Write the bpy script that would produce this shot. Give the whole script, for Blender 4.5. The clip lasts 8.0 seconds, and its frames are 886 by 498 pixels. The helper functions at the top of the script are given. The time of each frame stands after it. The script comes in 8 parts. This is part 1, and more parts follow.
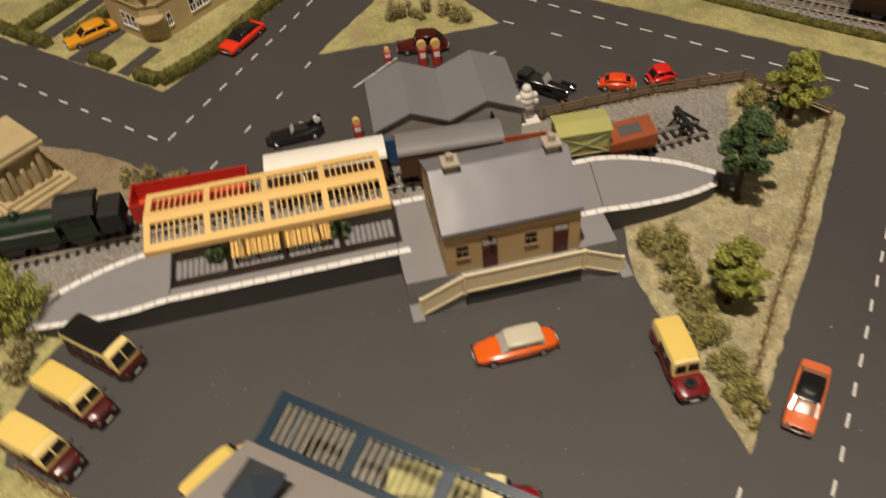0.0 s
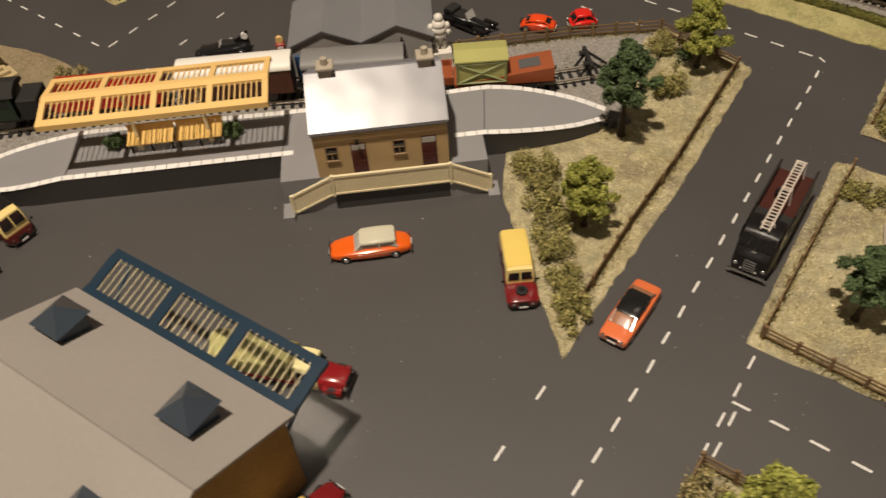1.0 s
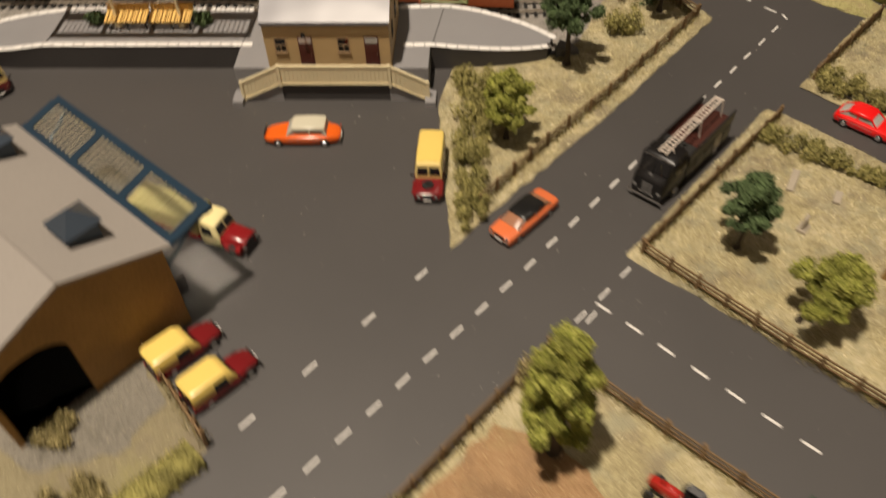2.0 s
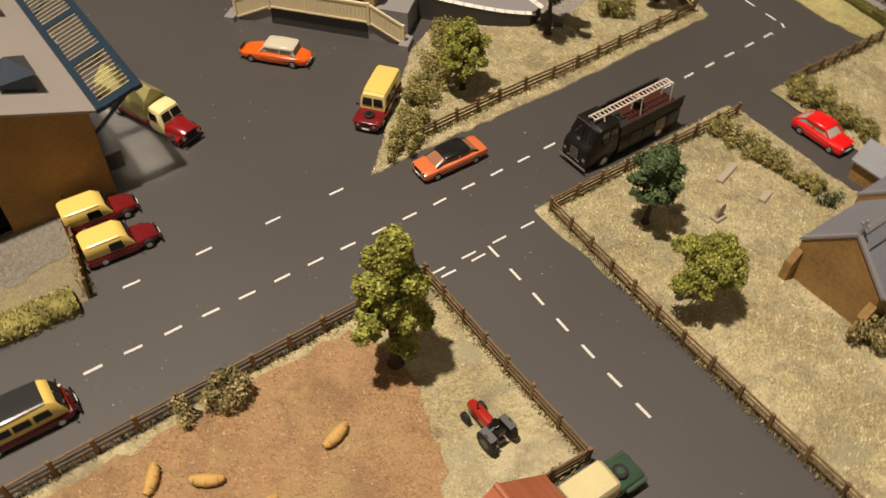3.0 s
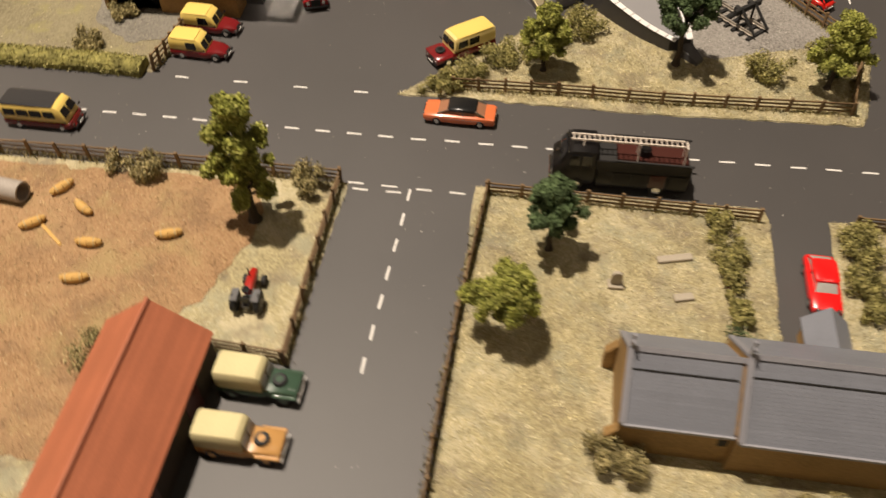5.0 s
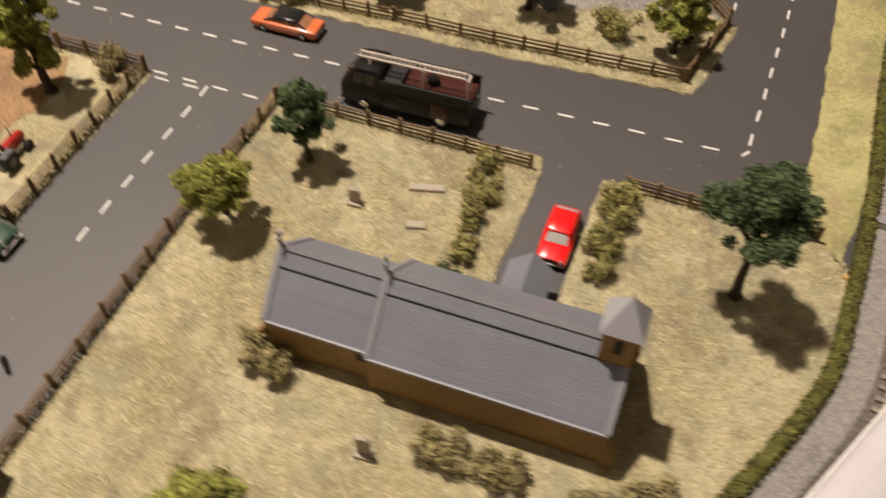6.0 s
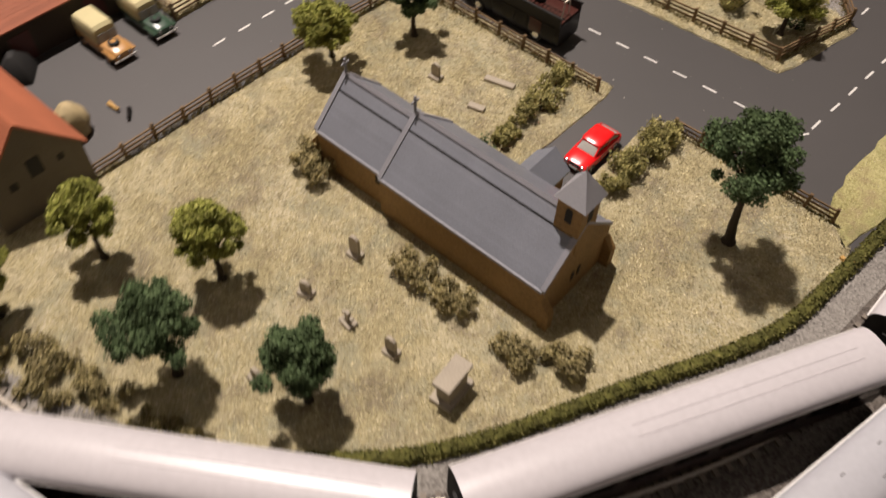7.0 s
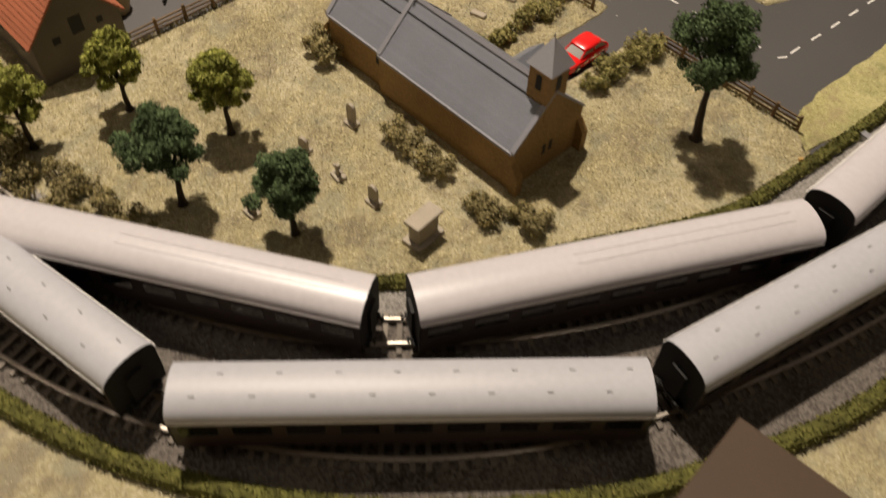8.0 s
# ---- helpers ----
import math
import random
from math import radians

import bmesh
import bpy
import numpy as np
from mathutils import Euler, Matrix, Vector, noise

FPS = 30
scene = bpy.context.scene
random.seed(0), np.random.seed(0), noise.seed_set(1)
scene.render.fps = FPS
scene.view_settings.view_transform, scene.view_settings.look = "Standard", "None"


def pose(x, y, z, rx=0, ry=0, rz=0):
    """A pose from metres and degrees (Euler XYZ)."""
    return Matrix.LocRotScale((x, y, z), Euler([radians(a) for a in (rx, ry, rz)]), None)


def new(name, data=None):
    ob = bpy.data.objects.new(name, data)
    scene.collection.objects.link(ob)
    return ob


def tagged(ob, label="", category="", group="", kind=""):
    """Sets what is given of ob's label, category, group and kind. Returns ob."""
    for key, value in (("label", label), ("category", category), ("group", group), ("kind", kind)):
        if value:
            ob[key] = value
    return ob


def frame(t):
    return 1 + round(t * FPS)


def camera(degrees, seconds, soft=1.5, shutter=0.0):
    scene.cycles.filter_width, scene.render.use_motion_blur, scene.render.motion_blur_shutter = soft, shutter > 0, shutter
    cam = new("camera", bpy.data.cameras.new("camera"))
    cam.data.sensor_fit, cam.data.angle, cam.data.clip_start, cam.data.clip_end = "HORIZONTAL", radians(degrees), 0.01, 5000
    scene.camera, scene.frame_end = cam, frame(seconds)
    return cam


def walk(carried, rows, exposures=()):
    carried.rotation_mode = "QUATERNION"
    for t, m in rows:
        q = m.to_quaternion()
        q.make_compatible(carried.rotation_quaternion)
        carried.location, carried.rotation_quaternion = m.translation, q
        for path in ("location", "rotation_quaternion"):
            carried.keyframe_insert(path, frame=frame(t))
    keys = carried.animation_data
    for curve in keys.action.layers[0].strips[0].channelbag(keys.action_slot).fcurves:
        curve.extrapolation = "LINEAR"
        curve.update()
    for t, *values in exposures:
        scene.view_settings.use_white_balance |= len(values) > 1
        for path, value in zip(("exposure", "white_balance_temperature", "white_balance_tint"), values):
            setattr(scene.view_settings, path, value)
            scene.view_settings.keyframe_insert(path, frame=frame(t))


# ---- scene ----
# A table-top model railway town. Plans below are in centimetres; U turns them into metres.
U = 0.01
cam = camera(56.36, 8.0, 1.5, 0.45)
ROWS = [
    (0.0, -0.0026, -0.0005, 0.5246, 42.66, 3.96, -4.71),
    (0.3, 0.0418, -0.0421, 0.5053, 43.07, 3.58, -1.99),
    (0.5, 0.0676, -0.0659, 0.5047, 42.69, 3.68, -0.48),
    (0.7, 0.0978, -0.0896, 0.4974, 43.20, 2.93, 0.69),
    (1.0, 0.1458, -0.0777, 0.4892, 42.62, 3.18, 1.65),
    (1.2, 0.1648, -0.0801, 0.4866, 42.70, 1.66, 1.73),
    (1.5, 0.1863, -0.0778, 0.4768, 42.32, 2.06, 3.31),
    (1.7, 0.1835, -0.0950, 0.4784, 41.97, 0.55, 4.22),
    (2.0, 0.2723, -0.1443, 0.4674, 41.64, 1.60, 9.86),
    (2.2, 0.3184, -0.1748, 0.4613, 41.66, 1.17, 13.56),
    (3.3, 0.4493, -0.1485, 0.4416, 42.76, -2.38, 29.76),
    (3.5, 0.4681, -0.0976, 0.4426, 42.65, -1.67, 37.69),
    (3.8, 0.4883, -0.0553, 0.4288, 43.19, -1.89, 42.61),
    (4.0, 0.5002, -0.0399, 0.4428, 41.45, -1.76, 45.61),
    (4.2, 0.5306, -0.0411, 0.4496, 40.57, -1.62, 48.86),
    (5.3, 0.7832, 0.1205, 0.4758, 39.65, 0.99, 69.60),
    (5.5, 0.8018, 0.1577, 0.4781, 39.35, 1.08, 71.26),
    (5.8, 0.8277, 0.2381, 0.4463, 39.40, 0.25, 74.14),
    (6.0, 0.8437, 0.2873, 0.4402, 38.22, -0.69, 76.60),
    (6.2, 0.8680, 0.3292, 0.4284, 38.26, -1.24, 79.17),
    (6.5, 0.8836, 0.3478, 0.4449, 36.45, -1.95, 85.07),
    (6.8, 0.9258, 0.3618, 0.4504, 36.34, -1.43, 92.91),
    (7.0, 0.9685, 0.3926, 0.4534, 37.20, -1.31, 98.32),
    (7.2, 0.9890, 0.4167, 0.4601, 36.45, -0.70, 101.02),
    (7.5, 1.0364, 0.4356, 0.4507, 37.91, -0.96, 102.98),
    (7.7, 1.0422, 0.4385, 0.4509, 37.18, -1.08, 102.97),
    (8.0, 1.0737, 0.4559, 0.4359, 38.00, -1.73, 103.53),
]
walk(cam, [(t, pose(*p)) for t, *p in ROWS], [(0.0, -0.24, 6550, 10), (1.5, -0.12, 6650, 10), (3.5, 0.12, 6700, 11), (5.5, 0.27, 6500, 11), (6.5, 0.22, 6200, 17), (7.0, 0.17, 6050, 16), (7.5, 0.06, 6150, 15), (8.0, 0.06, 6500, 11)])

# ---- light: a lit room, ceiling lamp above the table, side light, added fill ----
world = bpy.data.worlds.new("room_air")
scene.world = world
world.use_nodes = True
world.node_tree.nodes["Background"].inputs[0].default_value = (1.0, 0.88, 0.74, 1)
world.node_tree.nodes["Background"].inputs[1].default_value = 0.03


def overhead_light(x, y, z, size, watts, colour):
    lamp = bpy.data.lights.new("overhead_light_disk", "AREA")
    lamp.shape, lamp.size, lamp.energy, lamp.color = "DISK", size, watts, colour
    ob = new("overhead_light_disk", lamp)
    ob.location = (x, y, z)
    return ob


overhead_light(-0.21, -0.26, 2.90, 0.11, 130, (1.0, 0.865, 0.71))
# weak side light, set far out to brighten the shed gable
overhead_light(1.40, -1.90, 2.60, 0.20, 9, (1.0, 0.865, 0.71))
# added soft fill for the far right corner, no lamp known there
overhead_light(0.95, 1.20, 2.90, 0.45, 4, (1.0, 0.87, 0.72))


# ---- materials ----
def paint(name, colour, rough=0.5, metal=0.0, vary=0.12, scale=250.0, bump=0.15, second=None, coat=0.0, per_piece=0.0, fine=4.0, contrast=0.25, spec=0.5, detail=4.0):
    """A surface with colour variation at two scales and fine relief."""
    m = bpy.data.materials.new(name)
    m.use_nodes = True
    n, l = m.node_tree.nodes, m.node_tree.links
    b = n["Principled BSDF"]
    b.inputs["Roughness"].default_value, b.inputs["Metallic"].default_value = rough, metal
    b.inputs["Coat Weight"].default_value, b.inputs["Coat Roughness"].default_value = coat, 0.08
    b.inputs["Specular IOR Level"].default_value = spec
    co = n.new("ShaderNodeTexCoord")
    big, small = n.new("ShaderNodeTexNoise"), n.new("ShaderNodeTexNoise")
    big.inputs["Scale"].default_value, small.inputs["Scale"].default_value = scale * 0.12, scale * fine
    big.inputs["Detail"].default_value, small.inputs["Detail"].default_value = 6, detail
    for tex in (big, small):
        l.new(co.outputs["Object"], tex.inputs["Vector"])
    ramp = n.new("ShaderNodeValToRGB")
    ramp.color_ramp.elements[0].position, ramp.color_ramp.elements[1].position = 0.5 - contrast, 0.5 + contrast
    c = Vector(colour)
    d = Vector(second) if second else c * (1 - 2 * vary)
    ramp.color_ramp.elements[0].color, ramp.color_ramp.elements[1].color = (*d, 1), (*(c * (1 + vary * 0.4)), 1)
    mixv = n.new("ShaderNodeMath")
    mixv.operation = "MULTIPLY_ADD"
    mixv.inputs[1].default_value = 0.5
    half = n.new("ShaderNodeMath")
    half.operation = "MULTIPLY"
    half.inputs[1].default_value = 0.5
    l.new(big.outputs["Fac"], half.inputs[0])
    l.new(small.outputs["Fac"], mixv.inputs[0])
    l.new(half.outputs[0], mixv.inputs[2])
    l.new(mixv.outputs[0], ramp.inputs["Fac"])
    last = ramp.outputs["Color"]
    if per_piece:
        info = n.new("ShaderNodeObjectInfo")
        rng = n.new("ShaderNodeMapRange")
        rng.inputs["To Min"].default_value, rng.inputs["To Max"].default_value = 1 - per_piece, 1 + per_piece
        l.new(info.outputs["Random"], rng.inputs["Value"])
        hsv = n.new("ShaderNodeHueSaturation")
        l.new(rng.outputs[0], hsv.inputs["Value"])
        l.new(last, hsv.inputs["Color"])
        last = hsv.outputs["Color"]
    l.new(last, b.inputs["Base Color"])
    if bump:
        bp = n.new("ShaderNodeBump")
        bp.inputs["Strength"].default_value, bp.inputs["Distance"].default_value = bump, 0.0006
        l.new(small.outputs["Fac"], bp.inputs["Height"])
        l.new(bp.outputs[0], b.inputs["Normal"])
    return m


def scatter_paint(name, colours, scale=420.0, rough=0.95, bump=0.9, worn=None):
    """Loose scatter material: mixed grains of several colours over slow patches."""
    m = bpy.data.materials.new(name)
    m.use_nodes = True
    n, l = m.node_tree.nodes, m.node_tree.links
    b = n["Principled BSDF"]
    b.inputs["Roughness"].default_value = rough
    b.inputs["Specular IOR Level"].default_value = 0.2
    co = n.new("ShaderNodeTexCoord")
    cell, patch, grain = n.new("ShaderNodeTexVoronoi"), n.new("ShaderNodeTexNoise"), n.new("ShaderNodeTexNoise")
    cell.inputs["Scale"].default_value = scale
    patch.inputs["Scale"].default_value, patch.inputs["Detail"].default_value = 14, 5
    grain.inputs["Scale"].default_value, grain.inputs["Detail"].default_value = scale * 1.7, 3
    for tex in (cell, patch, grain):
        l.new(co.outputs["Object"], tex.inputs["Vector"])
    sep = n.new("ShaderNodeSeparateColor")
    l.new(cell.outputs["Color"], sep.inputs[0])
    add = n.new("ShaderNodeMath")
    add.operation = "MULTIPLY_ADD"
    add.inputs[1].default_value = 0.55
    sub = n.new("ShaderNodeMath")
    sub.operation = "MULTIPLY_ADD"
    sub.inputs[1].default_value, sub.inputs[2].default_value = 1.1, -0.33
    l.new(patch.outputs["Fac"], sub.inputs[0])
    l.new(sep.outputs[0], add.inputs[0])
    l.new(sub.outputs[0], add.inputs[2])
    ramp = n.new("ShaderNodeValToRGB")
    e = ramp.color_ramp.elements
    for i, c in enumerate(colours):
        p = i / (len(colours) - 1)
        if i == 0:
            e[0].color = (*c, 1)
        elif i == len(colours) - 1:
            e[-1].color = (*c, 1)
        else:
            e.new(p).color = (*c, 1)
    l.new(add.outputs[0], ramp.inputs["Fac"])
    last = ramp.outputs["Color"]
    for i, c in enumerate(worn or ()):
        spot, fade, mix = n.new("ShaderNodeTexNoise"), n.new("ShaderNodeMapRange"), n.new("ShaderNodeMix")
        spot.inputs["Scale"].default_value, spot.inputs["Detail"].default_value, spot.inputs["Roughness"].default_value = 22 + 9 * i, 7, 0.68
        shift = n.new("ShaderNodeVectorMath")
        shift.inputs[1].default_value = (0.37 * (i + 1), 0.21, 0.11 * i)
        l.new(co.outputs["Object"], shift.inputs[0])
        l.new(shift.outputs[0], spot.inputs["Vector"])
        fade.inputs["From Min"].default_value, fade.inputs["From Max"].default_value = 0.50, 0.64
        fade.inputs["To Max"].default_value = 0.75
        l.new(spot.outputs["Fac"], fade.inputs["Value"])
        mix.data_type = "RGBA"
        l.new(fade.outputs[0], mix.inputs["Factor"])
        l.new(last, mix.inputs["A"])
        mix.inputs["B"].default_value = (*c, 1)
        last = mix.outputs["Result"]
    l.new(last, b.inputs["Base Color"])
    mul = n.new("ShaderNodeMath")
    mul.operation = "ADD"
    l.new(cell.outputs["Distance"], mul.inputs[0])
    l.new(grain.outputs["Fac"], mul.inputs[1])
    bp = n.new("ShaderNodeBump")
    bp.inputs["Strength"].default_value, bp.inputs["Distance"].default_value = bump, 0.0012
    l.new(mul.outputs[0], bp.inputs["Height"])
    l.new(bp.outputs[0], b.inputs["Normal"])
    return m


def clear_glass(name, tint):
    m = bpy.data.materials.new(name)
    m.use_nodes = True
    b = m.node_tree.nodes["Principled BSDF"]
    b.inputs["Base Color"].default_value = (*tint, 1)
    b.inputs["Roughness"].default_value, b.inputs["Transmission Weight"].default_value, b.inputs["IOR"].default_value = 0.05, 1.0, 1.3
    return m


ASPHALT = paint("asphalt_paint", (0.062, 0.0565, 0.0545), 0.56, vary=0.22, scale=60, bump=0.24, fine=18, contrast=0.35, spec=0.8)
LINE = paint("road_line_paint", (0.72, 0.70, 0.66), 0.6, vary=0.12, bump=0.2)
GRASS = scatter_paint("dry_grass_scatter", [(0.23, 0.192, 0.103), (0.38, 0.325, 0.182), (0.50, 0.434, 0.25), (0.66, 0.60, 0.45)], scale=720, bump=0.8, worn=[(0.58, 0.515, 0.34), (0.23, 0.192, 0.135), (0.34, 0.325, 0.22)])
VERGE = scatter_paint("verge_scatter", [(0.24, 0.215, 0.085), (0.38, 0.345, 0.145), (0.50, 0.455, 0.21), (0.54, 0.49, 0.25)], scale=760, bump=0.7, worn=[(0.22, 0.23, 0.09), (0.34, 0.27, 0.15)])
SOIL = scatter_paint("ploughed_soil_scatter", [(0.21, 0.122, 0.060), (0.32, 0.195, 0.100), (0.40, 0.255, 0.138), (0.35, 0.235, 0.122)], scale=800, bump=0.6, worn=[(0.36, 0.27, 0.13), (0.24, 0.15, 0.085)])
EARTH = scatter_paint("bare_earth_scatter", [(0.15, 0.115, 0.065), (0.27, 0.205, 0.125), (0.35, 0.275, 0.17), (0.28, 0.23, 0.14)], scale=700, worn=[(0.16, 0.15, 0.075)])
DUSTY = scatter_paint("dusty_yard_scatter", [(0.13, 0.112, 0.066), (0.215, 0.185, 0.112), (0.275, 0.24, 0.15), (0.24, 0.215, 0.13)], scale=700, bump=0.6, worn=[(0.30, 0.275, 0.11), (0.22, 0.185, 0.13)])
BALLAST = scatter_paint("grey_ballast_scatter", [(0.13, 0.118, 0.105), (0.26, 0.24, 0.215), (0.37, 0.345, 0.31), (0.19, 0.17, 0.145)], scale=620)
YARDGRAVEL = scatter_paint("dusty_grey_gravel_scatter", [(0.10, 0.092, 0.076), (0.19, 0.175, 0.145), (0.26, 0.24, 0.20), (0.15, 0.135, 0.105)], scale=620)
DARKBALLAST = scatter_paint("dark_ballast_scatter", [(0.050, 0.042, 0.036), (0.12, 0.102, 0.088), (0.21, 0.185, 0.16), (0.08, 0.068, 0.056)], scale=620)
GREYBASE = paint("grey_plastic", (0.25, 0.245, 0.25), 0.55, vary=0.06, bump=0.08)
DARKGREY = paint("dark_grey_plastic", (0.10, 0.098, 0.10), 0.5, vary=0.08, bump=0.1)
PLATSIDE = paint("dark_platform_face", (0.050, 0.046, 0.045), 0.55, vary=0.15, bump=0.15)
WHITE = paint("white_edge_paint", (0.80, 0.78, 0.75), 0.55, vary=0.06, bump=0.15, per_piece=0.06)
ROOFGREY = paint("grey_gloss_roof", (0.21, 0.208, 0.228), 0.29, vary=0.04, bump=0.5, scale=11, detail=0.0)
SLATE = paint("slate_roof_paint", (0.205, 0.216, 0.250), 0.44, vary=0.14, bump=0.3, per_piece=0.04)
RIDGE = paint("pale_ridge_paint", (0.27, 0.268, 0.295), 0.5, vary=0.12)
TURRET = paint("pale_turret_paint", (0.40, 0.40, 0.43), 0.5, vary=0.12)
SHEDROOF = paint("buff_grey_roof", (0.29, 0.265, 0.24), 0.50, vary=0.06, bump=0.08, scale=90)
SHEDWALL = paint("brown_stone_wall", (0.37, 0.205, 0.062), 0.75, vary=0.22, bump=0.5, fine=2)
STATIONWALL = paint("tan_brick_wall", (0.50, 0.35, 0.17), 0.6, vary=0.10, bump=0.35)
CHURCHWALL = paint("church_stone_wall", (0.36, 0.215, 0.075), 0.75, vary=0.28, bump=0.6, fine=1.6)
CREAM = paint("cream_plastic", (0.78, 0.68, 0.44), 0.5, vary=0.06, bump=0.08)
FRAMEBROWN = paint("brown_window_frame", (0.30, 0.20, 0.11), 0.5, vary=0.1)
CANOPY = paint("yellow_tan_plastic", (0.80, 0.53, 0.20), 0.5, vary=0.08, bump=0.1)
BENCHWOOD = paint("yellow_bench_plastic", (0.78, 0.50, 0.15), 0.5, vary=0.10, bump=0.1)
BLUE = paint("dark_blue_paint", (0.016, 0.036, 0.060), 0.28, vary=0.12, bump=0.06)
BLUEMETAL = paint("polished_blue_metal", (0.085, 0.110, 0.145), 0.24, 0.55, vary=0.1, bump=0.05)
DOORBROWN = paint("dark_red_brown_door", (0.085, 0.022, 0.016), 0.4, vary=0.1)
BLACK = paint("black_paint", (0.010, 0.009, 0.009), 0.34, vary=0.1, bump=0.05, spec=0.3)
MATTBLACK = paint("matt_black", (0.014, 0.013, 0.012), 0.75, vary=0.15, bump=0.2)
GLASS = paint("dark_window_glass", (0.012, 0.012, 0.013), 0.06, vary=0.05, bump=0)
PALEGLASS = paint("pale_window_glass", (0.42, 0.41, 0.38), 0.08, vary=0.1, bump=0)
AMBERGLASS = paint("amber_tinted_glass", (0.34, 0.16, 0.09), 0.25, vary=0.1, bump=0)
CLEAR = clear_glass("clear_plastic_glazing", (0.92, 0.95, 0.96))
CHROME = paint("bright_metal", (0.75, 0.74, 0.72), 0.18, 1.0, vary=0.05, bump=0.02)
STEEL = paint("rail_steel", (0.56, 0.50, 0.42), 0.38, 0.55, vary=0.15, bump=0.05)
SLEEPER = paint("sleeper_brown", (0.25, 0.215, 0.175), 0.8, vary=0.2, bump=0.3, per_piece=0.25)
TYRE = paint("tyre_rubber", (0.010, 0.010, 0.010), 0.7, vary=0.1, bump=0.1)
FENCE = paint("brown_fence_wood", (0.22, 0.135, 0.060), 0.7, vary=0.25, bump=0.4, per_piece=0.2)
TRUNK = paint("trunk_bark", (0.060, 0.044, 0.028), 0.85, vary=0.3, bump=0.6)
STONE = paint("grave_stone", (0.46, 0.40, 0.31), 0.8, vary=0.2, bump=0.4)
TILE = paint("red_roof_tile", (0.41, 0.130, 0.062), 0.6, vary=0.14, bump=0.3, per_piece=0.08)
BARNWALL = paint("dark_barn_wall", (0.060, 0.046, 0.034), 0.8, vary=0.25, bump=0.5)
FARMWALL = paint("grey_stone_farm_wall", (0.17, 0.145, 0.11), 0.8, vary=0.25, bump=0.6)
SAND = paint("sandstone_block", (0.52, 0.41, 0.22), 0.75, vary=0.16, bump=0.4)
STATUEWHITE = paint("white_figure_paint", (0.74, 0.70, 0.63), 0.5, vary=0.06)
BALE = paint("straw_bale", (0.74, 0.45, 0.14), 0.85, vary=0.25, bump=0.9, fine=6)
PIPE = paint("pale_grey_pipe", (0.36, 0.35, 0.33), 0.5, vary=0.15)
CLAY = paint("weathered_grey_pipe", (0.40, 0.355, 0.31), 0.6, vary=0.2)
SILVER = paint("silver_white_roof", (0.58, 0.55, 0.565), 0.34, vary=0.07, bump=0.06, scale=60)
PALEROOF = paint("pale_grey_roof", (0.46, 0.46, 0.49), 0.46, vary=0.07, bump=0.06, scale=60)
MAROON = paint("maroon_paint", (0.17, 0.016, 0.014), 0.28, vary=0.08, bump=0.04)
BROWNROOF = paint("brown_card_roof", (0.075, 0.047, 0.028), 0.6, vary=0.1, bump=0.08, spec=0.3)
# wall and ceiling tones are set for bounce light, not from known paint
ROOMWALL = paint("cream_bounce_wall", (0.27, 0.233, 0.192), 0.9, vary=0.05, scale=10)
ROOMCEILING = paint("dim_bounce_ceiling", (0.10, 0.075, 0.055), 0.8, vary=0.12, scale=10)
ROOMFLOOR = paint("room_carpet", (0.10, 0.07, 0.05), 0.95, vary=0.2, scale=60)
PAINTS = {}


def gloss(colour):
    """Model-car enamel of one colour."""
    key = tuple(colour)
    if key not in PAINTS:
        PAINTS[key] = paint("car_enamel", colour, 0.25, vary=0.05, bump=0.02, coat=0.25)
    return PAINTS[key]


# ---- mesh helpers (centimetres) ----
def box(bm, x0, x1, y0, y1, z0, z1):
    v = [bm.verts.new((x, y, z)) for z in (z0, z1) for x, y in ((x0, y0), (x1, y0), (x1, y1), (x0, y1))]
    for f in ((3, 2, 1, 0), (4, 5, 6, 7), (0, 1, 5, 4), (1, 2, 6, 5), (2, 3, 7, 6), (3, 0, 4, 7)):
        bm.faces.new([v[i] for i in f])
    return v


def prism(bm, pts, z0, z1):
    """A flat outline raised from z0 to z1; either may be a list, one height a corner."""
    k = len(pts)
    lo = z0 if isinstance(z0, (list, tuple)) else [z0] * k
    hi = z1 if isinstance(z1, (list, tuple)) else [z1] * k
    a = [bm.verts.new((x, y, z)) for (x, y), z in zip(pts, lo)]
    b = [bm.verts.new((x, y, z)) for (x, y), z in zip(pts, hi)]
    bm.faces.new(a[::-1])
    bm.faces.new(b)
    for i in range(k):
        bm.faces.new((a[i], a[(i + 1) % k], b[(i + 1) % k], b[i]))


def along(bm, outline, x0, x1):
    """An outline in y and z drawn out from x0 to x1."""
    k = len(outline)
    a = [bm.verts.new((x0, y, z)) for y, z in outline]
    b = [bm.verts.new((x1, y, z)) for y, z in outline]
    bm.faces.new(a[::-1])
    bm.faces.new(b)
    for i in range(k):
        bm.faces.new((a[i], a[(i + 1) % k], b[(i + 1) % k], b[i]))


def rod(bm, p, q, r0, r1=None, seg=8):
    p, q = Vector(p), Vector(q)
    r1 = r0 if r1 is None else r1
    turn = (q - p).to_track_quat("Z", "Y").to_matrix()
    rings = []
    for c, r in ((p, r0), (q, r1)):
        rings.append([bm.verts.new(c + turn @ Vector((r * math.cos(i * math.tau / seg), r * math.sin(i * math.tau / seg), 0))) for i in range(seg)])
    bm.faces.new(rings[0][::-1])
    bm.faces.new(rings[1])
    for i in range(seg):
        bm.faces.new((rings[0][i], rings[0][(i + 1) % seg], rings[1][(i + 1) % seg], rings[1][i]))


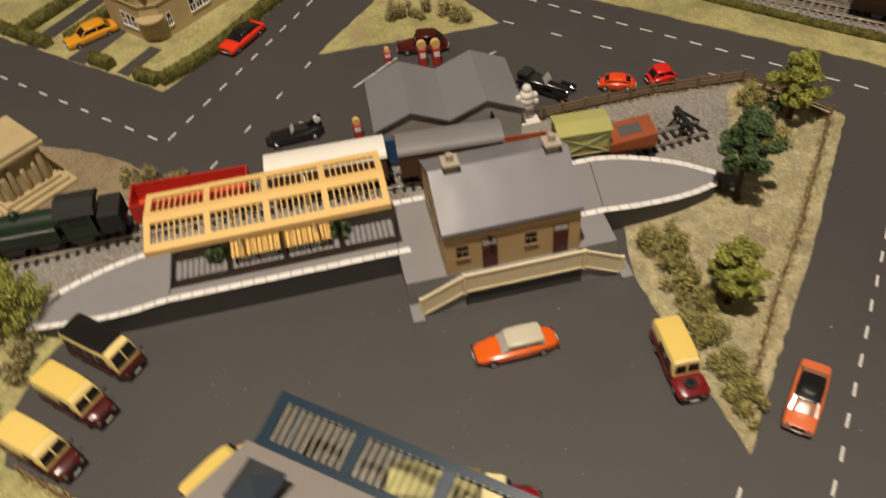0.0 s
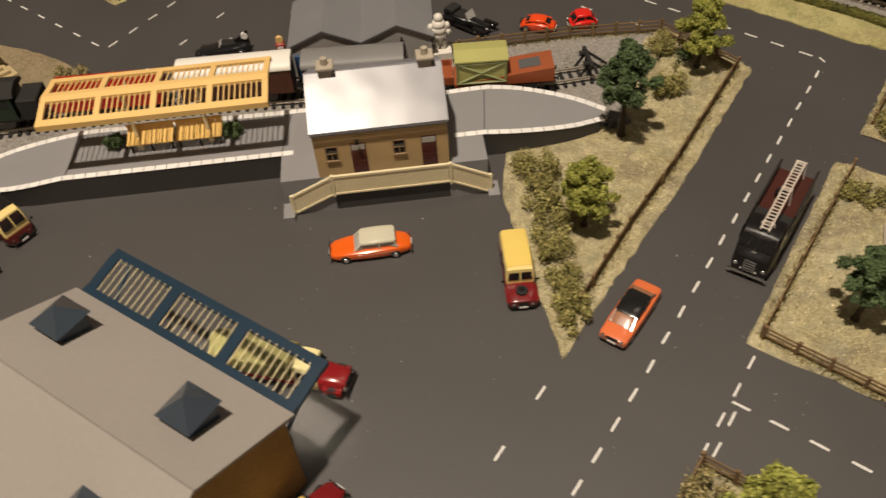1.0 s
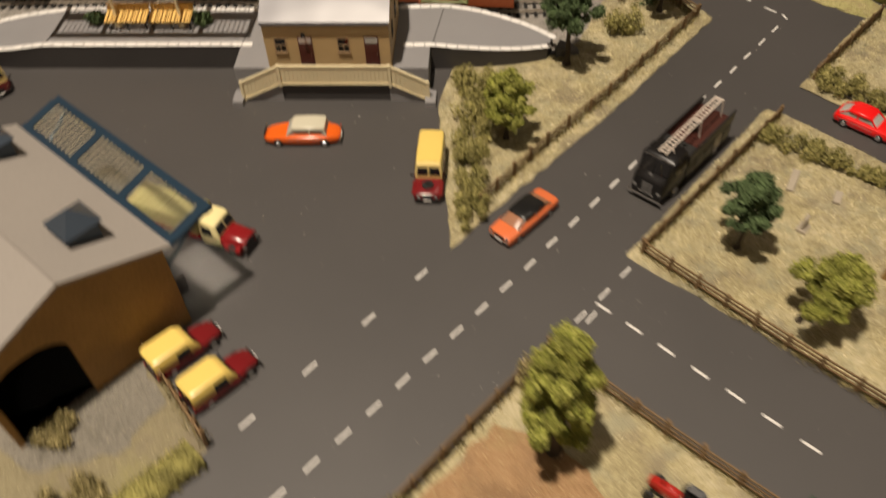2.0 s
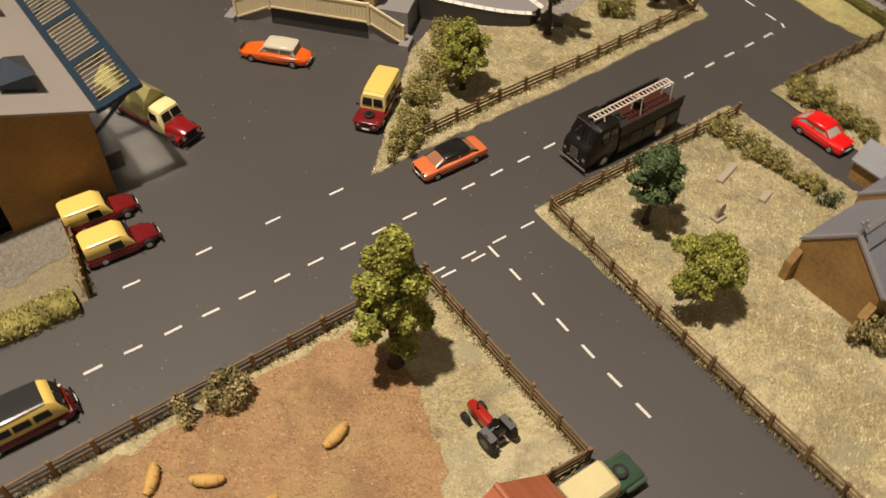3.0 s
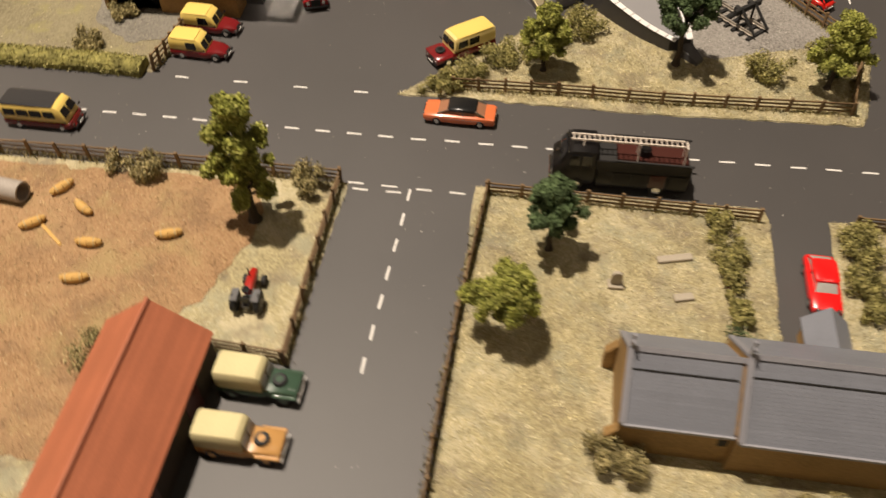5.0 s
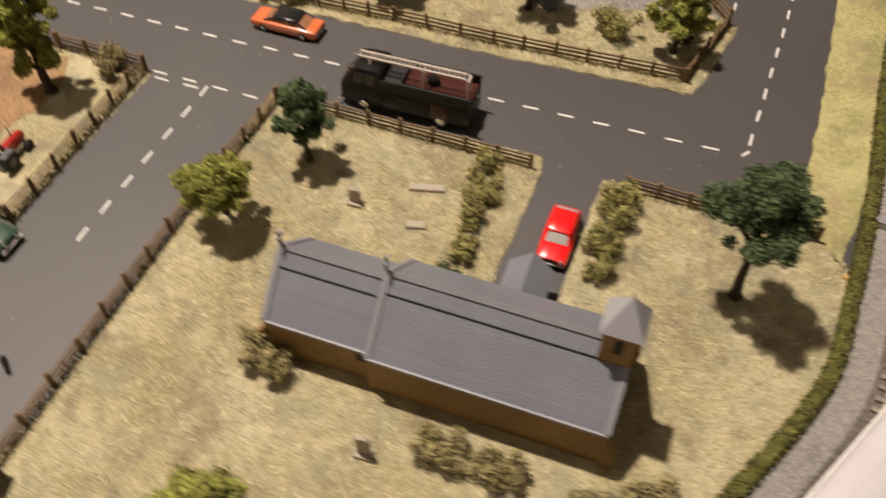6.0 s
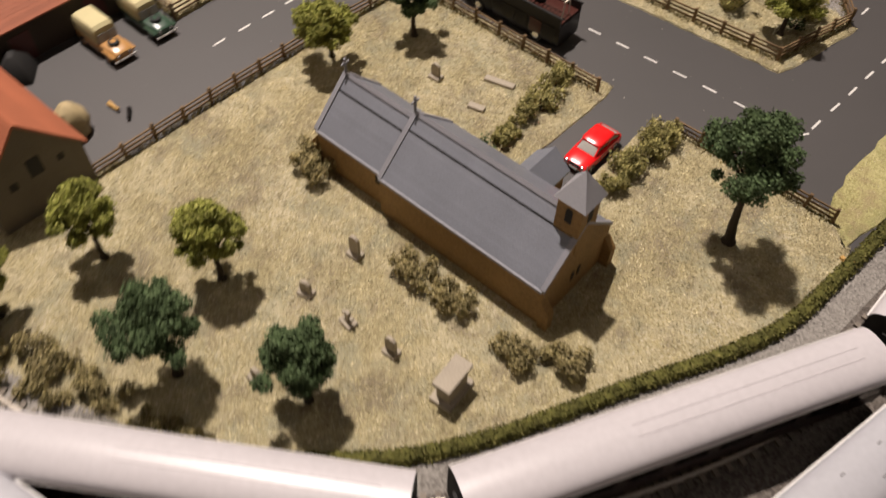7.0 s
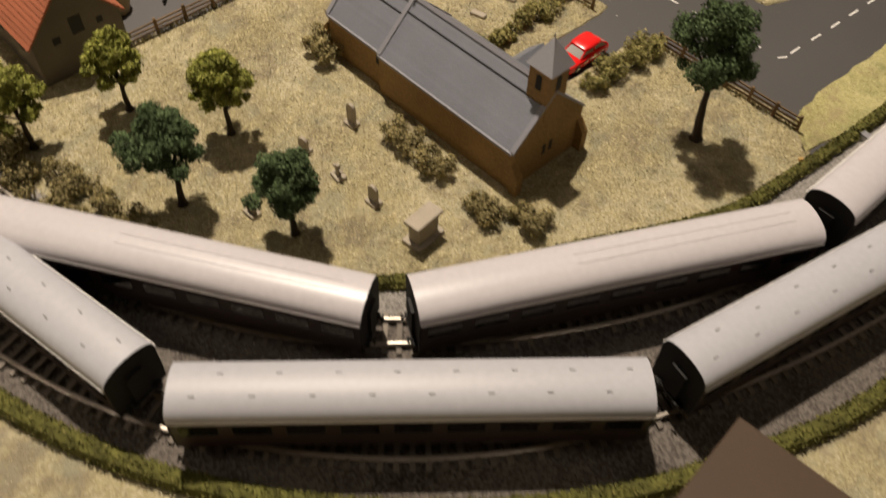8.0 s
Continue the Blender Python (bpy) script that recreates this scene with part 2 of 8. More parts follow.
def loft(bm, stations, round_top=0.35, round_side=0.12):
    """Body along x from rows (x, half width, bottom, top); the section has rounded shoulders."""
    rings = []
    for x, w, z0, z1 in stations:
        h = z1 - z0
        half = [(w * 0.90, z0), (w, z0 + 0.22 * h), (w, z0 + 0.55 * h), (w * (1 - round_side), z1 - 0.16 * h), (w * (1 - round_top), z1 - 0.03 * h), (w * 0.3, z1)]
        ring = [(y, z) for y, z in half] + [(-y, z) for y, z in half[::-1]]
        rings.append([bm.verts.new((x, y, z)) for y, z in ring])
    k = len(rings[0])
    bm.faces.new(rings[0][::-1])
    bm.faces.new(rings[-1])
    for a, b in zip(rings, rings[1:]):
        for i in range(k):
            bm.faces.new((a[i], a[(i + 1) % k], b[(i + 1) % k], b[i]))


def soften(bm, width, segments=2, angle=30):
    bmesh.ops.recalc_face_normals(bm, faces=bm.faces[:])
    edges = [e for e in bm.edges if len(e.link_faces) == 2 and e.calc_face_angle(0) > radians(angle)]
    bmesh.ops.bevel(bm, geom=edges, offset=width, segments=segments, affect="EDGES", profile=0.5)


def mesh_of(name, bm, material, smooth=False):
    bmesh.ops.recalc_face_normals(bm, faces=bm.faces[:])
    for v in bm.verts:
        v.co *= U
    me = bpy.data.meshes.new(name)
    bm.to_mesh(me)
    bm.free()
    for m in material if isinstance(material, (list, tuple)) else [material]:
        me.materials.append(m)
    if smooth:
        for p in me.polygons:
            p.use_smooth = True
        me.set_sharp_from_angle(angle=radians(38))
    return me


def part(name, bm, material, parent=None, label="", smooth=False):
    ob = new(name, mesh_of(name, bm, material, smooth))
    if parent is not None:
        ob.parent = parent
    return tagged(ob, label)


def piece(name, mesh, parent, x=0.0, y=0.0, z=0.0, rz=0.0, rx=0.0, ry=0.0):
    """One of many alike pieces on shared mesh data."""
    ob = new(name, mesh)
    ob.parent = parent
    ob.matrix_basis = pose(x * U, y * U, z * U, rx, ry, rz)
    return ob


def thing(name, label, category, x=0.0, y=0.0, z=0.0, rz=0.0, group="", kind=""):
    ob = new(name)
    ob.empty_display_size = 0.01
    ob.matrix_basis = pose(x * U, y * U, z * U, 0, 0, rz)
    return tagged(ob, label, category, group, kind)


def setting(name, bm, material, label, category, smooth=False):
    return tagged(part(name, bm, material, smooth=smooth), label, category, kind="structure")


def smooth_line(points, step=1.0):
    """Points on a Catmull-Rom curve through the given ones, at even steps."""
    p = [Vector((*q, 0)) for q in points]
    p = [2 * p[0] - p[1]] + p + [2 * p[-1] - p[-2]]
    fine = []
    for a, b, c, d in zip(p, p[1:], p[2:], p[3:]):
        for i in range(24):
            t = i / 24
            fine.append(0.5 * (2 * b + (c - a) * t + (2 * a - 5 * b + 4 * c - d) * t * t + (3 * b - a - 3 * c + d) * t ** 3))
    fine.append(p[-2])
    out, left = [fine[0]], step
    for a, b in zip(fine, fine[1:]):
        d = (b - a).length
        while d >= left and d > 0:
            a = a + (b - a) * (left / d)
            d -= left
            out.append(a)
            left = step
        left -= d
    return [(v.x, v.y) for v in out]


def heading(line, i):
    a, b = line[max(i - 1, 0)], line[min(i + 1, len(line) - 1)]
    return math.atan2(b[1] - a[1], b[0] - a[0])


def beside(line, off):
    """The same line, moved to its left by off."""
    return [(x - off * math.sin(heading(line, i)), y + off * math.cos(heading(line, i))) for i, (x, y) in enumerate(line)]

# ---- unseen room that closes the place; wall and ceiling tones steer bounce light ----
bm = bmesh.new()
box(bm, -230, 290, -230, 300, -96, -90)
setting("floor", bm, ROOMFLOOR, "dark brown carpet floor of the hobby room", "floor")
bm = bmesh.new()
box(bm, -230, 290, -230, 300, 295, 302)
setting("ceiling", bm, ROOMCEILING, "unseen plain brown ceiling of the room toned dark against bounce", "ceiling")
for tag, b in (("wall_west", (-240, -230, -240, 310)), ("wall_east", (290, 300, -240, 310)), ("wall_south", (-230, 290, -240, -230)), ("wall_north", (-230, 290, 300, 310))):
    bm = bmesh.new()
    box(bm, *b, -90, 295)
    setting(tag, bm, ROOMWALL, "unseen plain cream wall of the room toned for bounce light", "wall")

# ---- table top with the painted road ----
bm = bmesh.new()
box(bm, -95, 125, -62, 135, -3.0, 0.0)
setting("ground", bm, ASPHALT, "dark grey painted baseboard forming roads and yard", "road surface")

for x, y in ((-88, -55), (118, -55), (118, 128), (-88, 128)):
    bm = bmesh.new()
    box(bm, x - 4, x + 4, y - 4, y + 4, -90, -3.0)
    setting("table_leg", bm, FENCE, "plain square wooden leg under the baseboard", "table leg")


def ragged(pts, step=1.2, jitter=0.22, seed=1):
    """An outline with uneven edges."""
    rnd = random.Random(seed)
    out = []
    for a, b in zip(pts, pts[1:] + pts[:1]):
        d = math.hypot(b[0] - a[0], b[1] - a[1])
        k = max(1, int(d / step))
        for i in range(k):
            t = i / k
            j = jitter if i else jitter * 0.3
            out.append((a[0] + (b[0] - a[0]) * t + rnd.uniform(-j, j), a[1] + (b[1] - a[1]) * t + rnd.uniform(-j, j)))
    return out


def inside(x, y, poly):
    hit = False
    for (x0, y0), (x1, y1) in zip(poly, poly[1:] + poly[:1]):
        if (y0 > y) != (y1 > y) and x < (x1 - x0) * (y - y0) / (y1 - y0) + x0:
            hit = not hit
    return hit


def patch(name, pts, z, material, label, category, seed=1, jitter=0.13):
    bm = bmesh.new()
    outline = ragged(pts, 1.0, jitter, seed)
    k = len(outline)
    cx, cy = sum(p[0] for p in outline) / k, sum(p[1] for p in outline) / k
    lo = [bm.verts.new((x, y, 0.002)) for x, y in outline]
    hi = [bm.verts.new((x + (cx - x) * 0.01, y + (cy - y) * 0.01, z)) for x, y in outline]
    bm.faces.new(hi)
    for i in range(k):
        bm.faces.new((lo[i], lo[(i + 1) % k], hi[(i + 1) % k], hi[i]))
    ob = part(name, bm, material)
    return tagged(ob, label, category, kind="structure")


def tufts(name, pts, z, per_cm, material, label, seed, size=0.13, bare=0.34, slim=0.2, category="grass"):
    """Loose fibres and crumbs of scatter over a patch, thinner where it is worn."""
    rnd = random.Random(seed)
    xs, ys = [p[0] for p in pts], [p[1] for p in pts]
    count = int((max(xs) - min(xs)) * (max(ys) - min(ys)) * per_cm)
    verts, faces = [], []
    for _ in range(count):
        x, y = rnd.uniform(min(xs), max(xs)), rnd.uniform(min(ys), max(ys))
        if not inside(x, y, pts) or noise.noise(Vector((x * 0.16, y * 0.16, seed))) * 0.5 + 0.5 < bare * rnd.uniform(0.6, 1.2):
            continue
        a, s, h = rnd.uniform(0, math.tau), size * rnd.uniform(0.5, 1.4), size * rnd.uniform(0.3, 1.1)
        dx, dy, lx, ly = math.cos(a) * s * slim, math.sin(a) * s * slim, rnd.uniform(-1.5, 1.5) * s, rnd.uniform(-1.5, 1.5) * s
        i = len(verts)
        verts += [((x - dx) * U, (y - dy) * U, (z - 0.01) * U), ((x + dx) * U, (y + dy) * U, (z - 0.01) * U), ((x + lx) * U, (y + ly) * U, (z + h) * U)]
        faces.append((i, i + 1, i + 2))
    me = bpy.data.meshes.new(name)
    me.from_pydata(verts, [], faces)
    me.materials.append(material)
    return tagged(new(name, me), label, category, kind="stuff")


def fibre(name, colours, rough=0.9):
    """Small loose pieces, each of one colour out of a range."""
    m = bpy.data.materials.new(name)
    m.use_nodes = True
    n, l = m.node_tree.nodes, m.node_tree.links
    b = n["Principled BSDF"]
    b.inputs["Roughness"].default_value = rough
    b.inputs["Specular IOR Level"].default_value = 0.25
    geo, ramp = n.new("ShaderNodeNewGeometry"), n.new("ShaderNodeValToRGB")
    e = ramp.color_ramp.elements
    for i, c in enumerate(colours):
        p = i / (len(colours) - 1)
        if i == 0:
            e[0].color = (*c, 1)
        elif i == len(colours) - 1:
            e[-1].color = (*c, 1)
        else:
            e.new(p).color = (*c, 1)
    l.new(geo.outputs["Random Per Island"], ramp.inputs["Fac"])
    co, clump, rng, hsv = n.new("ShaderNodeTexCoord"), n.new("ShaderNodeTexNoise"), n.new("ShaderNodeMapRange"), n.new("ShaderNodeHueSaturation")
    clump.inputs["Scale"].default_value, clump.inputs["Detail"].default_value = 110, 3
    rng.inputs["From Min"].default_value, rng.inputs["From Max"].default_value = 0.32, 0.68
    rng.inputs["To Min"].default_value, rng.inputs["To Max"].default_value = 0.62, 1.42
    l.new(co.outputs["Object"], clump.inputs["Vector"])
    l.new(clump.outputs["Fac"], rng.inputs["Value"])
    l.new(rng.outputs[0], hsv.inputs["Value"])
    l.new(ramp.outputs["Color"], hsv.inputs["Color"])
    l.new(hsv.outputs["Color"], b.inputs["Base Color"])
    return m


STRAW = fibre("dry_grass_fibre", [(0.21, 0.178, 0.088), (0.40, 0.344, 0.182), (0.54, 0.474, 0.27), (0.70, 0.635, 0.44)])
LEAFDARK = fibre("dark_green_leaf", [(0.045, 0.070, 0.028), (0.066, 0.100, 0.040), (0.090, 0.132, 0.056), (0.125, 0.175, 0.080)])
LEAFLIGHT = fibre("yellow_green_leaf", [(0.135, 0.148, 0.026), (0.225, 0.238, 0.044), (0.315, 0.322, 0.070), (0.45, 0.44, 0.13)])
LEAFDRY = fibre("dry_scrub_leaf", [(0.11, 0.092, 0.036), (0.21, 0.176, 0.070), (0.33, 0.275, 0.12), (0.50, 0.42, 0.22)])
LEAFOLIVE = fibre("olive_yellow_leaf", [(0.12, 0.112, 0.032), (0.21, 0.192, 0.060), (0.31, 0.275, 0.095), (0.45, 0.395, 0.16)])
LEAFHEDGE = fibre("hedge_leaf", [(0.055, 0.055, 0.013), (0.100, 0.098, 0.024), (0.150, 0.140, 0.038), (0.23, 0.21, 0.07)])
SOILBIT = fibre("soil_fibre", [(0.20, 0.115, 0.058), (0.33, 0.205, 0.105), (0.45, 0.30, 0.155), (0.56, 0.43, 0.23)])
STONEBIT = fibre("ballast_grain", [(0.10, 0.09, 0.08), (0.26, 0.24, 0.21), (0.42, 0.39, 0.35), (0.56, 0.53, 0.48)])

INNER_HEDGE = smooth_line([(26, 88.5), (43, 75.6), (52, 69.2), (60.5, 62.4), (66.3, 57), (71.9, 47.5), (76.4, 39.5), (78.6, 33), (79.5, 24), (77.7, 14.8), (74.6, 6.3), (69, -3), (60, -12)], 1.0)
OUTER_HEDGE = beside(smooth_line([(40, 93), (58, 82.5), (69, 75), (78.5, 67.5), (84, 60.8), (89.2, 52), (92.8, 41), (94.1, 30), (93, 20), (89.8, 10.5), (84, 0), (76, -9), (66, -18)], 1.0), -0.8)

G1 = [(19.4, 26.3), (22.3, 31.2), (30.3, 43.6), (40.0, 60.2), (39.2, 61.4), (33.0, 67.6), (30.2, 66), (28.6, 60), (27.2, 54.5), (25.2, 52.1), (21, 51.0), (15.9, 48.8), (15.5, 43.0)]
G2 = [(32.4, 27.6), (36.7, 34.6), (44.0, 46.6), (45.4, 46.0), (53.5, 40.3), (56.9, 38.3), (59.4, 41.8), (55.5, 44.4), (47.2, 50.2), (51.5, 57.2), (54.6, 62.2), (58, 63.4)] + [p for p in INNER_HEDGE if -3 < p[1] < 63.0] + [(69, -3), (61, -11), (57, 2), (60.2, 9.2), (57.3, 11.6), (51.1, 15.9), (43.0, 21.1)]
G4 = [(27.8, 18.6), (23.5, 11.8), (17.0, 1.2), (10.6, -9.2), (1.0, -24), (30, -34), (46, -8), (38.0, 4.2), (42.0, 9.1), (35.4, 13.3)]
G5 = [(7.1, 7.5), (2.4, 0.4), (-4.5, -11), (-13, -24), (-40, -10), (-30, 12), (-14, 6), (-4.4, 6.0), (0.4, 13.9), (1.8, 12.6)]
G6 = [(12, 92), (22, 84.6), (33, 77.0), (44.5, 69.0), (50.1, 64.8), (53.0, 63.0), (54.8, 62.3), (58.5, 62.6), (52, 69.0), (43, 75.4), (26, 88.3), (18, 95)]
G7 = [(-11.4, 80.2), (-7, 87), (-1, 96), (3, 93), (9.4, 82.6), (3, 81.6), (-4, 81.0)]
G8 = [(-28.4, 76.2), (-22.6, 82.6), (-16, 92.6), (-2, 114), (-30, 128), (-75, 128), (-75, 108), (-51, 91.6), (-42.8, 86.1), (-34.4, 80.6)]
G9 = [(-31.3, 43.0), (-33.0, 40.2), (-33.9, 36), (-33.2, 31.8), (-29.5, 30), (-26.5, 28.3), (-24, 25.5), (-26, 18), (-60, 12), (-62, 46), (-40, 44.6), (-35.0, 44.4)]
G10 = [(-60, 60.5), (-40, 58), (-29, 59.5), (-25.6, 61.2), (-30.5, 65), (-35.6, 67.6), (-41, 69.2), (-50, 74.5), (-60, 80)]
SIDING = [(-62, 46.2), (-36.2, 45.2), (-30.5, 48.9), (-25.4, 50.4), (-3.6, 53.1), (12.7, 55.2), (18, 55.2), (25.4, 52.6), (27.6, 54.5), (29.0, 60), (30.6, 65.6), (32.4, 67.3), (22.9, 66.9), (13.5, 65.3), (10, 63.9), (-5, 60.8), (-25, 59.5), (-62, 57)]

patch("grass_station", G1, 0.12, GRASS, "dry golden green scatter grass on a triangular plot", "grass", 1)
patch("grass_churchyard", G2, 0.12, GRASS, "dry golden scatter grass of the churchyard", "grass", 2)
patch("grass_farm_field", G4, 0.10, GRASS, "dry grass margin round the farm field", "grass", 3)
patch("grass_shed_verge", G5, 0.10, DUSTY, "dry grass verge beside the goods shed", "grass", 4)
patch("grass_road_verge", G6, 0.12, VERGE, "dry yellow green verge beside the road", "grass", 5)
patch("grass_island", G7, 0.12, VERGE, "grass island beside the filling station", "grass", 6)
patch("grass_gardens", G8, 0.10, VERGE, "mown green garden plots of the houses", "grass", 7)
patch("grass_car_park", G9, 0.12, VERGE, "rough grass bank behind the parked vans", "grass", 8)
patch("grass_monument", G10, 0.12, EARTH, "bare sandy earth round the stone monument", "earth", 9)
patch("ballast_siding", SIDING, 0.14, BALLAST, "pale grey ballast of the siding", "ballast", 10)
SOILFIELD = [(24.6, 12.0), (20, 4.2), (14, -5.2), (4, -22), (28, -30), (42, -7), (35.2, 2.6), (33.5, 6.4), (30.6, 9.8), (28, 11.6)]
bm = bmesh.new()
prism(bm, ragged(SOILFIELD, 0.8, 0.35, 12), 0.101, 0.145)
setting("ploughed_field", bm, SOIL, "red brown bare earth of the farm field", "field")
# bed of the two main tracks, between the hedges
bm = bmesh.new()
prism(bm, INNER_HEDGE + OUTER_HEDGE[::-1], 0.002, 0.10)
setting("ballast_main_line", bm, DARKBALLAST, "dark grey brown ballast of the main line curve", "ballast")
bm = bmesh.new()
prism(bm, ragged(OUTER_HEDGE + [(66, -40), (123, -40), (123, 120), (40, 120)], 2.0, 0.1, 13), 0.002, 0.12)
setting("grass_outer", bm, GRASS, "dry scatter grass outside the railway curve", "grass")
bm = bmesh.new()
prism(bm, ragged([(0.2, 13.2), (3.2, 10.4), (1.6, 6.2), (-3.4, 4.2), (-9, 6.5), (-5.4, 8.4)], 0.8, 0.3, 31), 0.101, 0.14)
setting("shed_gravel", bm, YARDGRAVEL, "pale grey gravel before the goods shed doorway", "gravel")
tufts("grass_tufts", G1, 0.12, 26, STRAW, "dry straw coloured grass fibres on the station plot", 21)
tufts("grass_crumbs", G1, 0.12, 90, STRAW, "golden green scatter crumbs on the station plot", 31, 0.10, 0.25, 0.5)
tufts("grass_tufts", G2, 0.12, 20, STRAW, "dry straw coloured grass fibres in the churchyard", 22)
tufts("grass_crumbs", G2, 0.12, 80, STRAW, "golden scatter crumbs in the churchyard", 32, 0.10, 0.25, 0.5)
tufts("grass_tufts", G4, 0.12, 9, STRAW, "thin dry grass fibres in the farm field", 23, 0.14, 0.5)
tufts("soil_fibres", SOILFIELD, 0.145, 34, SOILBIT, "loose red brown and straw coloured fibres on the bare earth", 33, 0.13, 0.25, 0.25)
tufts("grass_tufts", G6, 0.12, 18, STRAW, "dry grass fibres on the road verge", 24)
tufts("grass_tufts", G5, 0.10, 10, STRAW, "dry grass fibres by the goods shed", 25)
tufts("grass_tufts", [(84, 62), (90, 52), (94.5, 40), (95, 30), (93.5, 19), (89, 8), (110, 8), (115, 70), (80, 72)], 0.12, 9, STRAW, "dry grass fibres outside the railway", 26)
tufts("ballast_grains", SIDING, 0.14, 14, STONEBIT, "loose pale grey ballast stones in the siding", 27, 0.10, 0.2, 0.5)
tufts("ballast_grains", [(79.5, 24), (77.7, 14.8), (74.6, 6.3), (80, 2), (86, 12), (88, 20), (88.5, 30), (86, 38), (81, 36), (79, 32)], 0.10, 16, STONEBIT, "loose grey ballast stones by the track", 28, 0.10, 0.3, 0.5)

DUST = fibre("road_dust", [(0.20, 0.17, 0.12), (0.42, 0.38, 0.30), (0.62, 0.58, 0.50), (0.75, 0.72, 0.66)])
tufts("road_dust", [(22, 20), (27, 17), (49, 52), (47, 62), (40, 66), (30, 48)], 0.012, 0.22, DUST, "pale dust and scatter crumbs strewn on the asphalt", 41, 0.06, 0.3, 0.6, "dust")
tufts("road_dust", [(-2, -10), (5, -12), (27, 17), (22, 20), (10, 6)], 0.012, 0.22, DUST, "pale dust and scatter crumbs strewn on the asphalt", 42, 0.075, 0.3, 0.6, "dust")
tufts("road_dust", [(30, 22), (44, 12), (62, 4), (57, 9), (44, 18), (34, 26)], 0.012, 0.22, DUST, "pale dust and scatter crumbs strewn on the side road", 43, 0.06, 0.3, 0.6, "dust")
tufts("road_dust", [(-28, 24), (-4, 14), (16, 24), (14, 44), (-14, 42), (-28, 40)], 0.012, 0.22, DUST, "pale dust and scatter crumbs strewn on the station yard", 44, 0.06, 0.3, 0.6, "dust")


# ---- painted road lines ----
def dashes(name, a, b, first, pitch, length, width, count, label):
    """A row of painted dashes along a line, each one a piece of its own."""
    holder = thing(name, label, "road marking", kind="structure")
    ang = math.atan2(b[1] - a[1], b[0] - a[0])
    rnd = random.Random(count)
    bm = bmesh.new()
    prism(bm, [(-length / 2, -width / 2), (length / 2, -width / 2), (length / 2 + 0.03, width / 2), (-length / 2 + 0.05, width / 2)], 0.003, 0.018)
    me = mesh_of("dash", bm, LINE)
    for i in range(count):
        s = first + i * pitch
        piece("dash", me, holder, a[0] + s * math.cos(ang) + rnd.uniform(-0.03, 0.03), a[1] + s * math.sin(ang) + rnd.uniform(-0.03, 0.03), 0, math.degrees(ang) + rnd.uniform(-1.5, 1.5))
    return holder


CENTRE = "white painted centre line dashes on the road"
dashes("road_line", (24.0, 23.4), (2.4, -10.3), 0.0, 2.69, 1.25, 0.19, 18, CENTRE)
dashes("road_line", (24.0, 23.4), (45.7, 58.9), 2.74, 2.80, 1.25, 0.19, 15, CENTRE)
dashes("road_line", (45.7, 62.6), (18.3, 83.4), 0.0, 2.86, 1.35, 0.19, 15, CENTRE)
dashes("road_line", (46.7, 62.2), (47.3, 60.8), 0.75, 1.0, 0.85, 0.19, 1, "short white painted dash at the road bend")
dashes("road_line", (30.0, 68.8), (10.5, 82.6), 0.0, 5.98, 1.3, 0.17, 6, "widely spaced white dashes at the road junction")
dashes("road_line", (17.7, 23.6), (8.9, 9.8), 0.0, 5.46, 1.25, 0.19, 5, "widely spaced white dashes at the yard entrance")
dashes("road_line", (31.0, 22.5), (44.0, 13.6), 0.0, 2.63, 1.25, 0.19, 7, CENTRE)
dashes("road_line", (28.0, 19.2), (32.6, 26.2), 0.0, 2.7, 1.25, 0.165, 4, "white give way dashes at the side road mouth")
dashes("road_line", (28.75, 19.2), (30.3, 21.6), 0.0, 2.7, 1.25, 0.165, 2, "second row of white give way dashes")
dashes("road_line", (-28.2, 68.3), (-47.5, 82.3), 0.0, 3.40, 1.3, 0.19, 13, CENTRE)
dashes("road_line", (-24.7, 70.8), (-12.7, 91.5), -3.0, 2.99, 1.3, 0.19, 16, CENTRE)
dashes("road_line", (-21.3, 63.0), (-12.5, 78.4), 0.0, 5.9, 1.2, 0.17, 4, "widely spaced white dashes at the road junction")
dashes("road_line", (-6.7, 74.0), (-3.0, 77.6), 0.0, 1.55, 2.1, 0.18, 4, "white painted bay lines on the forecourt")
dashes("road_line", (5.0, 75.2), (7.4, 76.6), 0.0, 1.4, 2.1, 0.18, 3, "white painted bay lines on the forecourt")


